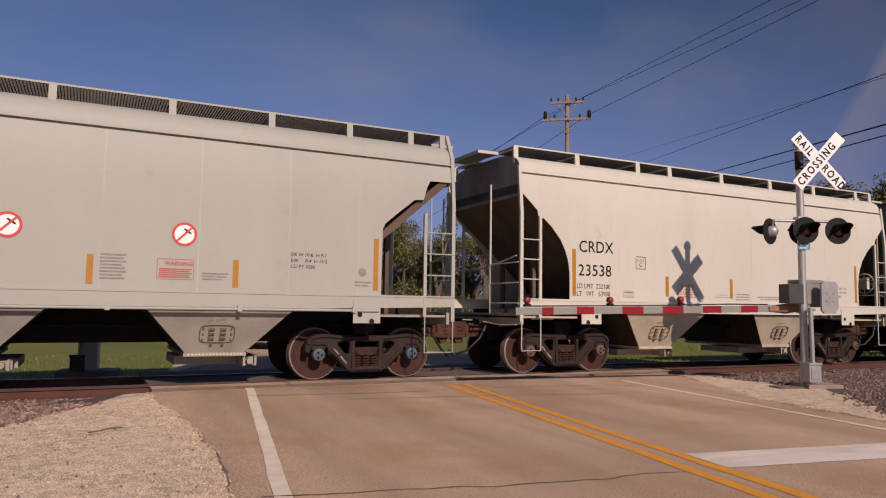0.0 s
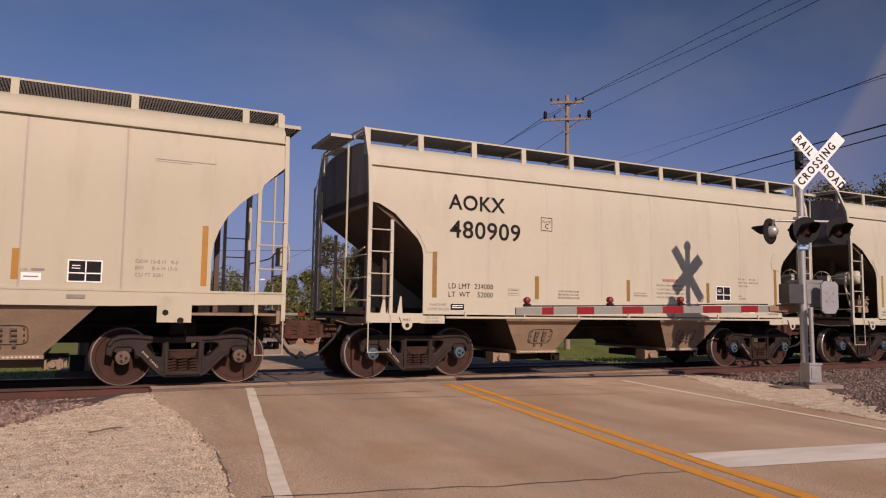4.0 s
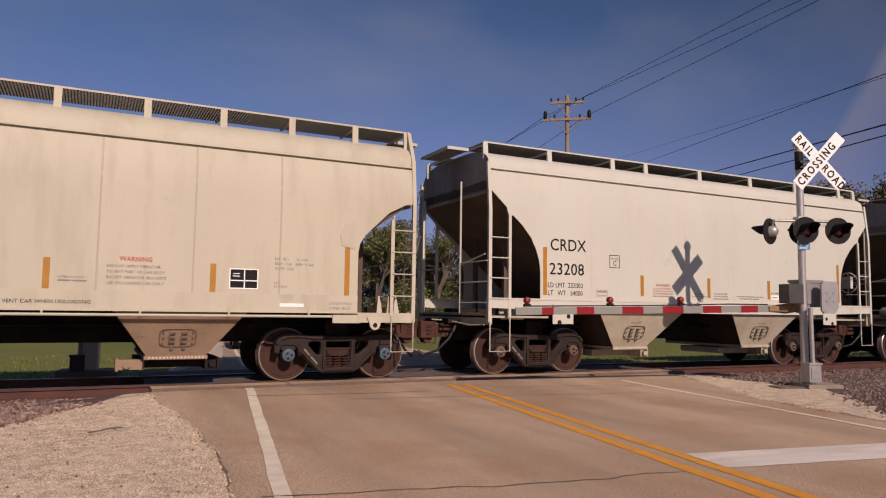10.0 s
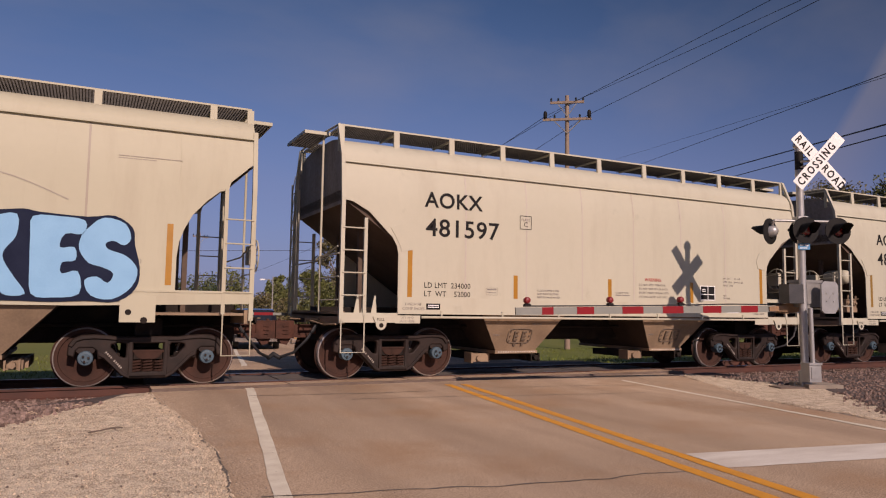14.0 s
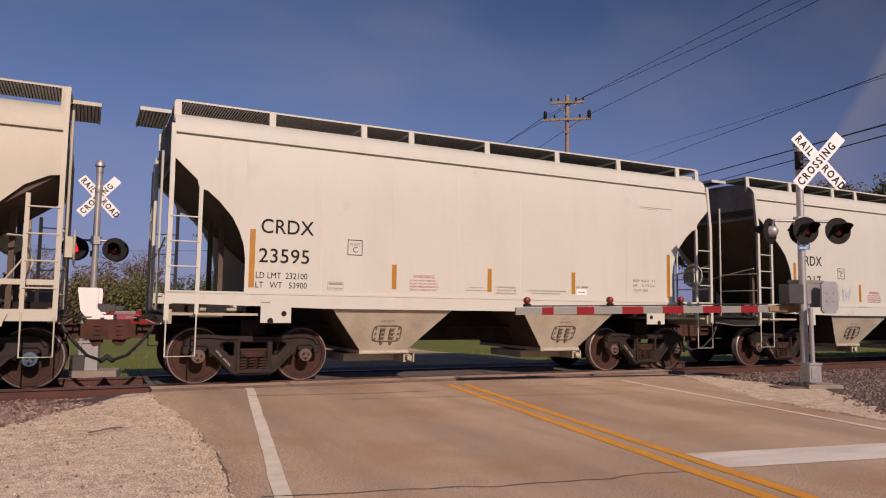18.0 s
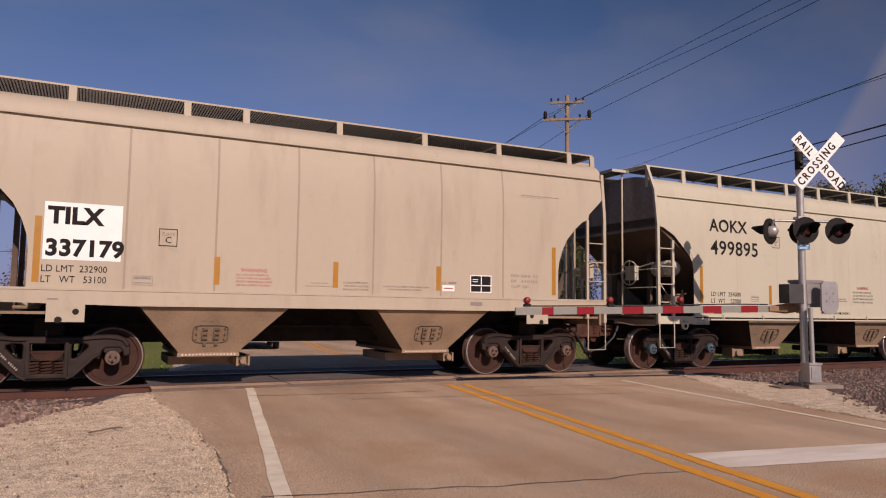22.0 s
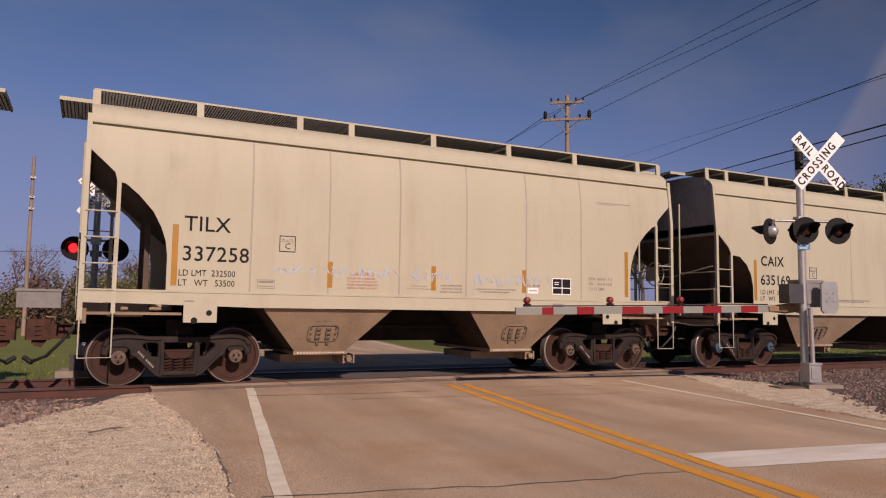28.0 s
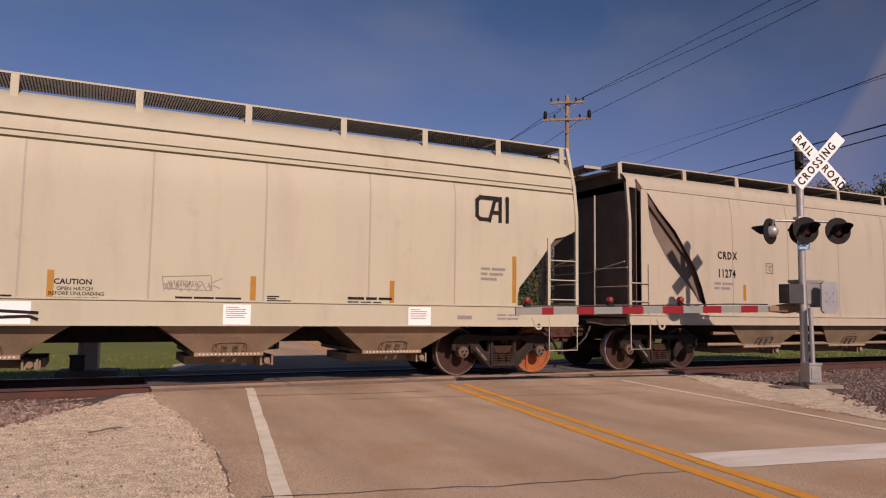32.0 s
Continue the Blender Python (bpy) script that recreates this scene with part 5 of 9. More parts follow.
        s.box(min(xo - d * 0.3, xo + d * 0.42), max(xo - d * 0.3, xo + d * 0.42), -0.09, 0.09, 0.78, 0.96)
        s.prism_z([(xo + d * 0.38, -0.13), (xo + d * 0.50, -0.18), (xo + d * 0.72, -0.15), (xo + d * 0.74, -0.05), (xo + d * 0.60, 0.0), (xo + d * 0.60, 0.10), (xo + d * 0.70, 0.19), (xo + d * 0.5, 0.2), (xo + d * 0.38, 0.13)], 0.70, 1.03)
        s.prism([(xo + d * 0.42, 0.71), (xo + d * 0.66, 0.71), (xo + d * 0.60, 0.60), (xo + d * 0.50, 0.58)], -0.10, 0.10)
        s.box(min(xo + d * 0.10, xo + d * 0.40), max(xo + d * 0.10, xo + d * 0.40), -0.16, 0.16, 0.72, 0.80)
        s.tube((xo + d * 0.62, 0.02, 0.64), (xo + d * 0.62, 0.02, 1.06), 0.03, 8)
        for k in range(3):
            s.box(min(xo + d * 0.50, xo + d * 0.60), max(xo + d * 0.50, xo + d * 0.60), -0.195, -0.16, 0.78 + 0.07 * k, 0.80 + 0.07 * k)
        part("coupler", s, COUPLER, car, "rust brown knuckle coupler")
        s = Shape().path([(xo + d * 0.05, -0.35, 0.92), (xo + d * 0.2, -0.4, 0.7), (xo + d * 0.42, -0.3, 0.45), (xo + d * 0.62, -0.12, 0.36), (xo + d * 0.70, 0.0, 0.38)], 0.026, 8).tube((xo + d * 0.62, -0.12, 0.34), (xo + d * 0.74, -0.02, 0.42), 0.04, 8).tube((xo + d * 0.02, -0.33, 0.95), (xo + d * 0.10, -0.37, 0.83), 0.034, 8)
        part("air_hose", s, CABLE, car)
        s = Shape().path([(xo + d * 0.03, -1.52, 1.0), (xo + d * 0.08, -1.0, 0.98), (xo + d * 0.2, -0.35, 1.06), (xo + d * 0.45, -0.1, 1.07)], 0.014, 6)
        part("cut_lever", s, u, car)
        s = Shape()
        xs0, xs1 = (xo, xo + d * 0.30)
        for i in range(7):
            s.box(min(xs0, xs1), max(xs0, xs1), -0.5 + i * 0.16, -0.47 + i * 0.16, 1.05, 1.08)
        s.box(min(xs1, xs1 - d * 0.03), max(xs1, xs1 - d * 0.03), -0.55, 0.55, 1.0, 1.09)
        part("step_grating", s, GRIME, car)
    # corner posts, side ladders and stirrups (two corners on each side)
    for g in (0, 1):
        xa = e0 + 0.03 if not g else L - e0 - 0.03
        x2 = st["post2"] if not g else L - st["post2"]
        ptop = rb if kind in ("angled", "sill") else top + 0.12
        s = Shape()
        s.grid([[(xa - 0.035, -SIDE - 0.03, 1.05), (xa + 0.035, -SIDE - 0.03, 1.05), (xa + 0.035, -SIDE + 0.03, 1.05), (xa - 0.035, -SIDE + 0.03, 1.05)],
                [(xa - 0.035, -SIDE - 0.03, 3.2), (xa + 0.035, -SIDE - 0.03, 3.2), (xa + 0.035, -SIDE + 0.03, 3.2), (xa - 0.035, -SIDE + 0.03, 3.2)],
                [(xa - 0.035, -ye - 0.035, top + 0.12), (xa + 0.035, -ye - 0.035, top + 0.12), (xa + 0.035, -ye + 0.03, top + 0.12), (xa - 0.035, -ye + 0.03, top + 0.12)]], smooth=False, close=True)
        if kind in ("angled", "sill", "grey"):
            s.grid([[(xa - 0.035, -ye - 0.035, top + 0.12), (xa + 0.035, -ye - 0.035, top + 0.12), (xa + 0.035, -ye + 0.03, top + 0.12), (xa - 0.035, -ye + 0.03, top + 0.12)],
                    [(xa - 0.035, -1.30, rb), (xa + 0.035, -1.30, rb), (xa + 0.035, -1.25, rb), (xa - 0.035, -1.25, rb)]], smooth=False, close=True)
        both("corner_post", s, p)
        t2 = st["post2top"]
        s = Shape().box(x2 - 0.03, x2 + 0.03, -SIDE - 0.03, -SIDE + 0.02, 1.15, t2)
        both("ladder_stile", s, p)
        zz = 1.50
        while zz < t2 - 0.1:
            both("rung", Shape().tube((xa, -SIDE - 0.035, zz), (x2, -SIDE - 0.035, zz), 0.012, 6), p)
            zz += 0.39
        lo = 0.50 if kind != "angled" else 0.52
        s = Shape().path([(xa, -SIDE - 0.03, 1.10), (xa, -SIDE - 0.03, lo), (x2, -SIDE - 0.03, lo), (x2, -SIDE - 0.03, 1.15)], 0.013, 6)
        both("stirrup_step", s, p)
        s = Shape()
        d = -1 if not g else 1
        xl = xa + d * 0.0
        tall = rb - 0.05 if kind in ("angled", "sill") else 3.9
        s.tube((xl + d * 0.06, -0.52, 1.2), (xl + d * 0.06, -0.52, tall), 0.021, 8)
        for zr in (1.42, 1.82, 2.22):
            s.tube((xl + d * 0.05, -1.58, zr), (xl + d * 0.06, -0.52, zr), 0.012, 6)
        part("end_pole", s, p, car, "thin end pole with grab irons")
        s = Shape().box(xl - 0.035, xl + 0.035, 1.36, 1.44, 1.2, 3.75)
        part("end_post", s, p, car)
        s, zz = Shape(), 1.35
        s.tube((xl + d * 0.05, 1.72, 1.1), (xl + d * 0.05, 1.72, 3.9), 0.02, 6)
        while zz < 3.7:
            s.tube((xl + d * 0.05, 1.44, zz), (xl + d * 0.05, 1.72, zz), 0.011, 6).tube((xl + d * 0.05, 1.72, zz), (xl + d * 0.05, 1.50, zz + 0.36), 0.009, 6)
            zz += 0.39
        part("end_ladder", s, p, car, "narrow end ladder with slanting braces")
        if kind in ("angled", "sill"):
            part("end_top_rail", Shape().path([(xl, -1.27, rb), (xl + d * 0.03, -0.6, rb + 0.01), (xl + d * 0.03, 0.6, rb + 0.01), (xl, 1.27, rb)], 0.022, 6), p, car)
        s = Shape().tube((xl + d * 0.05, -1.5, 2.35), (xl + d * 0.05, -0.3, 2.15), 0.014, 6).tube((xl + d * 0.05, -0.3, 2.15), (xl + d * 0.05, 1.4, 2.15), 0.014, 6)
        part("grab_rail", s, p, car)
    # running boards: outer rail, stanchions, grating, end walkways
    y_out, y_in = -1.26, -0.44
    both("walkway_edge", Shape().box(e0 + 0.06, e1 - 0.06, y_out - 0.012, y_out + 0.02, rb - 0.020, rb + 0.010), p)
    for x in st["st"]:
        both("walkway_bracket", Shape().prism_x([(y_out - 0.016, rb - 0.02), (y_out + 0.012, rb - 0.02), (-1.24, top + 0.22), (-1.30, top + 0.22)], x - 0.055, x + 0.055).box(x - 0.02, x + 0.02, y_out, y_in, rb - 0.06, rb - 0.03), p)
    s = Shape()
    nb = int((e1 - e0 - 0.12) / 0.045)
    for i in range(nb):
        x = e0 + 0.08 + 0.045 * i
        s.put([(x, y_out, rb - 0.03), (x, y_in, rb - 0.03), (x, y_in, rb), (x, y_out, rb), (x + 0.014, y_out, rb - 0.03), (x + 0.014, y_in, rb - 0.03), (x + 0.014, y_in, rb), (x + 0.014, y_out, rb)],
              [(0, 1, 2, 3), (4, 7, 6, 5), (0, 4, 5, 1), (3, 2, 6, 7)])
    for k in range(11):
        y = y_out + (y_in - y_out) * k / 10
        s.box(e0 + 0.06, e1 - 0.06, y - 0.006, y + 0.006, rb - 0.024, rb)
    both("walkway_grating", s, GRATE, "dark steel grating")
    for g in (0, 1):
        d = 1 if g else -1
        xo = L - e0 if g else e0
        s = Shape()
        for i in range(9):
            x = xo + d * (-0.05 + 0.055 * i)
            s.box(x - 0.007, x + 0.007, -0.6, 0.6, rb - 0.07, rb - 0.03)
        for k in range(19):
            s.box(min(xo - d * 0.05, xo + d * 0.42), max(xo - d * 0.05, xo + d * 0.42), -0.6 + 0.0667 * k - 0.006, -0.6 + 0.0667 * k + 0.006, rb - 0.07, rb - 0.03)
        part("end_walkway", s, GRATE, car)
        s = Shape().box(min(xo + d * 0.40, xo + d * 0.43), max(xo + d * 0.40, xo + d * 0.43), -0.63, 0.63, rb - 0.08, rb - 0.02).box(min(xo - d * 0.06, xo + d * 0.43), max(xo - d * 0.06, xo + d * 0.43), -0.66, -0.63, rb - 0.08, rb - 0.02)
        part("end_walkway_frame", s, p, car)
    # hoppers, gates, centre sill
    zb = 0.50 if kind not in ("angled",) else 0.46
    for a, b, c_, d_ in st["bays"]:
        ztop = z0 - 0.005
        yt, yb = SIDE - 0.05, 1.20
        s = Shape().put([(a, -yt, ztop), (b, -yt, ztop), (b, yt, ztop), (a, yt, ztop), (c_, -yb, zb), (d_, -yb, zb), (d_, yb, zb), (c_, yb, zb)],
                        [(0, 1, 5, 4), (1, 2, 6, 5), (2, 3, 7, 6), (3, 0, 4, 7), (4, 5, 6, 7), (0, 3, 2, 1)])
        s.s[1] = s.s[3] = 1                            # the end slopes get their shade as a darker brown
        hop = part("hopper", s, [u, SLOPE_SHADE], car, "dusty sloping discharge hopper")
        mx = (c_ + d_) / 2
        part("hopper_flange", Shape().box(c_ - 0.05, d_ + 0.05, -yb - 0.05, yb + 0.05, zb - 0.03, zb + 0.03), u, hop)
        bolts = Shape()
        for k in range(16):
            bx = c_ + (d_ - c_) * (k + 0.5) / 16
            bolts.box(bx - 0.014, bx + 0.014, -yb - 0.062, -yb - 0.05, zb - 0.012, zb + 0.012)
        gt = Shape().box(c_ - 0.12, d_ + 0.35, -0.62, 0.62, zb - 0.20, zb - 0.06).box(d_ + 0.02, d_ + 0.30, -0.9, -0.62, zb - 0.20, zb - 0.07)
        gt.tube((d_ + 0.16, -1.0, zb - 0.13), (d_ + 0.16, -0.6, zb - 0.13), 0.05, 10).tube((d_ + 0.16, -1.06, zb - 0.13), (d_ + 0.16, -1.0, zb - 0.13), 0.055, 6).box(d_ + 0.05, d_ + 0.08, -1.02, -0.62, zb - 0.21, zb - 0.05).box(d_ + 0.24, d_ + 0.27, -1.02, -0.62, zb - 0.21, zb - 0.05).box(d_ + 0.08, d_ + 0.24, -0.98, -0.95, zb - 0.20, zb - 0.18)
        part("outlet_gate", gt, u if kind != "angled" else GRIME, hop)
        if kind == "angled":
            dv = Shape().box(c_ - 0.42, c_ - 0.02, -0.98, -0.72, zb - 0.20, zb - 0.04).tube((c_ - 0.28, -1.04, zb - 0.13), (c_ - 0.28, -0.98, zb - 0.13), 0.055, 8).box(c_ - 0.44, c_ - 0.40, -1.0, -0.70, zb - 0.22, zb - 0.02)
            part("gate_drive", dv, u, hop, "dusty gate drive housing")
        # the access plate with its latch on the hopper's sloping face
        zc = ztop - 0.42
        yc = -(yt + (yb - yt) * (ztop - zc) / (ztop - zb)) - 0.012
        pl = Shape()
        ring = [(mx + 0.27 * math.copysign(abs(math.cos(2 * math.pi * k / 24)) ** 0.4, math.cos(2 * math.pi * k / 24)), yc, zc + 0.14 * math.copysign(abs(math.sin(2 * math.pi * k / 24)) ** 0.4, math.sin(2 * math.pi * k / 24))) for k in range(25)]
        pl.path(ring, 0.010, 5)
        for sx in (-0.09, 0.09):
            pl.box(mx + sx - 0.05, mx + sx - 0.03, yc - 0.03, yc + 0.02, zc - 0.09, zc + 0.09)
            for k in (-0.075, 0.0, 0.075):
                pl.box(mx + sx - 0.03, mx + sx + 0.045, yc - 0.025, yc + 0.02, zc + k - 0.014, zc + k + 0.014)
            pl.box(mx + sx - 0.02, mx + sx + 0.03, yc - 0.02, yc + 0.03, zc - 0.19, zc - 0.13)
        for sx in (-0.22, 0.22):
            for k in (-0.09, 0.0, 0.09):
                pl.tube((mx + sx, yc - 0.02, zc + k), (mx + sx, yc + 0.01, zc + k), 0.014, 6)
        pl.v = [(x, y + (z - zc) * (yb - yt) / (ztop - zb), z) for x, y, z in pl.v]
        tilt = math.degrees(math.atan2(yt - yb, ztop - zb))
        for text, tx, dz, size in ((("OPEN", mx - 0.62, 0.42, 0.06), ("1625 CU FT", mx + 0.22, 0.20, 0.05)) if kind == "angled" else (("1641 CU FT", mx - 0.17, 0.22, 0.055),)):
            ty = -(yt + (yb - yt) * dz / (ztop - zb)) - 0.006
            part("lettering", lettering(text, size, PALE_INK), PALE_INK, hop, at=pose(tx, ty, ztop - dz, tilt, 0, 0))
        part("hopper_latch", pl, LATCH, hop, "bolted access plate")
        part("bolt_row", bolts, BOLT, hop)
    part("centre_sill", Shape().box(e0 + 0.05, e1 - 0.05, -0.33, 0.33, 0.66, 1.30), GRIME, car)
    for bx in (WB / 2, L - WB / 2):
        part("body_bolster", Shape().box(bx - 0.2, bx + 0.2, -0.95, 0.95, 0.80, 1.05), GRIME, car)
    part("brake_pipe", Shape().tube((e0, -0.6, 0.95), (e1, -0.6, 0.95), 0.03, 6), GRIME, car)
    # brake gear at the first end
    if kind in ("angled", "sill"):
        k = Shape().lathe([(0.001, -0.34), (0.09, -0.335), (0.155, -0.30), (0.185, -0.24), (0.185, -0.14), (0.197, -0.135), (0.197, -0.10), (0.185, -0.095), (0.185, 0.25), (0.15, 0.32), (0.001, 0.35)], "y", (0.48, -1.0, 2.28), 18)
        part("air_reservoir", k, p, car, "domed air reservoir")
        v = Shape().box(0.20, 0.62, -1.42, -1.1, 1.35, 1.46).lathe([(0.001, -1.47), (0.03, -1.47), (0.035, -1.44), (0.055, -1.43), (0.06, -1.3)], "y", (0.30, 0, 1.57), 10).lathe([(0.001, -1.47), (0.03, -1.47), (0.035, -1.44), (0.06, -1.43), (0.065, -1.3)], "y", (0.53, 0, 1.58), 10).box(0.36, 0.46, -1.42, -1.2, 1.52, 1.64).tube((0.16, -1.43, 1.66), (0.66, -1.43, 1.70), 0.012, 5).tube((0.25, -1.42, 1.70), (0.25, -1.42, 1.80), 0.02, 6).tube((0.56, -1.42, 1.70), (0.56, -1.42, 1.78), 0.025, 6)
        v.box(0.22, 0.38, -1.40, -1.2, 1.46, 1.68).box(0.44, 0.62, -1.40, -1.2, 1.46, 1.70).tube((0.1, -1.3, 1.5), (0.7, -1.3, 1.5), 0.02, 6)
        part("brake_valve", v, u if kind == "angled" else RUSTY, car, "dusty brake valve with round covers")
        part("brake_piping", Shape().path([(0.2, -1.2, 1.5), (0.05, -1.2, 1.9), (0.2, -1.1, 2.3), (0.4, -1.0, 2.3)], 0.018, 6).path([(0.5, -1.2, 1.5), (0.15, -1.1, 2.0), (0.1, -1.1, 2.4)], 0.015, 6), p, car)
    else:
        k = Shape().lathe([(0.001, -0.45), (0.12, -0.43), (0.17, -0.35), (0.17, 0.35), (0.12, 0.43), (0.001, 0.45)], "y", (0.62, -0.6, 1.36), 16)
        part("air_reservoir", k, p, car)
        part("brake_rigging", Shape().box(0.1, 0.4, -1.2, -0.9, 1.18, 1.3).tube((0.0, -1.0, 1.22), (0.75, -1.0, 1.22), 0.03, 8).box(-0.2, 0.3, -1.45, -1.4, 1.10, 1.16), u, car)
    w = Shape()
    for kk in range(16):
        a, b = 2 * math.pi * kk / 16, 2 * math.pi * (kk + 1) / 16
        w.tube((e0 - 0.16, 0.75 + 0.27 * math.cos(a), 2.0 + 0.27 * math.sin(a)), (e0 - 0.16, 0.75 + 0.27 * math.cos(b), 2.0 + 0.27 * math.sin(b)), 0.014, 6)
    for kk in range(4):
        a = math.pi * kk / 4
        w.tube((e0 - 0.16, 0.75 - 0.27 * math.cos(a), 2.0 - 0.27 * math.sin(a)), (e0 - 0.16, 0.75 + 0.27 * math.cos(a), 2.0 + 0.27 * math.sin(a)), 0.009, 5)
    w.box(e0 - 0.14, e0 - 0.02, 0.60, 0.90, 1.84, 2.16)
    w.v = [(L - x if kind in ("long", "round") else x, y - 1.65, z + 0.15) for x, y, z in w.v]
    if kind != "wedge":
        part("hand_brake", w, p, car, "hand brake wheel")
    # reflective strips
    for x in st["strips"]:
        both("reflective_strip", Shape().box(x - 0.045, x + 0.045, -SIDE - 0.0035, -SIDE, *st["strip_z"]), AMBER)
    ta, tb, tz0, tz1 = st["tall"]
    for x in (ta, tb) if kind != "wedge" else ():
        both("reflective_strip", Shape().box(x - 0.045, x + 0.045, -SIDE - 0.0035, -SIDE, tz0, tz1), AMBER)
    for x in (WB / 2, st["d"] + WB / 2):
        truck(car, pose(x, 0, 0), cap)
    return car


def repaint(car, old, fresh, cap=None):
    """Gives a copy its own paint."""
    swap = {PAINT[old].name: PAINT[fresh], UNDER[old].name: UNDER[fresh], SEAM[old].name: SEAM[fresh]}
    for o in car.children_recursive:
        for slot in o.material_slots:
            if slot.material and slot.material.name in swap:
                m = swap[slot.material.name]
                slot.link = "OBJECT"
                slot.material = m
            elif cap and slot.material in (BLUE_CAP, BROWN_CAP):
                slot.link = "OBJECT"
                slot.material = cap


FACE = -SIDE - 0.004


def car_paint_of(car):
    for o in car.children:
        if o.name.startswith("side_sheet"):
            return o.material_slots[0].material




def words(car, text, x, z, size, mat=None, bold=0.0, spacing=1.0, wide=1.0, face=FACE):
    return part("lettering", lettering(text, size, mat or INK, bold, spacing, wide), mat or INK, car, at=pose(x, face, z))


def bars(car, x, z, widths, height, mat, gap=1.7, face=FACE):
    """Lines of small writing that cannot be read."""
    s = Shape()
    for i, runs in enumerate(widths):
        xx = x
        for w in runs if isinstance(runs, (list, tuple)) else [runs]:
            s.box(xx, xx + w, face - 0.001, face, z - i * height * gap - height, z - i * height * gap)
            xx += w + height * 0.8
    return part("small_print", s, mat, car)


def plate_box(car, x, z, size=0.27, top="PLATE", big="C"):
    s = Shape()
    t = 0.012
    s.box(x, x + size, FACE - 0.001, FACE, z, z + t).box(x, x + size, FACE - 0.001, FACE, z + size - t, z + size)
    s.box(x, x + t, FACE - 0.001, FACE, z + t, z + size - t).box(x + size - t, x + size, FACE - 0.001, FACE, z + t, z + size - t)
    b = part("plate_box", s, INK, car)
    words(car, top, x + 0.035, z + size * 0.6, 0.075, PALE_INK, 0, 0.95)
    words(car, big, x + 0.09, z + 0.05, 0.14, INK)
    return b


def consolidated_stencil(car, x, z, w=0.46, h=0.33):
    part("stencil_panel", Shape().box(x, x + w, FACE - 0.001, FACE, z, z + h), INK, car, "black and white inspection panel")
    s = Shape()
    t = 0.018
    f = FACE - 0.003
    s.box(x, x + w, f, f + 0.001, z, z + t).box(x, x + w, f, f + 0.001, z + h - t, z + h).box(x, x + t, f, f + 0.001, z + t, z + h - t).box(x + w - t, x + w, f, f + 0.001, z + t, z + h - t)
    s.box(x + w * 0.5, x + w * 0.5 + t, f, f + 0.001, z + t, z + h - t).box(x + t, x + w - t, f, f + 0.001, z + h * 0.38, z + h * 0.38 + t)
    s.box(x + w * 0.12, x + w * 0.36, f, f + 0.001, z + h * 0.6, z + h * 0.64).box(x + w * 0.12, x + w * 0.36, f, f + 0.001, z + h * 0.72, z + h * 0.76)
    part("stencil_lines", s, WHITE_INK, car)


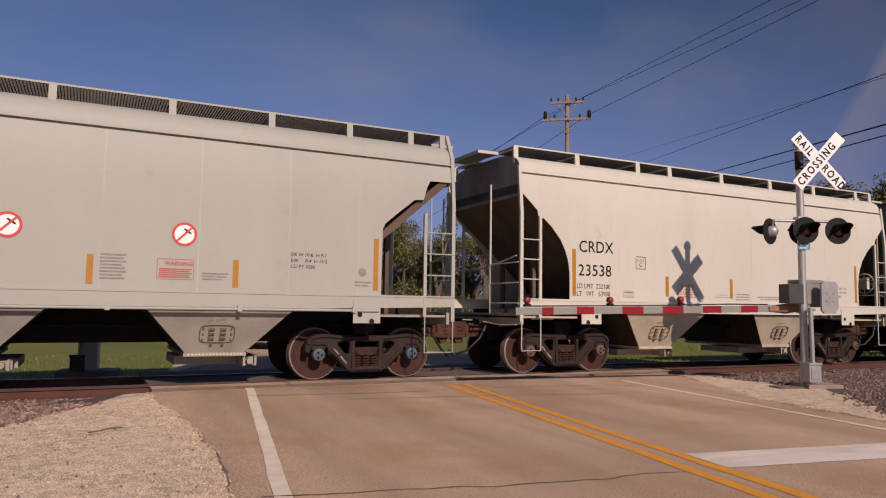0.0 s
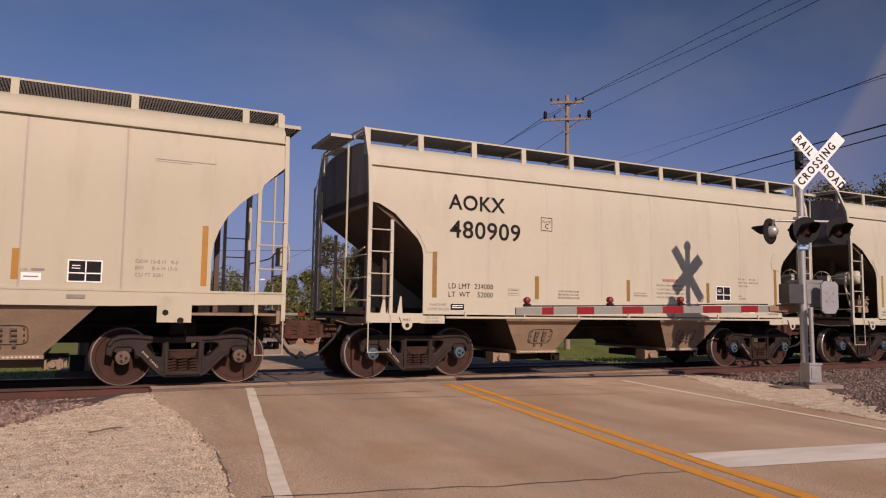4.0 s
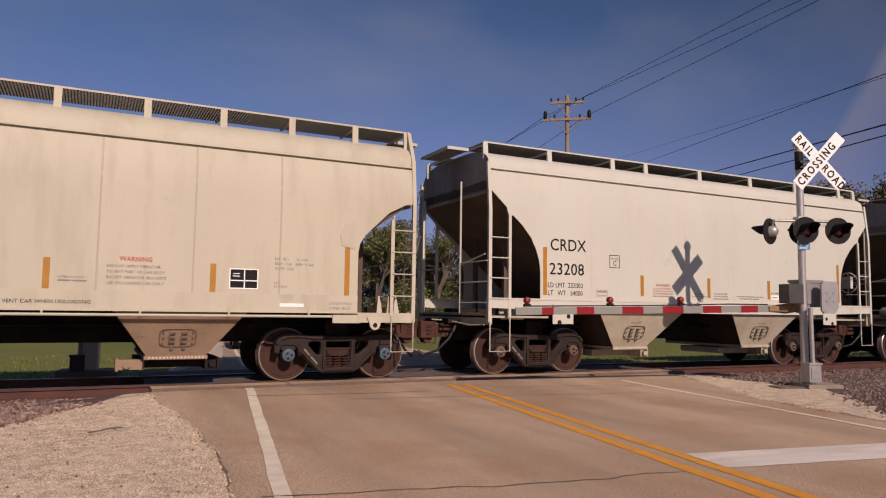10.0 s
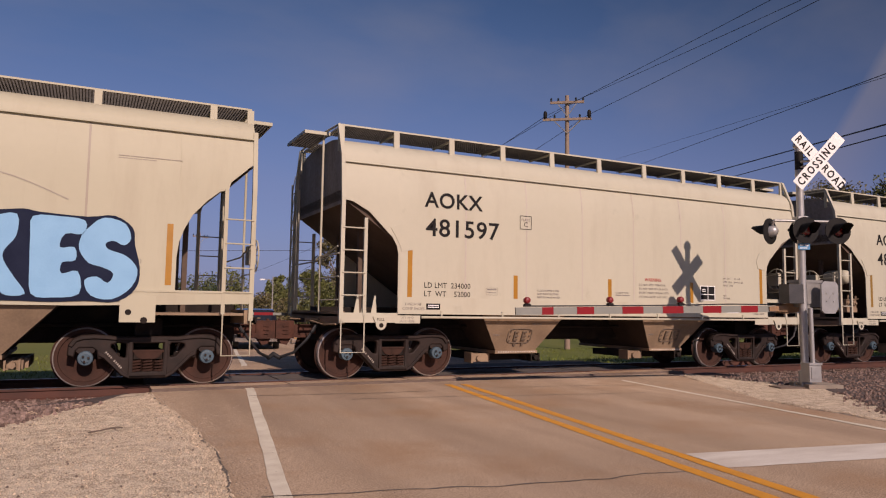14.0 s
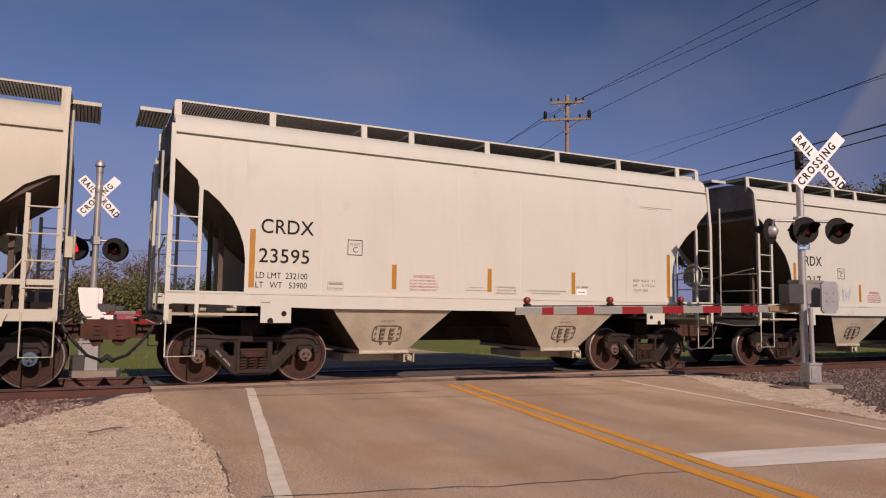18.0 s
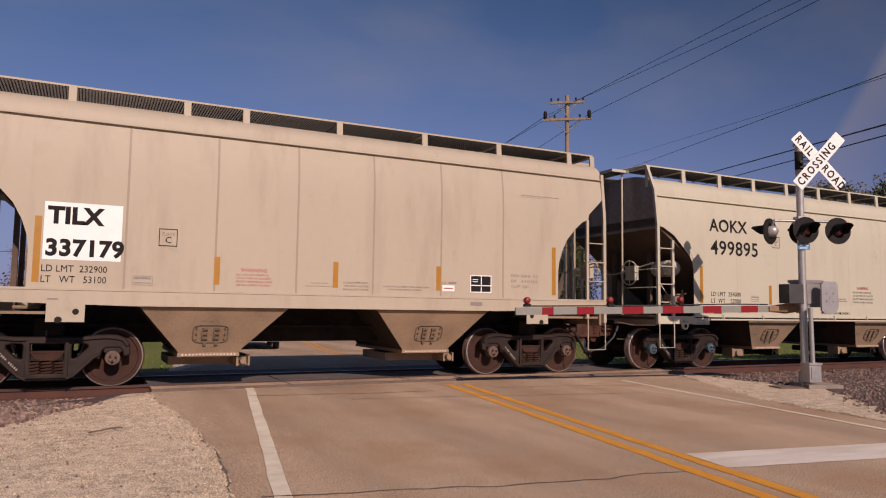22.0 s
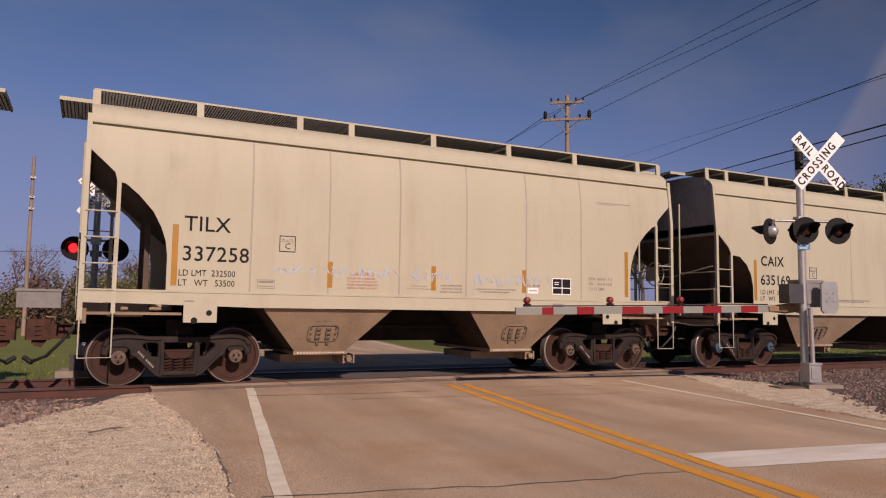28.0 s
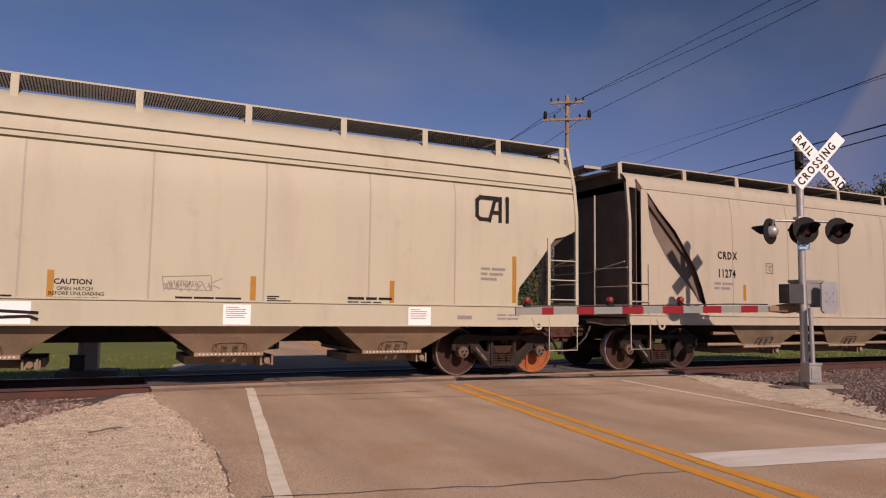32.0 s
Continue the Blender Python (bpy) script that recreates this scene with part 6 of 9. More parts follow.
def mark_round(car, mark, number, ld, lt, cu="3281", ew="8-2", panel=False):
    L = STYLE["round"]["d"] + WB
    up = 0.06 if mark == "CRDX" else 0.025
    words(car, mark, 0.82, 2.43 + up, 0.335, INK, 0.016 if number == "337179" else 0.002, 1.04, 0.94 if mark == "CRDX" else 1.0)
    words(car, number, 0.80, 1.97 + up * 0.6, 0.33, INK, 0.014 if number == "337179" else 0.002, 1.06)
    words(car, "LD LMT  " + ld, 0.76, 1.745, 0.142, INK, 0, 1.0, 0.88)
    words(car, "LT   WT   " + lt, 0.76, 1.59, 0.142, INK, 0, 1.0, 0.88)
    plate_box(car, 2.32, 2.19)
    words(car, "EXW 10-8 H   9-3", 8.68, 1.915, 0.082, PALE_INK)
    words(car, "EW     " + ew + " H 15-0", 8.68, 1.815, 0.082, PALE_INK)
    words(car, "CU FT " + cu, 8.68, 1.71, 0.082, PALE_INK)
    words(car, "WARNING", 3.57, 1.835, 0.088, RED_INK)
    for i, line in enumerate(("DO NOT APPLY VIBRATOR", "TO ANY PART OF CAR BODY", "EXCEPT VIBRATOR BRACKETS", "USE ON LOADED CAR ONLY")):
        words(car, line, 3.50, 1.775 - 0.055 * i, 0.043, RED_INK)
    for i, line in enumerate(("CLOSE HOPPER SLIDES", "AND ROOF HATCHES", "BEFORE CAR IS MOVED")):
        words(car, line, 5.30 + 0.02 * (i == 1), 1.70 - 0.058 * i, 0.044, PALE_INK)
    bars(car, 4.72, 1.70, [[0.18, 0.12]], 0.014, FAINT_INK)
    bars(car, 4.64, 1.65, [[0.22, 0.24]], 0.014, FAINT_INK)
    words(car, "CAUTION HATCH COVERS IN THESE COMPARTMENTS", 6.02, 1.655, 0.037, PALE_INK)
    words(car, "MUST BE OPENED BEFORE UNLOADING", 6.12, 1.605, 0.037, PALE_INK)
    words(car, "JOB", 7.19, 1.745, 0.055, PALE_INK)
    bars(car, 7.32, 1.785, [[0.17]], 0.035, PALE_INK)
    part("white_label", Shape().box(7.20, 7.45, FACE - 0.001, FACE, 1.61, 1.72), WHITE_INK, car)
    bars(car, 7.23, 1.675, [[0.19]], 0.02, RED_INK, face=FACE - 0.002)
    s = Shape()
    for x0, x1, za, zb in ((1.98, 2.26, 1.58, 1.586), (1.98, 2.26, 1.714, 1.72), (1.98, 1.986, 1.586, 1.714), (2.254, 2.26, 1.586, 1.714), (2.0, 2.24, 1.672, 1.70), (2.0, 2.24, 1.61, 1.62)):
        s.box(x0, x1, FACE - 0.001, FACE, za, zb)
    part("stencil_box", s, PALE_INK, car)
    bars(car, 8.90, 3.55, [[0.16, 0.2, 0.12, 0.24, 0.16], [0.2, 0.12, 0.2]], 0.012, FAINT_INK, 3.0, face=-side_y(3.53, STYLE["round"]["crease"]) - 0.004)
    bars(car, 0.87, 1.36, [[0.14]], 0.02, PALE_INK, face=-SIDE - 0.042)
    bars(car, 7.78, 1.42, [[0.25]], 0.055, PALE_INK, face=-SIDE - 0.036)
    if not number:
        bars(car, 0.84, 2.17, [[0.11] * 6], 0.19, INK, face=FACE)
    if panel:
        consolidated_stencil(car, 7.78, 1.60)


def mark_angled(car, number, ld, lt):
    words(car, "AOKX", 1.25, 3.15, 0.40, INK, 0.006, 1.06, 1.02)
    words(car, number, 1.27, 2.62, 0.455, INK, 0.006, 1.07, 1.08)
    words(car, "LD LMT  " + ld, 1.25, 1.665, 0.142, INK, 0, 1.03, 0.95)
    words(car, "LT  WT    " + lt, 1.25, 1.51, 0.142, INK, 0, 1.03, 0.95)
    if not ld:
        bars(car, 2.02, 1.765, [[0.07] * 6], 0.095, PALE_INK)
        bars(car, 2.02, 1.61, [[0.07] * 5], 0.095, PALE_INK)
    plate_box(car, 3.30, 2.86)
    words(car, "WARNING", 6.47, 1.94, 0.095, RED_INK, 0.002)
    for i, line in enumerate(("DO NOT APPLY VIBRATOR", "TO ANY PART OF CAR BODY", "EXCEPT VIBRATOR BRACKETS", "USE ON LOADED CAR ONLY")):
        words(car, line, 6.30, 1.84 - 0.085 * i, 0.062, PALE_INK, 0.0005)
    for i, line in enumerate(("CLOSE HOPPER SLIDES", "AND ROOF HATCHES", "BEFORE CAR IS MOVED")):
        words(car, line, 3.71, 1.655 - 0.066 * i, 0.052, PALE_INK, 0.0005)
    words(car, "EXTERIOR PAINT", 5.67, 1.66, 0.045, PALE_INK)
    bars(car, 5.67, 1.635, [[0.16, 0.20]], 0.022, PALE_INK)
    s = Shape()
    for x0, x1, za, zb in ((2.55, 2.80, 1.56, 1.565), (2.55, 2.80, 1.69, 1.695), (2.55, 2.555, 1.565, 1.69), (2.795, 2.80, 1.565, 1.69), (2.575, 2.775, 1.655, 1.675), (2.575, 2.775, 1.60, 1.612)):
        s.box(x0, x1, FACE - 0.001, FACE, za, zb)
    part("stencil_box", s, PALE_INK, car)
    consolidated_stencil(car, 8.08, 1.56)
    words(car, "EW  10-1        H  13-0", 8.80, 2.05, 0.060, PALE_INK)
    words(car, "EXW  10-8    EXW H  8-8", 8.80, 1.97, 0.060, PALE_INK)
    words(car, "CU FT  3250", 8.80, 1.89, 0.060, PALE_INK)
    words(car, "40 %", 8.80, 1.66, 0.05, PALE_INK)
    words(car, "EX VALVE", 8.80, 1.60, 0.05, PALE_INK)
    words(car, "LIFT AND", 0.80, 1.10, 0.06, PALE_INK, face=-SIDE - 0.0175)
    words(car, "JACK HERE", 0.78, 1.04, 0.06, PALE_INK, face=-SIDE - 0.0175)
    gus = [(0.58, 2.72), (0.78, 2.80), (0.98, 2.72), (1.08, 2.52), (1.04, 2.34), (0.80, 2.30), (0.76, 2.42), (0.66, 2.60)]
    for m in (lambda q: q, lambda q: [(STYLE["angled"]["d"] + WB - x, z) for x, z in q]):
        part("corner_gusset", Shape().prism(m(gus), FACE - 0.006, FACE + 0.002), car_paint_of(car), car)
    words(car, "VENT CAR WHEN UNLOADING", 5.0, 1.29, 0.078, INK, 0, 1.0, face=-SIDE - 0.016)
    words(car, "2 INCH HF", 0.87, 1.34, 0.072, PALE_INK, face=-SIDE - 0.016)
    words(car, "COMP SHOES", 0.83, 1.26, 0.072, PALE_INK, face=-SIDE - 0.016)
    part("black_label", Shape().box(1.30, 1.58, -SIDE - 0.016, -SIDE - 0.012, 1.27, 1.38), INK, car)
    bars(car, 1.33, 1.355, [[0.22], [0.22]], 0.014, WHITE_INK, 2.4, face=-SIDE - 0.018)
    words(car, "PULL", 0.335, 1.062, 0.068, INK, face=-SIDE - 0.053)
    part("white_label", Shape().box(8.9, 9.30, -SIDE - 0.016, -SIDE - 0.012, 1.285, 1.34), WHITE_INK, car)
    words(car, "2 INCH TREAD", 9.74, 1.33, 0.062, PALE_INK, face=-SIDE - 0.016)
    words(car, "COND. SHOE", 9.74, 1.25, 0.062, PALE_INK, face=-SIDE - 0.016)


def scrawl(car, x, z, w, h, seed, mat, width=0.03, loops=7):
    """A quick hand-sprayed tag of angular letters, no readable word."""
    r = random.Random(seed)
    lines = []
    for i in range(loops):
        a, b = x + w * i / loops, w / loops
        pts = [(a + b * (0.1 + 0.2 * r.random()), z + h * (0.55 + 0.4 * r.random()))]
        for k in range(r.randint(2, 5)):
            up = k % 2
            pts.append((a + b * (-0.05 + 1.1 * r.random()), z + h * (0.55 + 0.45 * r.random() if up else 0.4 * r.random())))
        lines.append(pts)
        if r.random() < 0.35:
            zz = z + h * (0.4 + 0.3 * r.random())
            lines.append([(a, zz), (a + b * 0.9, zz + h * 0.1)])
    part("graffiti_tag", stroke(lines, width * 0.8, FACE - 0.001, mat), mat, car, "loose hand-sprayed scrawl")


def mark_long(car, mark, number, ld, lt):
    words(car, mark, 0.87, 2.42, 0.33, INK, 0.004, 1.06)
    words(car, number, 0.85, 1.97, 0.33, INK, 0.004, 1.06)
    words(car, "LD LMT  " + ld, 0.83, 1.74, 0.145, INK)
    words(car, "LT   WT    " + lt, 0.83, 1.59, 0.145, INK)
    plate_box(car, 2.60, 2.17)
    bars(car, 2.39, 1.75, [0.26, 0.26], 0.05, PALE_INK, 1.5)
    bars(car, 3.6, 1.66, [[0.5, 0.5, 0.3], [0.6, 0.5]], 0.022, PALE_INK)
    bars(car, 9.9, 1.70, [[0.3, 0.4], [0.7]], 0.022, PALE_INK)
    words(car, "WARNING", 14.45, 1.84, 0.12, RED_INK)
    bars(car, 14.42, 1.80, [0.5, 0.55, 0.5, 0.4], 0.022, RED_INK)
    bars(car, 15.75, 1.74, [[0.3, 0.15], [0.2, 0.2], [0.3]], 0.02, PALE_INK)
    words(car, "JOB F17059", 12.42, 1.78, 0.07, PALE_INK)
    part("white_label", Shape().box(12.44, 12.70, FACE - 0.001, FACE, 1.63, 1.75), WHITE_INK, car)
    words(car, "EXW 10-2  H  9-3", 17.10, 2.02, 0.092, PALE_INK)
    words(car, "EW    8-6  H 15-0", 17.10, 1.89, 0.092, PALE_INK)
    words(car, "CU FT 6351", 17.10, 1.76, 0.092, PALE_INK)
    words(car, "EMPTY LOAD", 17.08, 1.60, 0.08, PALE_INK)
    words(car, "0\" ADJ. BLOCK", 17.08, 1.52, 0.08, PALE_INK)
    bars(car, 7.0, 1.38, [[0.26]], 0.06, PALE_INK, face=-SIDE - 0.036)
    bars(car, 16.4, 1.38, [[0.26]], 0.06, PALE_INK, face=-SIDE - 0.036)


def mark_sill(car, mark, number, ld, lt):
    words(car, mark, 1.08, 2.47, 0.345, INK, 0.008, 1.28, 0.78)
    words(car, number, 1.03, 1.95, 0.345, INK, 0.008, 1.36, 0.82)
    words(car, "LD LMT  " + ld, 1.02, 1.51, 0.12, INK)
    words(car, "LT   WT    " + lt, 1.02, 1.39, 0.12, INK)
    plate_box(car, 2.69, 2.27, 0.25)
    words(car, "CAUTION", 6.88, 1.57, 0.11, INK, 0.003)
    words(car, "OPEN HATCH", 6.92, 1.48, 0.075, INK, 0.001)
    words(car, "BEFORE UNLOADING", 6.82, 1.41, 0.075, INK, 0.001)
    words(car, "COMPARTMENTS", 6.88, 1.33, 0.075, INK, 0.001)
    bars(car, 3.58, 1.54, [0.34, 0.36, 0.36], 0.05, INK, 1.5)
    bars(car, 5.1, 1.40, [[0.3, 0.2, 0.4, 0.3]], 0.03, INK)
    bars(car, 8.54, 1.42, [[0.25, 0.3, 0.4]], 0.03, INK)
    bars(car, 9.95, 1.46, [[0.2], [0.15], [0.4], [0.35]], 0.022, INK, 1.6)
    bars(car, 11.33, 1.47, [[0.3, 0.2, 0.25], [0.2, 0.2, 0.15]], 0.045, INK, 1.7)
    bars(car, 13.95, 2.08, [[0.2, 0.3], [0.15, 0.3], [0.35]], 0.05, PALE_INK, 1.9)
    bars(car, 1.1, 3.35, [[0.2, 0.14, 0.2], [0.16, 0.3]], 0.012, FAINT_INK, 3.0)
    part("pencilled_box", stroke([[(8.34, 1.72), (9.06, 1.76), (9.08, 1.52), (8.37, 1.54), (8.34, 1.72)], [(9.06, 1.64), (9.24, 1.72)], [(9.1, 1.60), (9.2, 1.56)]], 0.012, FACE, PALE_INK), PALE_INK, car, "thin pencilled box with a scribble")
    words(car, "WHITEBREAD", 8.42, 1.585, 0.12, PALE_INK, 0, 0.9, 0.75)
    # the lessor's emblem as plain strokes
    ex, ez = 1.35, 0.08
    part("emblem", stroke([[(x + ex, z + ez) for x, z in line] for line in ([(12.95, 3.34), (12.58, 3.34), (12.51, 3.28), (12.51, 2.98), (12.58, 2.92), (12.78, 2.92)], [(12.78, 2.90), (12.90, 3.30), (13.02, 3.34), (13.02, 2.90)], [(12.85, 3.06), (13.02, 3.06)], [(13.18, 3.36), (13.18, 2.90)])], 0.075, FACE, INK), INK, car, "black angular emblem")
    for x, w in ((2.78, 0.44), (6.22, 0.40), (9.26, 0.43), (12.46, 0.44)):
        part("white_label", Shape().box(x, x + w, -SIDE - 0.04, -SIDE - 0.036, 0.97, 1.31), WHITE_INK, car, "white paper notice on the sill")
        if x != 6.22:
            bars(car, x + 0.04, 1.27, [0.2, 0.32, 0.3, 0.33, 0.28, 0.3], 0.010, PALE_INK, 3.2, face=-SIDE - 0.043)
        else:
            part("paint_smear", stroke([[(6.1, 1.18), (6.7, 1.15)], [(6.15, 1.08), (6.6, 1.10), (6.7, 1.06)]], 0.045, -SIDE - 0.043, INK), INK, car)
    bars(car, 0.45, 1.28, [[0.3], [0.3]], 0.06, PALE_INK, 1.6, face=-SIDE - 0.04)
    bars(car, 0.85, 1.26, [[0.1], [0.12], [0.1]], 0.035, PALE_INK, 2.0, face=-SIDE - 0.04)
    bars(car, 1.35, 1.14, [[0.2, 0.15], [0.0, 0.2]], 0.03, PALE_INK, 2.2, face=-SIDE - 0.04)
    bars(car, 14.3, 1.20, [[0.2, 0.0, 0.25], [0.2, 0.25]], 0.03, PALE_INK, 2.2, face=-SIDE - 0.04)
    part("grey_label", Shape().box(13.45, 13.75, -SIDE - 0.04, -SIDE - 0.036, 1.10, 1.17), PALE_INK, car)


def mark_wedge(car, mark, number, ld, lt):
    words(car, mark, 2.16, 2.52, 0.24, INK, 0.008, 1.3, 0.8)
    words(car, number, 2.16, 2.10, 0.26, INK, 0.008, 1.2, 0.75)
    bars(car, 2.05, 1.98, [[0.2, 0.35], [0.15, 0.3]], 0.055, PALE_INK, 1.9)
    plate_box(car, 3.75, 2.24, 0.24)
    L = STYLE["wedge"]["d"] + WB
    for g in (0, 1):
        pts = [(-0.10, 1.22), (1.80, 1.22), (1.70, 1.45), (0.64, 2.42), (0.24, 3.0), (0.12, 3.35), (0.08, 3.93), (-0.10, 3.93)]
        part("end_panel", Shape().prism([(L - x, z) for x, z in pts] if g else pts, -SIDE, -SIDE + 0.02), PAINT["dusty"], car)
    # A brown sheet behind the gap paints in the recess's shade.
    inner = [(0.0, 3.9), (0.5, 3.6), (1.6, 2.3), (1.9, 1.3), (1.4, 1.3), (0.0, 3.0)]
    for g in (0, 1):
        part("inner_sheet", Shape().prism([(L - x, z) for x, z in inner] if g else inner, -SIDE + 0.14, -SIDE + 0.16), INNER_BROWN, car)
    pipe = Shape().tube((2.2, -1.35, 0.82), (L - 2.2, -1.35, 0.82), 0.05, 10).tube((2.2, -1.2, 0.55), (L - 2.2, -1.2, 0.55), 0.04, 10)
    part("discharge_pipe", pipe, UNDER["tan"], car)


def mark_grey(car):
    words(car, "EX W 10-8  H 9-1", 7.92, 2.13, 0.082, INK)
    words(car, "EW     8-4  H 15-2", 7.92, 2.03, 0.082, INK)
    words(car, "CU FT 3280", 7.92, 1.93, 0.082, INK)
    words(car, "WARNING", 5.96, 1.90, 0.085, RED_INK, 0.003)
    bars(car, 5.88, 1.85, [0.48, 0.44, 0.48, 0.44, 0.46], 0.018, RED_INK)
    s = Shape()
    x, w, z, h, t = 5.85, 0.54, 1.68, 0.31, 0.008
    s.box(x, x + w, FACE - 0.001, FACE, z, z + t).box(x, x + w, FACE - 0.001, FACE, z + h, z + h + t).box(x, x + t, FACE - 0.001, FACE, z + t, z + h).box(x + w - t, x + w, FACE - 0.001, FACE, z + t, z + h)
    part("warning_frame", s, RED_INK, car)
    bars(car, 5.06, 2.04, [0.36, 0.33, 0.36, 0.3, 0.34, 0.36, 0.31, 0.35], 0.024, PALE_INK, 2.1)
    bars(car, 6.52, 1.80, [[0.4], [0.2, 0.15], [0.3]], 0.022, PALE_INK, 2)
    for x in (3.86, 6.23):
        part("warning_disc", Shape().lathe([(0.185, FACE), (0.001, FACE)], "y", (x, 0, 2.39), 28), WHITE_INK, car, "white disc with a red ring, slash and black hammer")
        part("disc_ring", Shape().lathe([(0.187, FACE - 0.003), (0.148, FACE - 0.003)], "y", (x, 0, 2.39), 28), RING_RED, car)
        part("disc_slash", stroke([[(x - 0.11, 2.28), (x + 0.11, 2.50)]], 0.03, FACE - 0.005, RING_RED), RING_RED, car)
        part("hammer_mark", stroke([[(x - 0.07, 2.31), (x + 0.05, 2.45)], [(x + 0.0, 2.47), (x + 0.09, 2.41)]], 0.026, FACE - 0.004, INK), INK, car)
    part("round_emblem", Shape().lathe([(0.075, FACE), (0.001, FACE)], "y", (9.18, 0, 1.90), 16), PALE_INK, car)
    bars(car, 9.05, 1.74, [[0.3], [0.1, 0.12]], 0.028, PALE_INK, 2)


# ================= poles, wires =================
def utility_pole(base, top, arms, yaw, label, r=0.15):
    p = tagged(new("utility_pole"), label, "utility pole", "utility poles along the road")
    p.matrix_basis = pose(*base, 0, 0, yaw)
    h = top - base[2]
    part("pole", Shape().tube((0, 0, -0.3), (0, 0, h), r, 12, r2=r * 0.7), WOOD_POLE, p)
    for z, w in arms:
        a = part("crossarm", Shape().box(-w / 2, w / 2, -0.20, -0.09, z - base[2] - 0.06, z - base[2] + 0.06), WOOD_POLE, p)
        part("brace", Shape().tube((-w * 0.3, -0.15, z - base[2]), (0, -0.14, z - base[2] - 0.75), 0.025, 5).tube((w * 0.3, -0.15, z - base[2]), (0, -0.14, z - base[2] - 0.75), 0.025, 5), GALV, p)
        for x in (-w * 0.47, -w * 0.26, w * 0.26, w * 0.47):
            part("insulator", Shape().lathe([(0.02, 0.06), (0.055, 0.08), (0.06, 0.13), (0.04, 0.15), (0.06, 0.17), (0.055, 0.22), (0.03, 0.25), (0.001, 0.25)], "z", (x, -0.145, z - base[2]), 10), GLASS, a)
    return p


def wire(a, b, sag, r, label):
    n = 24
    pts = []
    for i in range(n + 1):
        k = i / n
        q = Vector(a).lerp(Vector(b), k)
        q.z -= 4 * sag * k * (1 - k)
        pts.append(q)
    tagged(part("overhead_wire", Shape().path(pts, r, 5), CABLE), label, "wire", "overhead wires")


P1 = (20.1, 16.5, -0.6)
up = utility_pole(P1, 12.55, [(12.15, 1.75), (11.25, 2.5)], -36.5, "grey weathered wooden utility pole with two crossarms")
for sx in (-0.98, 0.98):
    part("cutout_switch", Shape().lathe([(0.06, 11.9), (0.10, 12.0), (0.10, 12.2), (0.05, 12.3)], "z", (sx * 1.15, -0.2, 0), 10), MATT_BLACK, up)
far_pole = utility_pole((-5.25, 36.0, -0.7), 10.2, [], 10, "thin weathered wooden utility pole beyond the field", 0.13)
for hz in (9.6, 8.4, 7.7):
    part("bracket", Shape().box(-0.16, 0.16, -0.22, -0.12, hz - 0.07, hz + 0.05).tube((0, -0.17, hz), (0, -0.26, hz + 0.06), 0.05, 8), GALV, far_pole)
utility_pole((9.0, 70.0, -0.7), 9.5, [(9.0, 2.0)], 30, "far wooden utility pole along the road", 0.12)


def ray_point(way, z):
    k = (z - 1.282) / way[2]
    return (-1.902 + way[0] * k, -13.263 + way[1] * k, z)


for i, (way, zz, start) in enumerate((((0.7212, 0.5774, 0.3827), 13.0, (-1.1, 11.5)), ((0.7425, 0.5532, 0.3777), 13.0, (0.76, 12.4)), ((0.7549, 0.5384, 0.3745), 12.2, (1.1, 11.5)))):
    ca, sa = math.cos(radians(-36.5)), math.sin(radians(-36.5))
    s0 = Vector((P1[0] + start[0] * ca, P1[1] + start[0] * sa, start[1]))
    e = Vector(ray_point(way, zz))
    far = s0 + (e - s0) * 2.2
    wire(s0, far, 0.15, 0.012, "thin dark overhead power wire")
    wire(s0, s0 - (e - s0).normalized() * 70 + Vector((0, 0, -3.0)), 0.8, 0.014, "thin dark overhead power wire")
EYE_AT = (-1.902, -13.263, 1.282)


def along(way, k):
    return [c0 + k * d for c0, d in zip(EYE_AT, way)]


for a, b, near, far, r, label in (((0.6961, 0.6966, 0.174), (0.8527, 0.4678, 0.2326), 22, 60, 0.026, "thick black communication cable"), ((0.6975, 0.6983, 0.161), (0.855, 0.4696, 0.2203), 22, 60, 0.020, "thick black communication cable"),
                                  ((0.6329, 0.7462, 0.2065), (0.8412, 0.4592, 0.2854), 30, 90, 0.010, "thin dark overhead power wire"), ((0.6352, 0.7492, 0.1878), (0.8397, 0.4581, 0.2917), 30, 90, 0.018, "thin dark overhead power wire")):
    wire(along(a, far), along(b, near), 0.0, r, label)


wire((-32.1, 30.0, 2.58), (38.9, 30.0, 6.34), 0.0, 0.012, "thin dark wire beyond the track")


def street_lamp(base, high, reach):
    t = tagged(new("street_lamp"), "pale grey street lamp beyond the field", "street lamp", "lamps along the far street")
    t.matrix_basis = pose(*base)
    part("pole", Shape().tube((0, 0, -0.2), (0, 0, high), 0.075, 8, 0, 0.045), GALV, t)
    part("arm", Shape().path([(0, 0, high - 0.35), (-reach * 0.5, 0, high - 0.28), (-reach, 0, high - 0.3)], 0.03, 6), GALV, t)
    part("lamp_head", Shape().box(-reach - 0.35, -reach + 0.05, -0.12, 0.12, high - 0.36, high - 0.24), WHITE_INK, t)


street_lamp((12.3, 48.0, -0.7), 4.6, 0.75)
street_lamp((12.6, 60.0, -0.7), 2.9, 0.5)


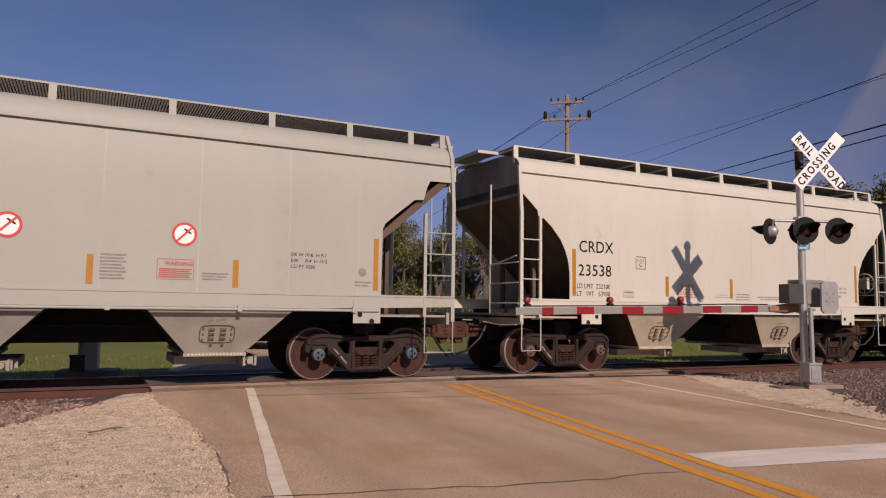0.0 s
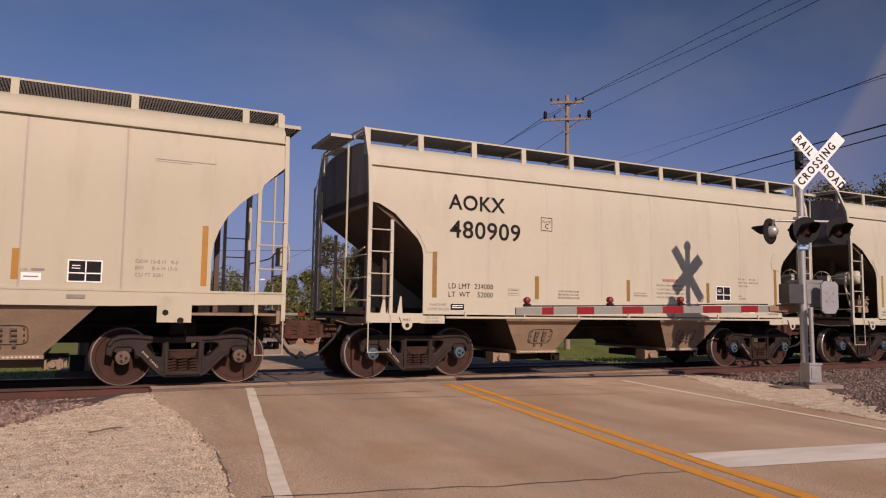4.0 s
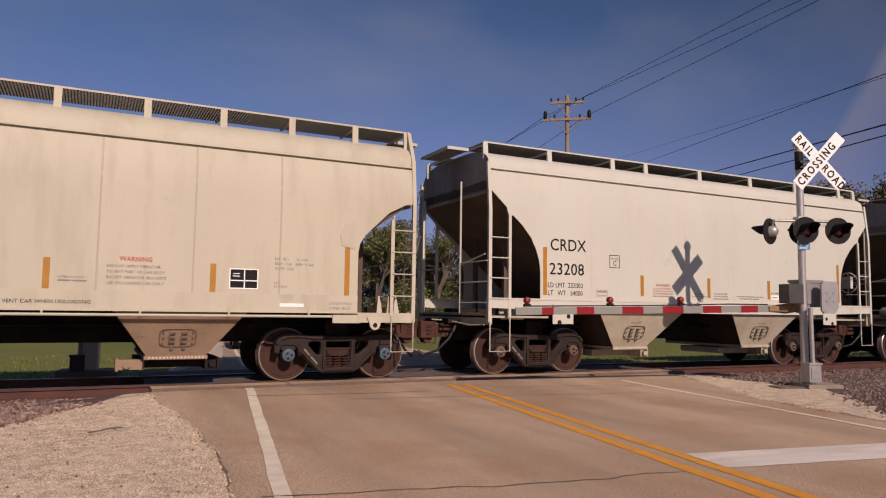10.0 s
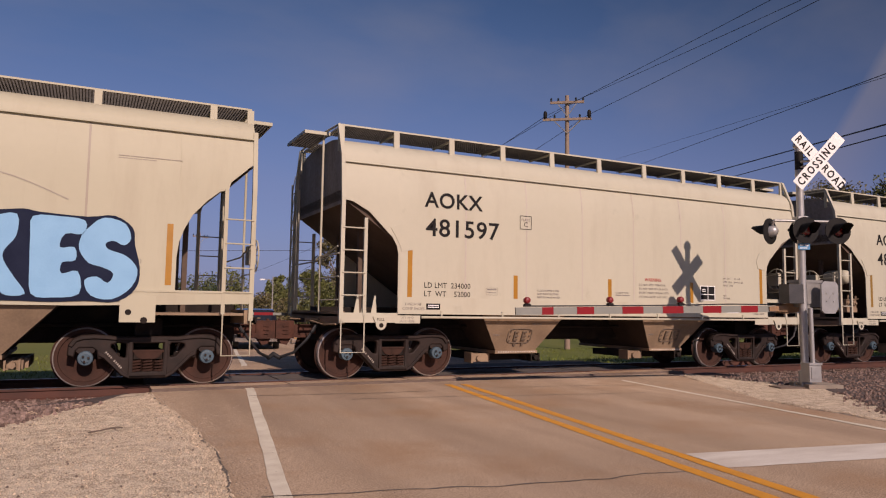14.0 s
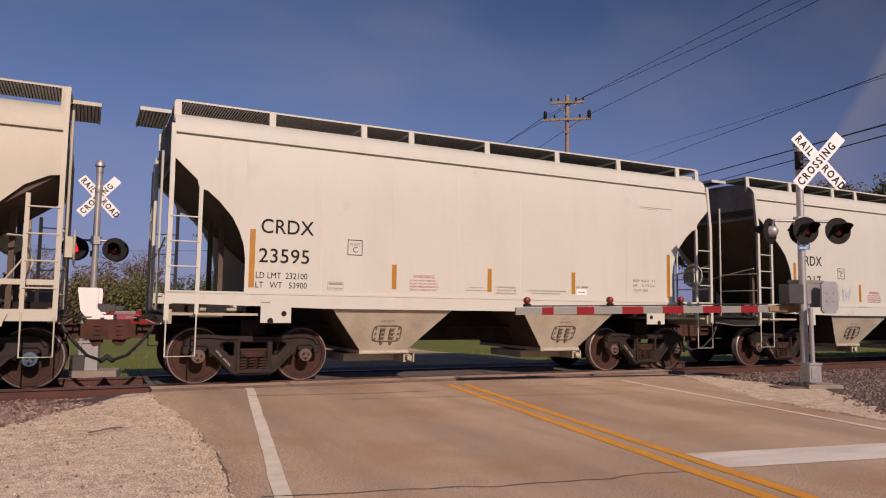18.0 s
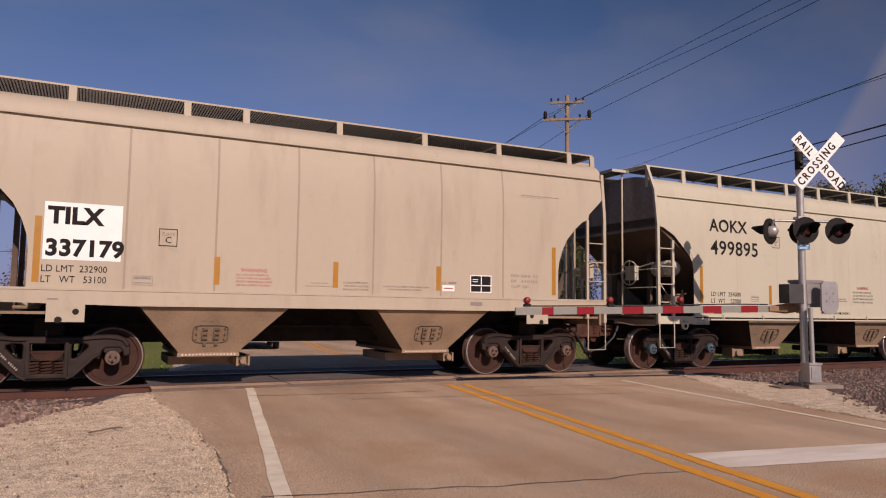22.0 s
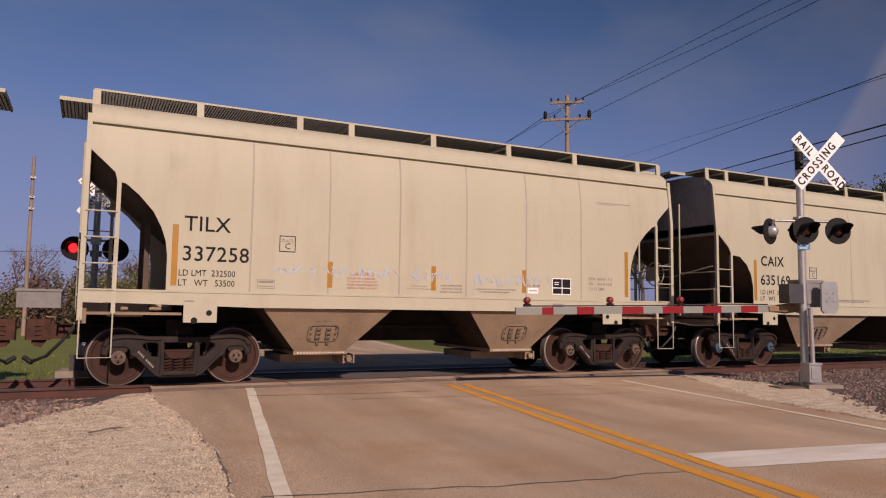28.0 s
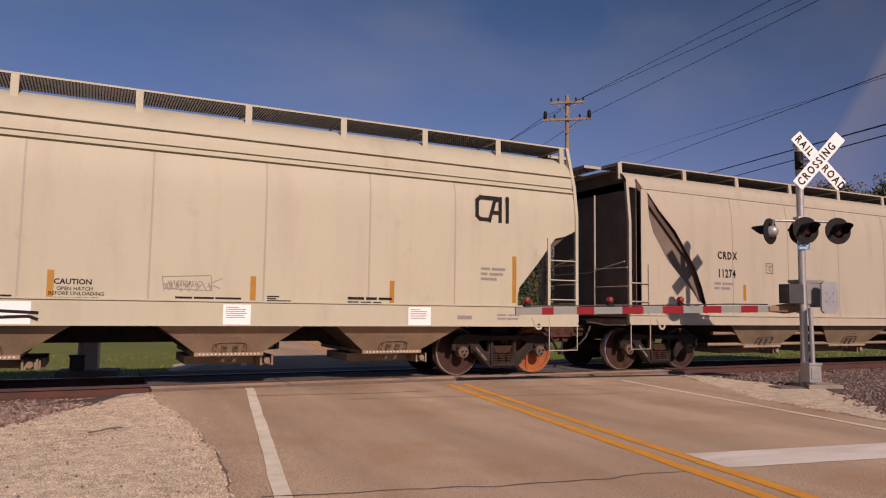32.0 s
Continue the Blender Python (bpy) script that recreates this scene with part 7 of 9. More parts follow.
# ================= trees and shrubs =================
def leaf_clumps(s, centre, radius, count, size, r, flat=0.8):
    for _ in range(count):
        d = Vector((r.gauss(0, 1), r.gauss(0, 1), r.gauss(0, 1))).normalized() * radius * r.random() ** 0.4
        c = Vector(centre) + Vector((d.x, d.y, d.z * flat))
        a = Vector((r.gauss(0, 1), r.gauss(0, 1), r.gauss(0, 1))).normalized()
        b = a.orthogonal().normalized()
        e = a.cross(b)
        k = size * (0.5 + r.random())
        s.put([c + b * k, c + e * k * 0.6, c - b * k, c - e * k * 0.6], [(0, 1, 2, 3)])


def limbs(s, start, way, length, radius, depth, r, tips):
    end = start + way * length
    s.tube(start, end, radius, 5 if depth > 1 else 4, 0, radius * 0.62)
    tips.append(end)
    if depth == 0:
        return
    for _ in range(3 if depth > 1 else 4):
        turn = Vector((r.gauss(0, 0.55), r.gauss(0, 0.55), r.gauss(0.15, 0.35)))
        limbs(s, start + way * length * (0.55 + 0.45 * r.random()), (way + turn).normalized(), length * (0.55 + 0.25 * r.random()), radius * 0.55, depth - 1, r, tips)


def tree(base, height, spread, leaf, count, size, seed, label, bare=False):
    r = random.Random(seed)
    t = tagged(new("tree"), label, "tree", "trees beyond the track")
    t.matrix_basis = pose(*base)
    s, tips = Shape(), []
    limbs(s, Vector((0, 0, -0.2)), Vector((0.02, 0.02, 1)).normalized(), height * (0.34 if bare else 0.22), height * 0.020, 4, r, tips)
    top = max(p.z for p in tips)
    k = height / top
    wide = max(max(abs(p.x), abs(p.y)) for p in tips)
    m = Matrix.Diagonal((spread / wide, spread / wide, k))
    s.v = [tuple(m @ Vector(p)) for p in s.v]
    tips = [m @ p for p in tips]
    part("trunk", s, TWIG if bare else BARK, t)
    c = Shape()
    n = max(1, count // len(tips))
    for p in tips:
        if p.z > height * 0.10:
            leaf_clumps(c, p, spread * (0.16 if bare else 0.17), n, size, r, 0.9)
    part("crown", c, LEAF[leaf], t)
    return t


def shrub(base, height, wide, leaf, count, size, seed, label):
    """A dense bush: several stems and uneven lumps of small leaves down to the ground."""
    r = random.Random(seed)
    t = tagged(new("shrub"), label, "shrub", "brush beyond the track")
    t.matrix_basis = pose(*base)
    s, c = Shape(), Shape()
    lumps = []
    for k in range(11):
        a, q = r.random() * 6.28, r.random() ** 0.6
        top = height * (0.30 + 0.70 * r.random() ** 0.8)
        lumps.append((wide * q * math.cos(a), wide * q * math.sin(a), top * (1 - 0.25 * q)))
    for x, y, z in lumps:
        s.tube((x * 0.2, y * 0.2, -0.2), (x * 0.6, y * 0.6, z * 0.5), 0.05, 5, 0, 0.035).tube((x * 0.6, y * 0.6, z * 0.5), (x, y, z), 0.035, 4, 0, 0.01)
        for _ in range(7):
            e = (x + r.gauss(0, 0.4), y + r.gauss(0, 0.4), z * (0.75 + 0.35 * r.random()))
            s.tube((x * 0.7, y * 0.7, z * (0.5 + 0.2 * r.random())), e, 0.014, 4, 0, 0.005)
        leaf_clumps(c, (x, y, z * 0.72), wide * 0.42, count // 18, size, r, 0.28 * height / (wide * 0.42))
        leaf_clumps(c, (x, y, z * 0.32), wide * 0.5, count // 30, size, r, 0.3 * height / (wide * 0.5))
    part("stem", s, BARK, t)
    part("crown", c, LEAF[leaf], t)
    return t


def bank_of_trees():
    r = random.Random(31)
    # a row of trees along the far side of the field, from far out past the road
    spots = [(3.4, 62, 7.4, "bare"), (-7.5, 63, 7.6, "bare"), (16.5, 62, 5.2, "green"), (19.5, 60, 5.8, "green"), (23.2, 62, 9.4, "olive"), (26, 60, 11.2, "green"), (30, 62, 12.0, "olive"),
             (34.5, 60, 12.4, "green"), (39.5, 60, 12.0, "olive"), (45, 62, 12.6, "green"), (51, 60, 12.2, "green"), (57, 58, 12.0, "olive"), (63, 58, 12.4, "green"), (70, 56, 12, "olive"),
             (28, 66, 11.5, "olive"), (33, 67, 12.5, "green"), (42, 67, 12.8, "olive"), (48, 68, 12.4, "green")]
    names = {"green": "small tree in fresh green leaf", "olive": "tree with olive spring buds", "bare": "bare grey brown tree with fine twigs"}
    for i, (x, y, h, k) in enumerate(spots):
        bare = k == "bare"
        tree((x, y + r.uniform(-2, 2), -0.75), h, h * (0.42 if bare else 0.36), "brown" if bare else k, 900 if bare else 6000, 0.06 if bare else 0.12, 100 + i, names[k], bare)
    # brush and small trees along the field, dense down to the ground
    kinds = {"green": "green leafy bush at the edge of the field", "olive": "olive brown brush at the edge of the field", "brown": "reddish brown budding brush at the edge of the field", "dark": "dark green bush at the edge of the field"}
    row = ["olive", "green", "brown", "dark", "olive", "green", "dark", "olive", "brown", "brown", "olive", "brown", "olive", "olive", "green", "olive", "dark", "green"]
    for i, k in enumerate(row):
        x = -34 + 2.55 * i + r.uniform(-0.6, 0.6)
        h = (5.2, 5.8, 6.6, 5.0, 6.2)[i % 5] + r.uniform(-0.4, 0.6)
        shrub((x, 55 + r.uniform(-3, 3), -0.75), h, 2.3 + r.uniform(-0.3, 0.5), k, 6000, 0.11, 500 + i, kinds[k])
    shrub((0.4, 57.5, -0.75), 8.6, 2.3, "brown", 5200, 0.11, 540, kinds["brown"])
    shrub((2.6, 59, -0.75), 7.4, 2.0, "brown", 4200, 0.11, 541, kinds["brown"])
    for i in range(12):
        k = ("olive", "green", "green", "dark")[i % 4]
        shrub((13.5 + 3.1 * i + r.uniform(-0.8, 0.8), 57 + r.uniform(-2, 3), -0.75), 4.2 + r.uniform(-0.6, 1.4), 2.5, k, 5600, 0.115, 560 + i, kinds[k])
    for i in range(13):
        k = ("olive", "green", "dark", "olive", "green")[i % 5]
        shrub((24.5 + 3.0 * i + r.uniform(-0.8, 0.8), 66 + r.uniform(-1.5, 2.5), -0.75), (8.4, 10.4)[i] if i < 2 else 12.4 + r.uniform(-0.8, 1.2), 2.9, k, 9500, 0.125, 700 + i, "tall leafy thicket at the edge of the field")
    # taller trees whose tops stand above the cars further along the track
    for i, (x, y, h) in enumerate(((59.5, 30, 12.6), (61.5, 27.4, 14.4), (63.5, 25.0, 14.6), (66, 23, 14.8), (72, 27, 15.0), (80, 25, 15.5), (92, 26, 15), (104, 30, 17))):
        tree((x, y, -0.7), h, h * 0.34, "olive" if i % 2 else "green", 6000, 0.13, 300 + i, "tall tree in thin spring leaf")
    # far hedge line
    s = Shape()
    for i in range(260):
        x = -120 + 1.15 * i
        if -1 < x - 14 < 6:
            continue
        leaf_clumps(s, (x, 92 + 3 * math.sin(i), 0.4 + 0.9 * r.random()), 1.9, 26, 0.35, r, 1.1)
    tagged(part("far_hedge", s, LEAF["olive"]), "far olive brown woodland edge", "woods", kind="stuff")
    # grass tufts on the verge beyond the track
    s = Shape()
    for _ in range(26000):
        x, y = -14 + 50 * r.random(), 3.3 + 14 * r.random() ** 1.5
        if left_edge(y) - 0.2 < x < right_edge(y) + 0.2:
            continue
        z = ground_z(x, y)
        h, a = 0.03 + 0.07 * r.random(), r.random() * 6.28
        dx, dy = 0.02 * math.cos(a), 0.02 * math.sin(a)
        s.put([(x - dx, y - dy, z - 0.02), (x + dx, y + dy, z - 0.02), (x + 0.12 * (r.random() - 0.5), y + 0.12 * (r.random() - 0.5), z + h)], [(0, 1, 2)])
    tagged(part("grass_tufts", s, BLADE), "tufts of spring grass on the verge", "grass", kind="stuff")


bank_of_trees()


# ================= vehicles waiting beyond the track =================
def motor_car(at, paint, label, tall=1.5, length=4.6, width=1.85):
    """A car seen mostly from its front; the front looks to -y."""
    v = tagged(new("motor_car"), label, "car", "vehicles waiting beyond the track")
    v.matrix_basis = at
    w = width / 2
    prof = [(0.0, 0.35), (0.0, 0.75), (0.12, 0.9), (1.15, 1.0), (1.9, tall - 0.06), (2.3, tall), (3.4, tall - 0.02), (4.1, 1.05), (length, 0.95), (length, 0.4)]
    body = Shape()
    n = len(prof)
    ring = []
    for k, inset in ((-1.0, 0.0), (-0.86, 0.06), (0.86, 0.06), (1.0, 0.0)):
        ring.append([(w * k * (0.82 if z > 1.02 else 1.0), y, z + (inset * 0.4 if z > 0.6 else 0)) for y, z in prof])
    body.grid(ring, smooth=False)
    body.put(ring[0], [tuple(range(n))])
    body.put(ring[-1], [tuple(range(n))])
    b = part("body", body, paint, v)
    part("windscreen", Shape().put([(-w * 0.72, 1.18, 1.04), (w * 0.72, 1.18, 1.04), (w * 0.66, 1.86, tall - 0.09), (-w * 0.66, 1.86, tall - 0.09)], [(0, 1, 2, 3)]), GLASS, v, at=pose(0, -0.03, 0.035))
    part("grille", Shape().box(-0.55, 0.55, -0.03, 0.01, 0.52, 0.70), MATT_BLACK, v)
    part("bumper", Shape().box(-w + 0.05, w - 0.05, -0.08, 0.02, 0.34, 0.48), CHROME, v)
    for sx in (-1, 1):
        part("headlight", Shape().box(sx * 0.74 - 0.16, sx * 0.74 + 0.16, -0.02, 0.06, 0.60, 0.76), CHROME, v)
        part("mirror", Shape().box(sx * (w + 0.1) - 0.1, sx * (w + 0.1) + 0.1, 1.25, 1.35, 0.98, 1.12), paint, v)
        for yy in (0.85, length - 0.95):
            wh = part("wheel", Shape().lathe([(0.001, -0.1), (0.2, -0.1), (0.32, -0.11), (0.33, -0.05), (0.33, 0.11), (0.001, 0.11)], "x", n=20), RUBBER, v, at=pose(sx * (w - 0.12), yy, 0.33))
            part("rim", Shape().lathe([(0.001, -0.13), (0.12, -0.125), (0.2, -0.105)], "x", n=16), GALV, wh, at=pose(0, 0, 0, 0, 0, 180 if sx > 0 else 0))
    return v


motor_car(pose(4.25, 15.6, road_z(15.6), 0, 0, -8.2), BLACK_CAR, "black car waiting in the lane beyond the gate", 1.62, 4.8, 1.85)
motor_car(pose(6.6, 32.0, road_z(32.0), 0, 0, -8.2), RED_CAR, "red car waiting on the road", 1.5)
motor_car(pose(3.4, 48.0, -0.68, 0, 0, 84), RED_CAR, "red car parked beyond the field", 1.45, 4.6, 1.8)


def small_house(at, w, d, h, wall, roof, label):
    b = tagged(new("house"), label, "house", "houses beyond the field")
    b.matrix_basis = at
    part("wall", Shape().box(-w / 2, w / 2, 0, d, -0.3, h), wall, b)
    part("roof", Shape().prism_x([(-0.4, h), (d + 0.4, h), (d / 2, h + d * 0.32)], -w / 2 - 0.3, w / 2 + 0.3), roof, b)
    for x in (-w * 0.3, w * 0.05, w * 0.33):
        win = part("window", Shape().box(x - 0.5, x + 0.5, -0.04, 0.02, 1.0, 2.1), WHITE_INK, b)
        part("pane", Shape().box(x - 0.42, x + 0.42, -0.055, -0.03, 1.08, 2.02), GLASS, win)
    part("door", Shape().box(w * 0.18 - 0.4, w * 0.18 + 0.4, -0.045, 0.02, 0, 2.05), RUSTY, b)
    return b


SHINGLE = surface("brown roof shingles", (0.16, 0.09, 0.07), (0.1, 0.06, 0.05), 0.9, scale=3, fine=30, amount=0.8)
SIDING = surface("white house siding", (0.7, 0.68, 0.64), (0.55, 0.53, 0.5), 0.7, scale=2, fine=20, amount=0.5)
small_house(pose(-17.5, 52, -0.7, 0, 0, 6), 11, 7, 2.6, SIDING, SHINGLE, "low white house with a brown roof beyond the field")


# ================= the train =================
V, Q = 10.5372, 0.0                                # metres a second, and its slow change


def gone(t):
    return V * t + Q * t * (32.0 - t) / 100.0


TRAIN = []


def add_car(kind, start, paint, cap, label):
    base = {"round": "tan", "angled": "cream", "grey": "grey", "long": "tan", "sill": "tan", "wedge": "dusty"}[kind]
    if kind not in PROTO:
        PROTO[kind] = car = hopper_car(kind, base, BLUE_CAP)
        car.matrix_basis = pose(start, 0, 0)
    else:
        car = copy_thing(PROTO[kind], pose(start, 0, 0))
    TRAIN.append((car, start))
    tagged(car, label, "freight car", "covered hopper cars of the train")
    return car, (base, paint, cap)


PROTO = {}
CARS = [
    # kind, first axle, paint, bearing caps, mark, number, load limit, light weight
    ("grey", -6.831, "grey", BLUE_CAP, "", "0", "", "", "pale grey green covered hopper car with red warning discs"),
    ("round", 6.189, "white", BROWN_CAP, "CRDX", "23538", "232100", "53900", "clean white covered hopper car"),
    ("round", 19.194, "tan", BROWN_CAP, "TILX", "333360", "232500", "53500", "tan covered hopper car with pale bubble graffiti"),
    ("round", 32.18, "tan", BROWN_CAP, "TILX", "336901", "233200", "52800", "tan weathered covered hopper car"),
    ("angled", 44.927, "cream", BLUE_CAP, "AOKX", "480909", "234000", "52000", "cream covered hopper car with angled end cutouts"),
    ("angled", 58.171, "cream", BLUE_CAP, "AOKX", "481639", "234200", "51800", "cream covered hopper car with brown spots"),
    ("round", 71.526, "tan", BROWN_CAP, "TILX", "333716", "232400", "53600", "tan covered hopper car with black sprayed tags"),
    ("angled", 84.267, "cream", BROWN_CAP, "AOKX", "498943", "233500", "52500", "cream covered hopper car with a small black tag"),
    ("angled", 97.394, "straw", BLUE_CAP, "AOKX", "482081", "234200", "51800", "cream dusty covered hopper car with streaks"),
    ("round", 110.852, "white", BROWN_CAP, "CRDX", "23208", "232000", "54000", "clean white covered hopper car"),
    ("round", 123.969, "tan", BLUE_CAP, "TILX", "337077", "232700", "53300", "tan covered hopper car"),
    ("round", 137.029, "tan", BLUE_CAP, "TILX", "337044", "232800", "53200", "tan covered hopper car with large blue graffiti lettering"),
    ("angled", 149.805, "cream", BLUE_CAP, "AOKX", "481597", "234000", "52000", "cream covered hopper car with angled end cutouts"),
    ("angled", 163.077, "cream", BLUE_CAP, "AOKX", "483891", "233800", "52200", "cream covered hopper car with a pale blue tag"),
    ("angled", 176.055, "cream", BLUE_CAP, "AOKX", "499954", "", "", "cream covered hopper car with a looped black tag"),
    ("round", 189.42, "white", BROWN_CAP, "CRDX", "23595", "232100", "53900", "clean white covered hopper car"),
    ("round", 202.51, "white", BROWN_CAP, "CRDX", "23217", "232300", "53700", "clean white covered hopper car with a pencil drawing"),
    ("round", 215.516, "white", BROWN_CAP, "CRDX", "23506", "232000", "54000", "clean white covered hopper car with a black tag"),
    ("round", 228.527, "dusty", BROWN_CAP, "TILX", "337179", "232900", "53100", "dusty tan covered hopper car with white stencil panels"),
    ("angled", 241.263, "cream", BLUE_CAP, "AOKX", "499895", "234000", "52000", "cream covered hopper car with angled end cutouts"),
    ("angled", 254.141, "cream", BLUE_CAP, "AOKX", "499885", "234200", "51800", "cream covered hopper car with angled end cutouts"),
    ("angled", 267.385, "cream", BLUE_CAP, "AOKX", "483902", "233700", "52300", "cream covered hopper car with orange and red graffiti"),
    ("round", 280.433, "tan", BROWN_CAP, "TILX", "", "", "", "tan covered hopper car"),
    ("round", 293.61, "tan", BROWN_CAP, "TILX", "337258", "232500", "53500", "tan covered hopper car with faint blue scribbles"),
    ("long", 306.519, "tan", BLUE_CAP, "CAIX", "635169", "215400", "70600", "long tan covered hopper car with four bays"),
    ("sill", 327.954, "tan", BROWN_CAP, "CAIX", "490943", "220900", "65100", "tan covered hopper car with a deep side sill and sprayed tag"),
    ("wedge", 345.959, "dusty", BROWN_CAP, "CRDX", "11274", "199400", "53600", "dusty tan older covered hopper car with wedge shaped ends"),
]
built = []
for kind, start, paint, cap, mark, number, ld, lt, label in CARS:
    built.append(add_car(kind, start, paint, cap, label))
for car, (base, paint, cap) in built:
    repaint(car, base, paint, cap)
for (car, _), (kind, start, paint, cap, mark, number, ld, lt, label) in zip(built, CARS):
    if kind == "round":
        mark_round(car, mark, number, ld, lt, ew="8-6" if mark == "TILX" else "8-2", panel=mark == "TILX")
    elif kind == "angled":
        mark_angled(car, number, ld, lt)
    elif kind == "long":
        mark_long(car, mark, number, ld, lt)
    elif kind == "sill":
        mark_sill(car, mark, number, ld, lt)
    elif kind == "wedge":
        mark_wedge(car, mark, number, ld, lt)
    else:
        mark_grey(car)
by_number = {row[5]: car for (car, _), row in zip(built, CARS)}


# some cars run with the brake gear at the trailing end; their leading end shows bare gussets
for number in ("480909", "498943", "481597", "483902", "481639", "482081", "483891", "499895", "499885", "499954"):
    car, length = by_number[number], STYLE["angled"]["d"] + WB
    turned = number in ("480909", "498943", "481597", "483902", "499954")
    for o in car.children:
        kind = o.name.split(".")[0]
        if turned and kind in ("air_reservoir", "brake_valve", "brake_piping", "hand_brake"):
            o.matrix_basis = pose(length, {"hand_brake": -1.8, "air_reservoir": -0.4, "brake_valve": -0.5}.get(kind, -2.0), 0, 0, 0, 180)
    if turned:
        part("end_bar", Shape().box(STYLE["angled"]["e1"] - 1.0, STYLE["angled"]["e1"] - 0.06, -1.42, -1.37, 1.55, 1.63), car_paint_of(car), car)
    for x in (0.0, 0.13, 0.32):
        spike = [(x - 0.07, 1.16), (x + 0.045, 1.16), (x + 0.02, 1.50), (x - 0.005, 1.50)]
        part("end_gusset", Shape().prism(spike if turned else [(length - a, b) for a, b in spike], -SIDE + 0.04, -SIDE + 0.055), car_paint_of(car), car)


# ================= marks of their own on single cars =================
SLATE = surface("slate blue spray paint", (0.16, 0.21, 0.26), (0.24, 0.28, 0.31), 0.8, spec=0.1, scale=5, amount=0.7, bump=0)
SKY_SPRAY = surface("faded bright blue spray paint", (0.11, 0.22, 0.40), (0.22, 0.31, 0.42), 0.8, spec=0.1, scale=7, amount=0.8, bump=0)
OLD_AMBER = surface("faded ochre reflective strip", (0.27, 0.15, 0.02), (0.18, 0.10, 0.02), 0.6, scale=9, amount=0.8, bump=0)
PROUD = FACE - 0.004
NAVY = surface("dark blue marker", (0.03, 0.03, 0.11), (0.05, 0.05, 0.14), 0.7, scale=6, amount=0.6, bump=0)


def drape(me, low=1.518, out=0.034):
    """Lays paint over the step from the side sheet down to the sill."""
    bm = bmesh.new()
    bm.from_mesh(me)
    bmesh.ops.triangulate(bm, faces=bm.faces)
    bmesh.ops.bisect_plane(bm, geom=bm.verts[:] + bm.edges[:] + bm.faces[:], plane_co=(0, 0, low), plane_no=(0, 0, 1))
    under = [f for f in bm.faces if f.calc_center_median().z < low]
    if under:
        got = bmesh.ops.split(bm, geom=under)["geom"]
        bmesh.ops.translate(bm, verts=[g for g in got if isinstance(g, bmesh.types.BMVert)], vec=(0, -out, 0))
    bm.to_mesh(me)
    bm.free()
    return me


def painted(car, name, pts, y0, y1, mat, label="", step=(1.518, 0.034)):
    part(name, drape(mesh_of(name, Shape().prism(pts, y0, y1), mat), *step), mat, car, label)


def soft(pts, closed=False, n=5):
    """Points of a smooth line through the given ones."""
    m, out = len(pts), []
    for i in range(m if closed else m - 1):
        p = [pts[k % m] if closed else pts[min(max(k, 0), m - 1)] for k in (i - 1, i, i + 1, i + 2)]
        for j in range(n):
            t = j / n
            out.append(tuple(0.5 * (2 * b + (c - a) * t + (2 * a - 5 * b + 4 * c - d) * t * t + (3 * b - a - 3 * c + d) * t ** 3) for a, b, c, d in zip(*p)))
    return out if closed else out + [tuple(pts[-1])]


def spray(car, lines, width, mat, n=5, step=(1.518, 0.034)):
    """Hand-sprayed lines."""
    part("graffiti_tag", drape(stroke([soft(p, False, n) for p in lines], width, PROUD, mat), *step), mat, car, "hand-sprayed line drawing")


def tag_car(number):
    return by_number[number]


c12 = tag_car("337044")
BLUE_BLACK = surface("navy black spray paint", (0.012, 0.016, 0.035), (0.02, 0.026, 0.05), 0.8, spec=0.1, scale=3, amount=0.6, bump=0)
shade = [(5.15, 2.29), (5.3, 2.48), (5.75, 2.63), (6.11, 2.61), (6.29, 2.56), (6.6, 2.63), (6.94, 2.61), (7.04, 2.65), (7.23, 2.58), (7.7, 2.63), (7.9, 2.6), (8.53, 2.57), (8.89, 2.61), (9.15, 2.44), (9.19, 2.18), (9.27, 1.85), (9.24, 1.55), (8.99, 1.33), (8.55, 1.33), (8.14, 1.31), (7.6, 1.32), (7.14, 1.31), (6.76, 1.29), (6.39, 1.33), (6.15, 1.39), (5.86, 1.28), (5.71, 1.36), (5.59, 1.67), (5.33, 1.81), (5.18, 2.0)]
painted(c12, "graffiti_outline", soft(shade, True, 3), PROUD - 0.002, PROUD, BLUE_BLACK, "navy black sprayed outline")
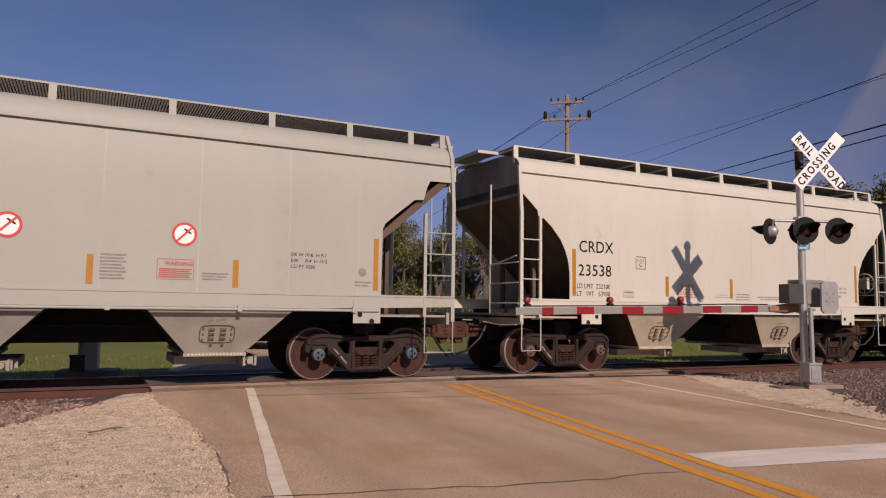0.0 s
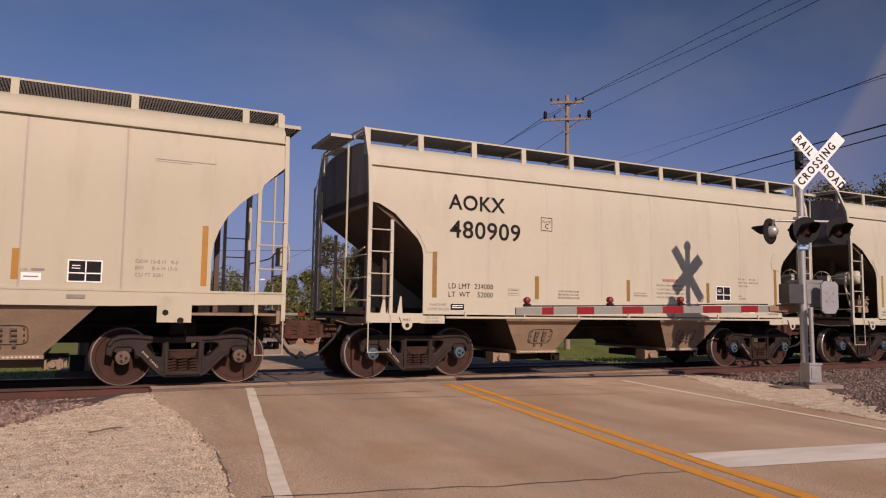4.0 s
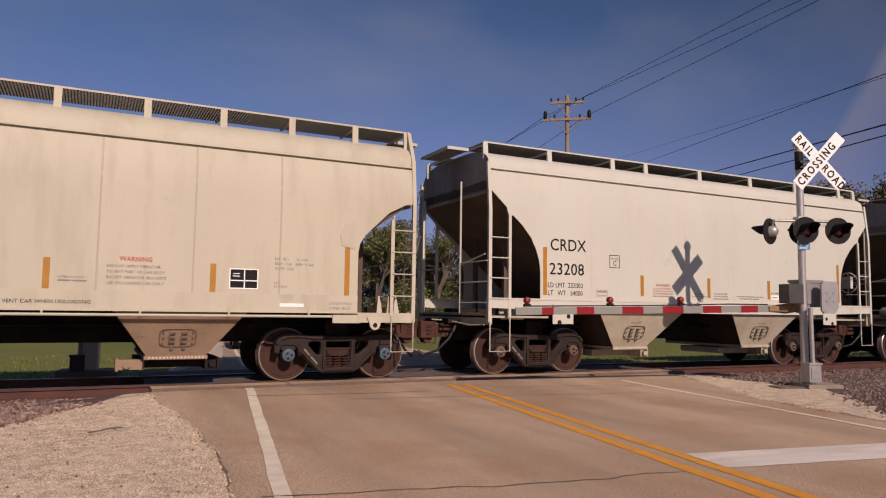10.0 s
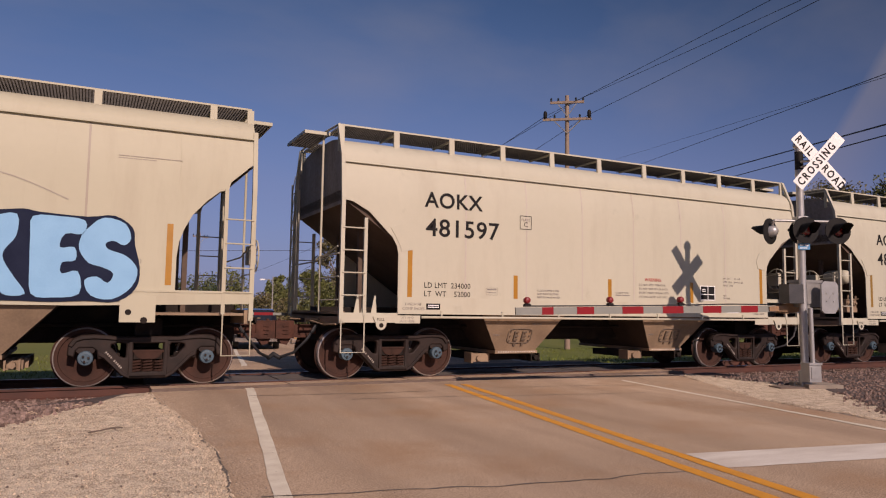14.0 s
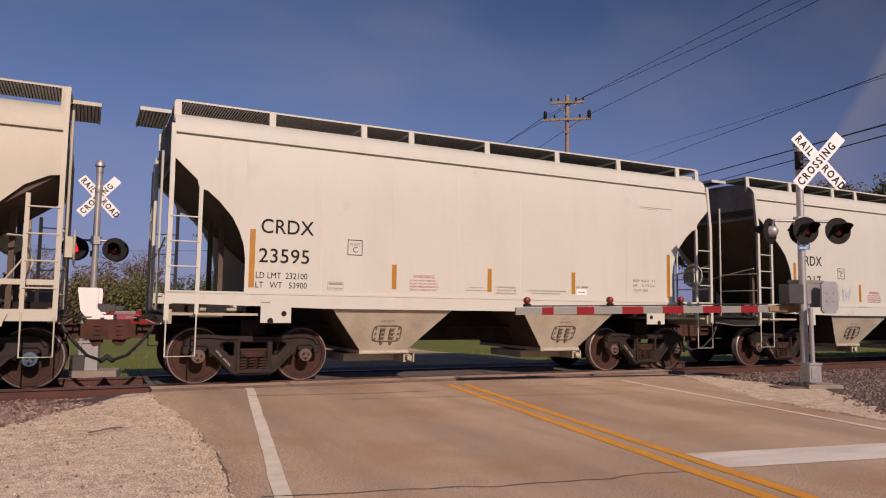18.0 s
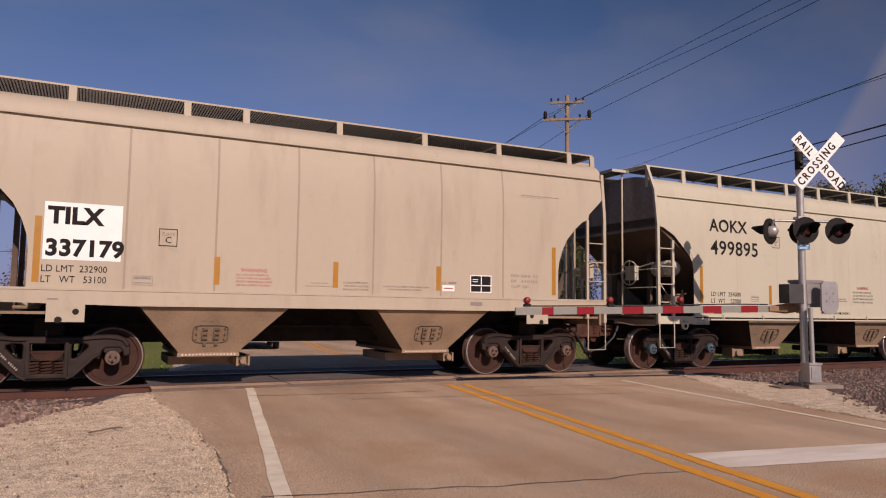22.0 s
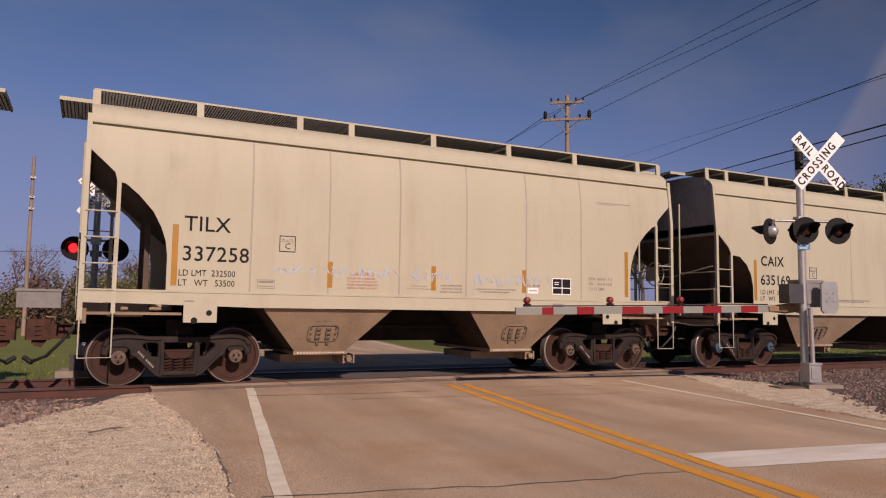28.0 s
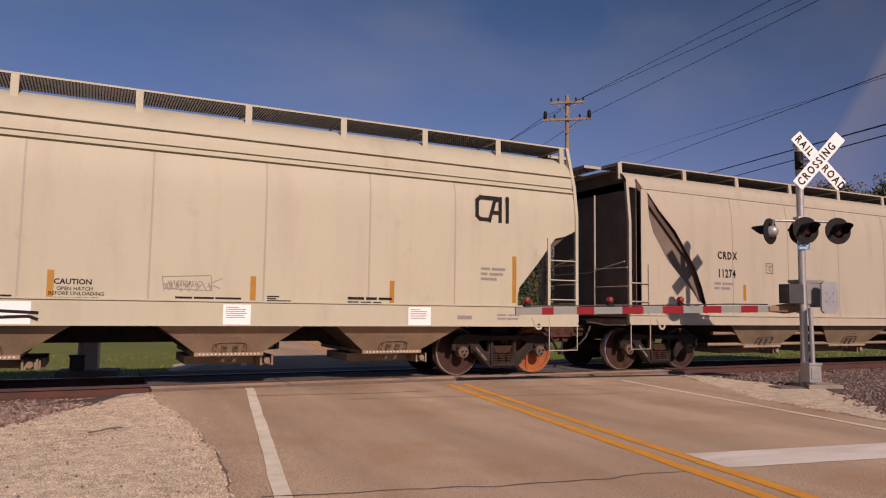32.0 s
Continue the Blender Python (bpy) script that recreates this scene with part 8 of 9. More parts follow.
for letter, pts in {"P": [(5.18, 2.29), (5.36, 2.45), (5.7, 2.57), (5.99, 2.59), (6.17, 2.5), (6.24, 2.29), (6.2, 2.08), (6.01, 1.98), (5.92, 1.98), (5.95, 1.77), (6.09, 1.54), (5.94, 1.39), (5.8, 1.33), (5.71, 1.5), (5.64, 1.73), (5.63, 1.99), (5.49, 2.05), (5.38, 2.01), (5.26, 2.15)],
    "U": [(6.23, 2.47), (6.51, 2.54), (6.54, 2.31), (6.51, 2.0), (6.56, 1.73), (6.69, 1.77), (6.69, 2.07), (6.69, 2.5), (6.94, 2.56), (6.99, 2.21), (6.97, 1.77), (6.94, 1.47), (6.76, 1.33), (6.51, 1.33), (6.3, 1.45), (6.23, 1.75), (6.22, 2.11)],
    "K": [(6.98, 2.51), (7.17, 2.54), (7.21, 2.25), (7.28, 2.13), (7.34, 2.47), (7.63, 2.55), (7.64, 2.24), (7.51, 2.04), (7.5, 1.89), (7.65, 1.64), (7.79, 1.42), (7.56, 1.39), (7.43, 1.51), (7.29, 1.69), (7.3, 1.41), (7.11, 1.38), (7.02, 1.59), (7.0, 2.14)],
    "E": [(7.83, 2.53), (8.18, 2.55), (8.5, 2.51), (8.48, 2.31), (8.25, 2.3), (8.19, 2.1), (8.38, 2.11), (8.4, 1.92), (8.23, 1.88), (8.23, 1.72), (8.44, 1.76), (8.47, 1.43), (8.13, 1.37), (7.86, 1.42), (7.82, 1.86), (7.81, 2.25)],
    "S": [(8.55, 2.41), (8.75, 2.57), (9.04, 2.5), (9.13, 2.28), (9.04, 2.17), (8.9, 2.23), (8.79, 2.19), (8.83, 2.1), (9.08, 2.01), (9.24, 1.81), (9.17, 1.55), (8.91, 1.36), (8.62, 1.41), (8.53, 1.63), (8.69, 1.69), (8.84, 1.6), (8.91, 1.74), (8.76, 1.83), (8.57, 1.89), (8.44, 2.08), (8.46, 2.28)]}.items():
    painted(c12, "graffiti_letter", soft(pts, True, 3), PROUD - 0.005, PROUD - 0.003, GRAFFITI_BLUE, "fat sky blue sprayed letter")
part("graffiti_counter", Shape().prism([(5.80, 2.16), (5.91, 2.14), (5.89, 2.03), (5.81, 2.02)], PROUD - 0.0065, PROUD - 0.0052), BLUE_BLACK, c12)
spray(c12, [
    [(1.86, 2.0), (1.85, 1.72)],
    [(1.72, 2.12), (1.99, 2.19), (2.0, 2.02), (1.82, 1.93)],
    [(2.15, 2.14), (2.03, 2.08), (2.05, 1.89), (2.19, 1.94)],
    [(2.03, 2.01), (2.15, 2.02)],
    [(2.07, 2.19), (2.18, 2.22), (2.2, 2.16)],
    [(2.25, 2.09), (2.23, 1.87)],
    [(2.29, 1.88), (2.32, 2.11), (2.43, 1.93), (2.46, 2.14)],
    [(2.56, 2.19), (2.51, 1.78)],
    [(2.73, 1.92), (2.54, 1.99), (2.76, 1.81), (2.4, 1.55), (3.01, 1.53)],
    [(1.76, 1.98), (1.78, 1.94)],
    [(1.81, 1.85), (1.83, 1.81)],
    [(1.87, 1.7), (2.23, 1.77), (2.51, 1.74)]], 0.027, INK, 4)
spray(c12, [
    [(4.12, 1.93), (4.02, 1.95), (3.97, 1.84), (4.05, 1.75), (4.13, 1.82), (4.09, 1.9), (4.05, 1.83)],
    [(4.13, 2.01), (4.3, 2.07)],
    [(4.19, 2.04), (4.23, 1.71)],
    [(4.17, 1.88), (4.3, 1.91)],
    [(4.27, 1.94), (4.36, 1.75), (4.28, 1.72)],
    [(4.38, 1.97), (4.41, 1.78)],
    [(4.44, 2.06), (4.47, 1.61)],
    [(4.55, 1.97), (4.45, 1.83), (4.55, 1.6)]], 0.035, NAVY)
part("scratch", stroke([soft([(-0.3, 3.2), (1.06, 3.23), (2.12, 3.24), (3.12, 3.26), (4.45, 3.34), (5.81, 3.32), (6.73, 3.25), (7.55, 3.09), (8.26, 2.81)], False, 6)], 0.016, FACE - 0.0005, FAINT_INK), FAINT_INK, c12, "long faint curved scratch")
words(c12, "FTO", 5.22, 1.33, 0.15, INK, 0, 1.0, 1.0, PROUD - 0.034)
part("scuff", stroke([[(3.15, 1.42), (3.45, 1.44), (4.0, 1.44)]], 0.02, -SIDE - 0.038, INK), INK, c12)

c2 = tag_car("333360")
GREY_SPRAY = surface("thin grey spray paint", (0.085, 0.075, 0.07), (0.16, 0.145, 0.13), 0.8, spec=0.1, scale=6, amount=0.7, bump=0)
spray(c2, [
    [(3.0, 2.04), (2.97, 2.28), (2.79, 2.42), (2.58, 2.36), (2.54, 2.11), (2.52, 1.92)],
    [(2.52, 2.04), (2.28, 2.01), (2.18, 1.86), (2.22, 1.74), (2.39, 1.68), (2.6, 1.76)],
    [(2.6, 2.2), (2.66, 2.13), (2.71, 2.21)],
    [(2.73, 2.21), (2.79, 2.15), (2.85, 2.23)],
    [(2.38, 1.6), (2.6, 1.72), (2.85, 1.78)],
    [(2.38, 1.6), (2.67, 1.66), (2.77, 1.63), (2.85, 1.78)],
    [(2.69, 1.74), (2.77, 1.64), (2.84, 1.78)],
    [(2.71, 1.86), (2.78, 1.94), (2.95, 1.99), (3.15, 1.92), (3.22, 1.73), (3.16, 1.55), (2.97, 1.48), (2.77, 1.47), (2.67, 1.59), (2.68, 1.71)]], 0.034, GREY_SPRAY)
spray(c2, [
    [(3.21, 2.01), (3.37, 2.05), (3.54, 1.98), (3.63, 1.8), (3.63, 1.6), (3.55, 1.5), (3.35, 1.47), (3.14, 1.5), (3.03, 1.66), (3.05, 1.88), (3.21, 2.01)],
    [(3.37, 2.01), (3.38, 1.48)],
    [(3.37, 1.77), (3.17, 1.6)],
    [(3.37, 1.77), (3.53, 1.54)],
    [(2.96, 2.19), (3.2, 2.29), (3.48, 2.41), (3.49, 2.24), (3.55, 2.02)],
    [(3.51, 2.28), (3.86, 2.4), (3.85, 2.24), (3.96, 2.1), (3.84, 1.95), (4.05, 1.94), (4.18, 1.78), (4.15, 1.57), (3.93, 1.47), (3.72, 1.47), (3.64, 1.56)],
    [(3.87, 2.22), (4.27, 2.4), (4.22, 2.26), (4.14, 2.09), (4.7, 2.36), (4.57, 2.1), (4.54, 1.94)],
    [(4.44, 2.08), (4.32, 2.11), (4.23, 2.01), (4.26, 1.88), (4.36, 1.91), (4.4, 2.01), (4.33, 2.01)],
    [(4.27, 1.76), (4.58, 1.9), (4.6, 1.8), (4.85, 1.83), (4.96, 1.68), (4.9, 1.51), (4.72, 1.45), (4.54, 1.5), (4.52, 1.6)],
    [(4.15, 1.57), (4.21, 1.47), (4.41, 1.46), (4.54, 1.52)]], 0.034, GREY_SPRAY)
spray(c2, [
    [(4.68, 2.24), (4.98, 2.42), (4.84, 2.18), (4.91, 2.14), (5.07, 2.36), (5.24, 2.35), (5.22, 2.18), (4.94, 2.01)],
    [(5.01, 2.21), (5.02, 2.15)],
    [(5.05, 2.22), (5.07, 2.15)],
    [(4.94, 2.02), (5.26, 2.12), (5.53, 2.04), (5.55, 1.86), (5.41, 1.69), (5.16, 1.43), (4.97, 1.53)],
    [(5.26, 2.29), (5.55, 2.36), (5.76, 2.29), (5.65, 2.13), (6.01, 2.19), (5.92, 1.96), (5.9, 1.79), (6.0, 1.66), (5.85, 1.5), (5.61, 1.41), (5.25, 1.6)],
    [(5.2, 1.79), (5.5, 1.94), (5.84, 1.93)],
    [(5.6, 1.76), (5.8, 1.81), (5.9, 1.77)],
    [(5.84, 2.25), (5.89, 2.43), (6.01, 2.43), (6.08, 2.3), (6.04, 2.17)],
    [(6.06, 2.19), (6.29, 2.36), (6.54, 2.32), (6.67, 2.15), (6.6, 1.92), (6.39, 1.8), (6.12, 1.86)],
    [(6.12, 1.84), (6.34, 1.8), (6.37, 1.56), (6.15, 1.41), (5.92, 1.48), (6.02, 1.62)],
    [(6.7, 2.17), (6.75, 2.33), (6.91, 2.37), (7.11, 2.35), (7.07, 2.14), (6.91, 1.86)]], 0.034, GREY_SPRAY)
spray(c2, [
    [(6.65, 2.24), (6.69, 1.99), (6.86, 1.82), (6.99, 1.71), (6.86, 1.64), (6.74, 1.7), (6.81, 1.79)],
    [(6.72, 2.22), (6.83, 2.12), (6.91, 2.23), (6.96, 2.12)]], 0.03, GREY_SPRAY)
spray(c2, [
    [(7.31, 2.13), (7.34, 1.97), (7.44, 2.11), (7.44, 1.95), (7.54, 2.07), (7.57, 1.93), (7.65, 2.08), (7.69, 1.94), (7.77, 2.07), (7.82, 1.93), (7.9, 2.08), (7.93, 1.97), (8.11, 2.04)],
    [(7.28, 1.76), (7.47, 1.84), (7.69, 1.8), (7.61, 1.77)]], 0.032, INK)

c7 = tag_car("333716")
spray(c7, [
    [(4.1, 1.3), (4.14, 1.5), (3.91, 1.55), (3.8, 1.73), (3.83, 1.89), (3.98, 1.98), (4.17, 1.96), (4.15, 2.08), (4.27, 2.21), (4.41, 2.24), (4.48, 2.15), (4.42, 1.93), (4.64, 2.05), (4.72, 2.0), (4.7, 1.78), (4.42, 1.67), (4.51, 1.43), (4.68, 1.3)],
    [(4.17, 1.91), (4.24, 1.74)],
    [(4.42, 1.9), (4.34, 1.8)],
    [(4.37, 1.68), (4.4, 1.48), (4.48, 1.3)],
    [(4.65, 1.68), (4.79, 1.79), (4.8, 1.97), (4.92, 2.17), (5.07, 2.2), (5.15, 2.09), (4.93, 1.87), (4.87, 1.91), (4.93, 1.88), (5.15, 1.99), (4.99, 1.77), (4.73, 1.68)],
    [(4.65, 1.46), (4.68, 1.3)],
    [(5.08, 1.5), (5.23, 1.33)],
    [(5.0, 1.31), (5.23, 1.47), (5.19, 1.72), (4.99, 1.85)]], 0.042, INK)
spray(c7, [
    [(5.15, 2.09), (5.3, 2.2), (5.48, 2.21), (5.49, 2.06), (5.31, 1.78), (5.52, 1.72), (5.62, 1.51), (5.53, 1.34), (5.29, 1.31)],
    [(5.52, 2.0), (5.6, 2.18), (5.76, 2.18), (5.81, 2.04), (5.61, 1.73), (5.86, 1.82), (5.96, 1.68), (5.92, 1.46), (5.77, 1.34), (5.62, 1.43)],
    [(5.81, 2.07), (5.85, 2.21), (6.07, 2.24), (6.12, 2.11), (6.04, 1.8), (6.26, 2.03), (6.48, 1.98), (6.55, 1.76), (6.46, 1.5), (6.24, 1.31)],
    [(6.74, 1.85), (6.66, 1.98), (6.74, 2.14), (6.91, 2.19), (6.99, 2.12), (6.94, 1.85), (6.81, 1.71), (6.74, 1.85)]], 0.042, INK)
spray(c7, [
    [(7.26, 2.13), (7.41, 2.15)],
    [(7.32, 2.18), (7.31, 1.98), (7.41, 1.97)],
    [(7.43, 2.0), (7.48, 2.09), (7.53, 1.99)],
    [(7.55, 1.97), (7.55, 2.09), (7.64, 2.05), (7.57, 2.01)],
    [(7.67, 2.1), (7.69, 1.98), (7.79, 2.02)],
    [(7.76, 2.21), (7.71, 1.98)],
    [(7.66, 1.88), (7.55, 1.84), (7.55, 1.73), (7.69, 1.79)],
    [(7.71, 1.91), (7.66, 1.67), (7.81, 1.76)],
    [(7.59, 1.66), (7.81, 1.64), (7.64, 1.52), (7.8, 1.5), (7.65, 1.42), (7.69, 1.35), (7.85, 1.39)]], 0.026, INK)
spray(c7, [
    [(1.46, 1.42), (1.53, 1.33), (1.59, 1.43), (1.57, 1.32)],
    [(1.63, 1.42), (1.68, 1.33), (1.73, 1.42), (1.82, 1.34)],
    [(1.95, 1.41), (1.88, 1.39), (1.9, 1.33), (1.96, 1.34)],
    [(2.0, 1.41), (1.99, 1.33), (2.06, 1.34), (2.05, 1.41), (2.0, 1.41)],
    [(2.09, 1.43), (2.17, 1.41), (2.12, 1.33), (2.19, 1.34)],
    [(2.24, 1.44), (2.32, 1.43), (2.28, 1.33), (2.36, 1.33)],
    [(2.4, 1.42), (2.4, 1.33), (2.49, 1.36), (2.42, 1.39)],
    [(2.52, 1.42), (2.57, 1.34), (2.64, 1.42), (2.67, 1.34)],
    [(2.71, 1.42), (2.81, 1.41), (2.74, 1.34), (2.91, 1.33)],
    [(3.08, 1.41), (3.15, 1.42), (3.08, 1.34), (3.17, 1.35)],
    [(3.2, 1.41), (3.26, 1.4), (3.21, 1.35), (3.28, 1.35)]], 0.026, INK)
for lines in (
        [[(-0.33, 3.62), (-0.2, 3.58)], [(-0.26, 3.62), (-0.29, 3.43)], [(-0.16, 3.65), (-0.2, 3.5), (-0.09, 3.49)], [(-0.19, 3.57), (-0.11, 3.57)],
         [(-0.08, 3.47), (-0.03, 3.65), (0.05, 3.61), (-0.01, 3.55), (0.06, 3.46)], [(0.07, 3.68), (0.13, 3.49)], [(0.07, 3.68), (0.21, 3.64), (0.13, 3.57), (0.22, 3.49)],
         [(0.26, 3.59), (0.35, 3.64), (0.4, 3.56), (0.31, 3.47), (0.24, 3.52), (0.26, 3.59)], [(0.42, 3.63), (0.46, 3.47), (0.59, 3.51)], [(0.01, 3.3), (0.15, 3.4), (0.26, 3.28), (0.21, 3.35)]],
        [[(0.42, 3.37), (0.33, 3.3), (0.38, 3.22), (0.46, 3.16), (0.37, 3.1)], [(0.45, 3.34), (0.53, 3.21), (0.65, 3.34)], [(0.53, 3.21), (0.48, 3.04)], [(0.64, 3.17), (0.71, 3.04)],
         [(0.71, 3.33), (0.77, 3.06)], [(0.78, 3.21), (0.96, 3.2), (0.86, 3.1), (0.99, 2.87)], [(0.82, 3.13), (0.93, 3.02), (0.79, 2.98)]],
        [[(0.2, 3.08), (0.28, 3.12), (0.31, 3.04), (0.23, 2.97), (0.37, 2.95)], [(0.34, 3.03), (0.42, 3.05), (0.41, 2.95), (0.33, 2.85), (0.43, 2.87)],
         [(0.57, 2.92), (0.8, 2.82), (0.7, 2.72), (0.66, 2.82), (0.69, 2.65)], [(0.87, 2.81), (0.88, 2.79)], [(0.93, 2.81), (0.94, 2.79)], [(0.94, 2.75), (0.96, 2.73)]]):
    spray(c7, lines, 0.025, INK, 3)

c8 = tag_car("498943")
part("graffiti_tag", stroke([[(1.55, 1.38), (1.42, 1.36), (1.55, 1.30), (1.40, 1.25)], [(1.72, 1.38), (1.62, 1.25), (1.74, 1.26)], [(1.62, 1.32), (1.72, 1.32)], [(1.80, 1.25), (1.82, 1.38), (1.94, 1.32), (1.80, 1.25)], [(1.98, 1.25), (2.05, 1.38), (2.12, 1.25)], [(2.10, 1.38), (2.30, 1.38)], [(2.20, 1.38), (2.19, 1.25)]], 0.03, -SIDE - 0.017, INK), INK, c8)

scrawl(c8, 0.10, 3.10, 0.5, 0.26, 39, INK, 0.018, 5)
part("graffiti_tag", stroke([soft([(0.2, 3.06), (0.35, 3.0), (0.5, 3.02)])], 0.015, FACE - 0.001, INK), INK, c8)

c14 = tag_car("483891")
spray(c14, [
    [(3.54, 2.25), (3.36, 2.23), (3.34, 1.95), (3.53, 1.9), (3.57, 1.78), (3.44, 1.72), (3.29, 1.8)],
    [(3.52, 2.12), (3.43, 2.11), (3.43, 2.0), (3.63, 1.97), (3.67, 1.86), (3.58, 1.73), (3.36, 1.71)],
    [(3.94, 2.32), (3.75, 2.23), (3.67, 2.02), (3.83, 2.02), (3.73, 1.89), (3.76, 1.73), (3.92, 1.69), (4.09, 1.8)],
    [(3.91, 2.18), (3.8, 2.13)],
    [(3.97, 2.02), (3.86, 1.94), (3.83, 1.81), (3.97, 1.84)],
    [(3.98, 2.34), (4.31, 2.47), (4.3, 2.3), (4.08, 2.11), (4.43, 2.28)],
    [(4.46, 2.49), (4.54, 2.34), (4.35, 1.99), (4.38, 1.78), (4.53, 1.72), (4.71, 1.87)],
    [(4.46, 2.49), (4.82, 2.56), (4.86, 2.35), (5.1, 2.01), (5.07, 1.85), (4.89, 1.77), (4.65, 1.89), (4.53, 1.97)],
    [(4.67, 2.42), (4.69, 1.95), (4.81, 1.9), (4.79, 2.43)],
    [(5.38, 2.21), (5.17, 1.88)],
    [(5.46, 2.2), (5.24, 1.88)],
    [(3.16, 1.87), (3.25, 1.72)],
    [(3.22, 1.84), (3.41, 1.67), (3.33, 1.67), (3.44, 1.75)]], 0.020, SLATE, 4, (1.495, 0.014))
spray(c14, [
    [(3.96, 2.32), (4.1, 2.03), (4.19, 1.74)],
    [(4.0, 2.32), (4.14, 1.95), (4.16, 1.8)],
    [(3.91, 2.29), (3.8, 2.21)],
    [(4.49, 2.47), (4.76, 2.52)],
    [(3.48, 2.23), (3.38, 2.2)],
    [(4.03, 2.1), (4.14, 2.19)]], 0.034, SKY_SPRAY, 4, (1.495, 0.014))
OLIVE_STRIP = surface("faded olive yellow reflective strip", (0.30, 0.235, 0.03), (0.21, 0.165, 0.03), 0.6, scale=9, amount=0.8, bump=0)
for number, mat, reach in (("483891", OLD_AMBER, 99.0), ("480909", OLD_AMBER, 99.0), ("333360", OLIVE_STRIP, 1.2), ("481639", OLIVE_STRIP, 1.2), ("337077", OLIVE_STRIP, 1.2)):
    for o in by_number[number].children:
        if o.name.startswith("reflective_strip") and o.data.vertices[0].co.x < reach:
            o.material_slots[0].link = "OBJECT"
            o.material_slots[0].material = mat
c16 = tag_car("499954")
spray(c16, [
    [(3.32, 2.24), (3.14, 2.29), (3.05, 2.02), (3.09, 1.75), (3.23, 1.68), (3.42, 1.89)],
    [(3.23, 1.7), (3.3, 2.08), (3.47, 2.28), (3.56, 2.15), (3.43, 1.84), (3.31, 1.74)],
    [(3.69, 2.23), (3.52, 2.1), (3.65, 1.9), (3.51, 1.68)],
    [(3.72, 2.25), (3.66, 2.0), (3.81, 1.9), (4.17, 2.35)],
    [(4.03, 2.16), (3.8, 1.75), (3.86, 1.49), (3.68, 1.54)],
    [(4.11, 2.0), (3.94, 1.94), (4.06, 1.83), (3.83, 1.7)],
    [(3.01, 1.66), (3.17, 1.58), (3.63, 1.62), (3.75, 1.49)],
    [(3.3, 1.48), (3.49, 1.52)],
    [(3.46, 2.34), (3.36, 2.31)],
    [(4.17, 1.64), (4.19, 1.84), (4.27, 1.7), (4.3, 1.91)],
    [(4.37, 1.9), (4.33, 1.66)]], 0.026, INK, 4, (1.495, 0.014))
c18 = tag_car("23217")
scrawl(c18, 2.34, 1.60, 0.5, 0.42, 44, GRAFFITI_PALE, 0.015, 4)
c19 = tag_car("23506")
spray(c19, [
    [(5.69, 1.72), (5.85, 1.91), (5.82, 1.76), (6.05, 2.0), (5.92, 1.64), (6.15, 1.96), (6.08, 1.8), (6.32, 1.9), (6.12, 1.61), (6.29, 1.8), (6.56, 1.91), (6.39, 1.65)],
    [(6.63, 1.93), (6.46, 1.62), (6.73, 1.85), (6.6, 1.59), (6.94, 1.92), (6.81, 1.56)],
    [(6.94, 1.86), (7.37, 1.97), (7.16, 1.83), (7.41, 1.87), (6.95, 1.73), (7.38, 1.69), (7.12, 1.76)],
    [(7.82, 1.88), (7.52, 1.81), (7.67, 1.68), (7.86, 1.85), (8.16, 1.92), (7.9, 1.69), (8.16, 1.86)],
    [(8.24, 1.7), (8.44, 1.73), (8.32, 1.56), (8.55, 1.77), (8.52, 1.57), (8.75, 1.81), (8.67, 1.54), (8.95, 1.68)]], 0.026, INK, 1)

c20 = tag_car("337179")
part("white_panel", Shape().box(0.77, 1.80, FACE + 0.0005, FACE + 0.003, 1.92, 2.76), WHITE_INK, c20, "white painted panel under the stencilled number")

c23 = tag_car("483902")
ANGLED = (1.495, 0.014)
red = [(2.19, 1.20), (2.18, 2.36), (2.6, 2.46), (3.3, 2.44), (4.1, 2.44), (4.18, 2.36), (4.62, 2.38), (4.70, 2.52), (5.2, 2.46), (5.9, 2.44), (6.5, 2.42), (6.83, 2.46), (6.83, 1.2)]
painted(c23, "graffiti_ground", red, PROUD - 0.002, PROUD, GRAFFITI_RED, "soft red sprayed ground", ANGLED)
mist, fog = Shape(), random.Random(77)
for _ in range(5200):
    k = fog.random()
    if k < 0.72:
        x, z = 2.15 + 4.72 * fog.random(), 2.42 + abs(fog.gauss(0, 0.055)) - 0.03 * fog.random()
    else:
        x, z = (2.19 - abs(fog.gauss(0, 0.035)) if k < 0.86 else 6.83 + abs(fog.gauss(0, 0.03))), 1.22 + 1.2 * fog.random()
    q = 0.006 + 0.008 * fog.random()
    mist.put([(x - q, PROUD - 0.0011, z), (x, PROUD - 0.0011, z - q), (x + q, PROUD - 0.0011, z), (x, PROUD - 0.0011, z + q)], [(0, 1, 2, 3)])
part("overspray", drape(mesh_of("overspray", mist, GRAFFITI_RED), *ANGLED), GRAFFITI_RED, c23, "red paint mist round the lettering")["kind"] = "stuff"
painted(c23, "graffiti_ground", [(2.25, 1.19), (2.22, 2.17), (4.0, 2.18), (6.73, 2.20), (6.72, 1.2)], PROUD - 0.0035, PROUD - 0.0025, INK, "black sprayed ground", ANGLED)
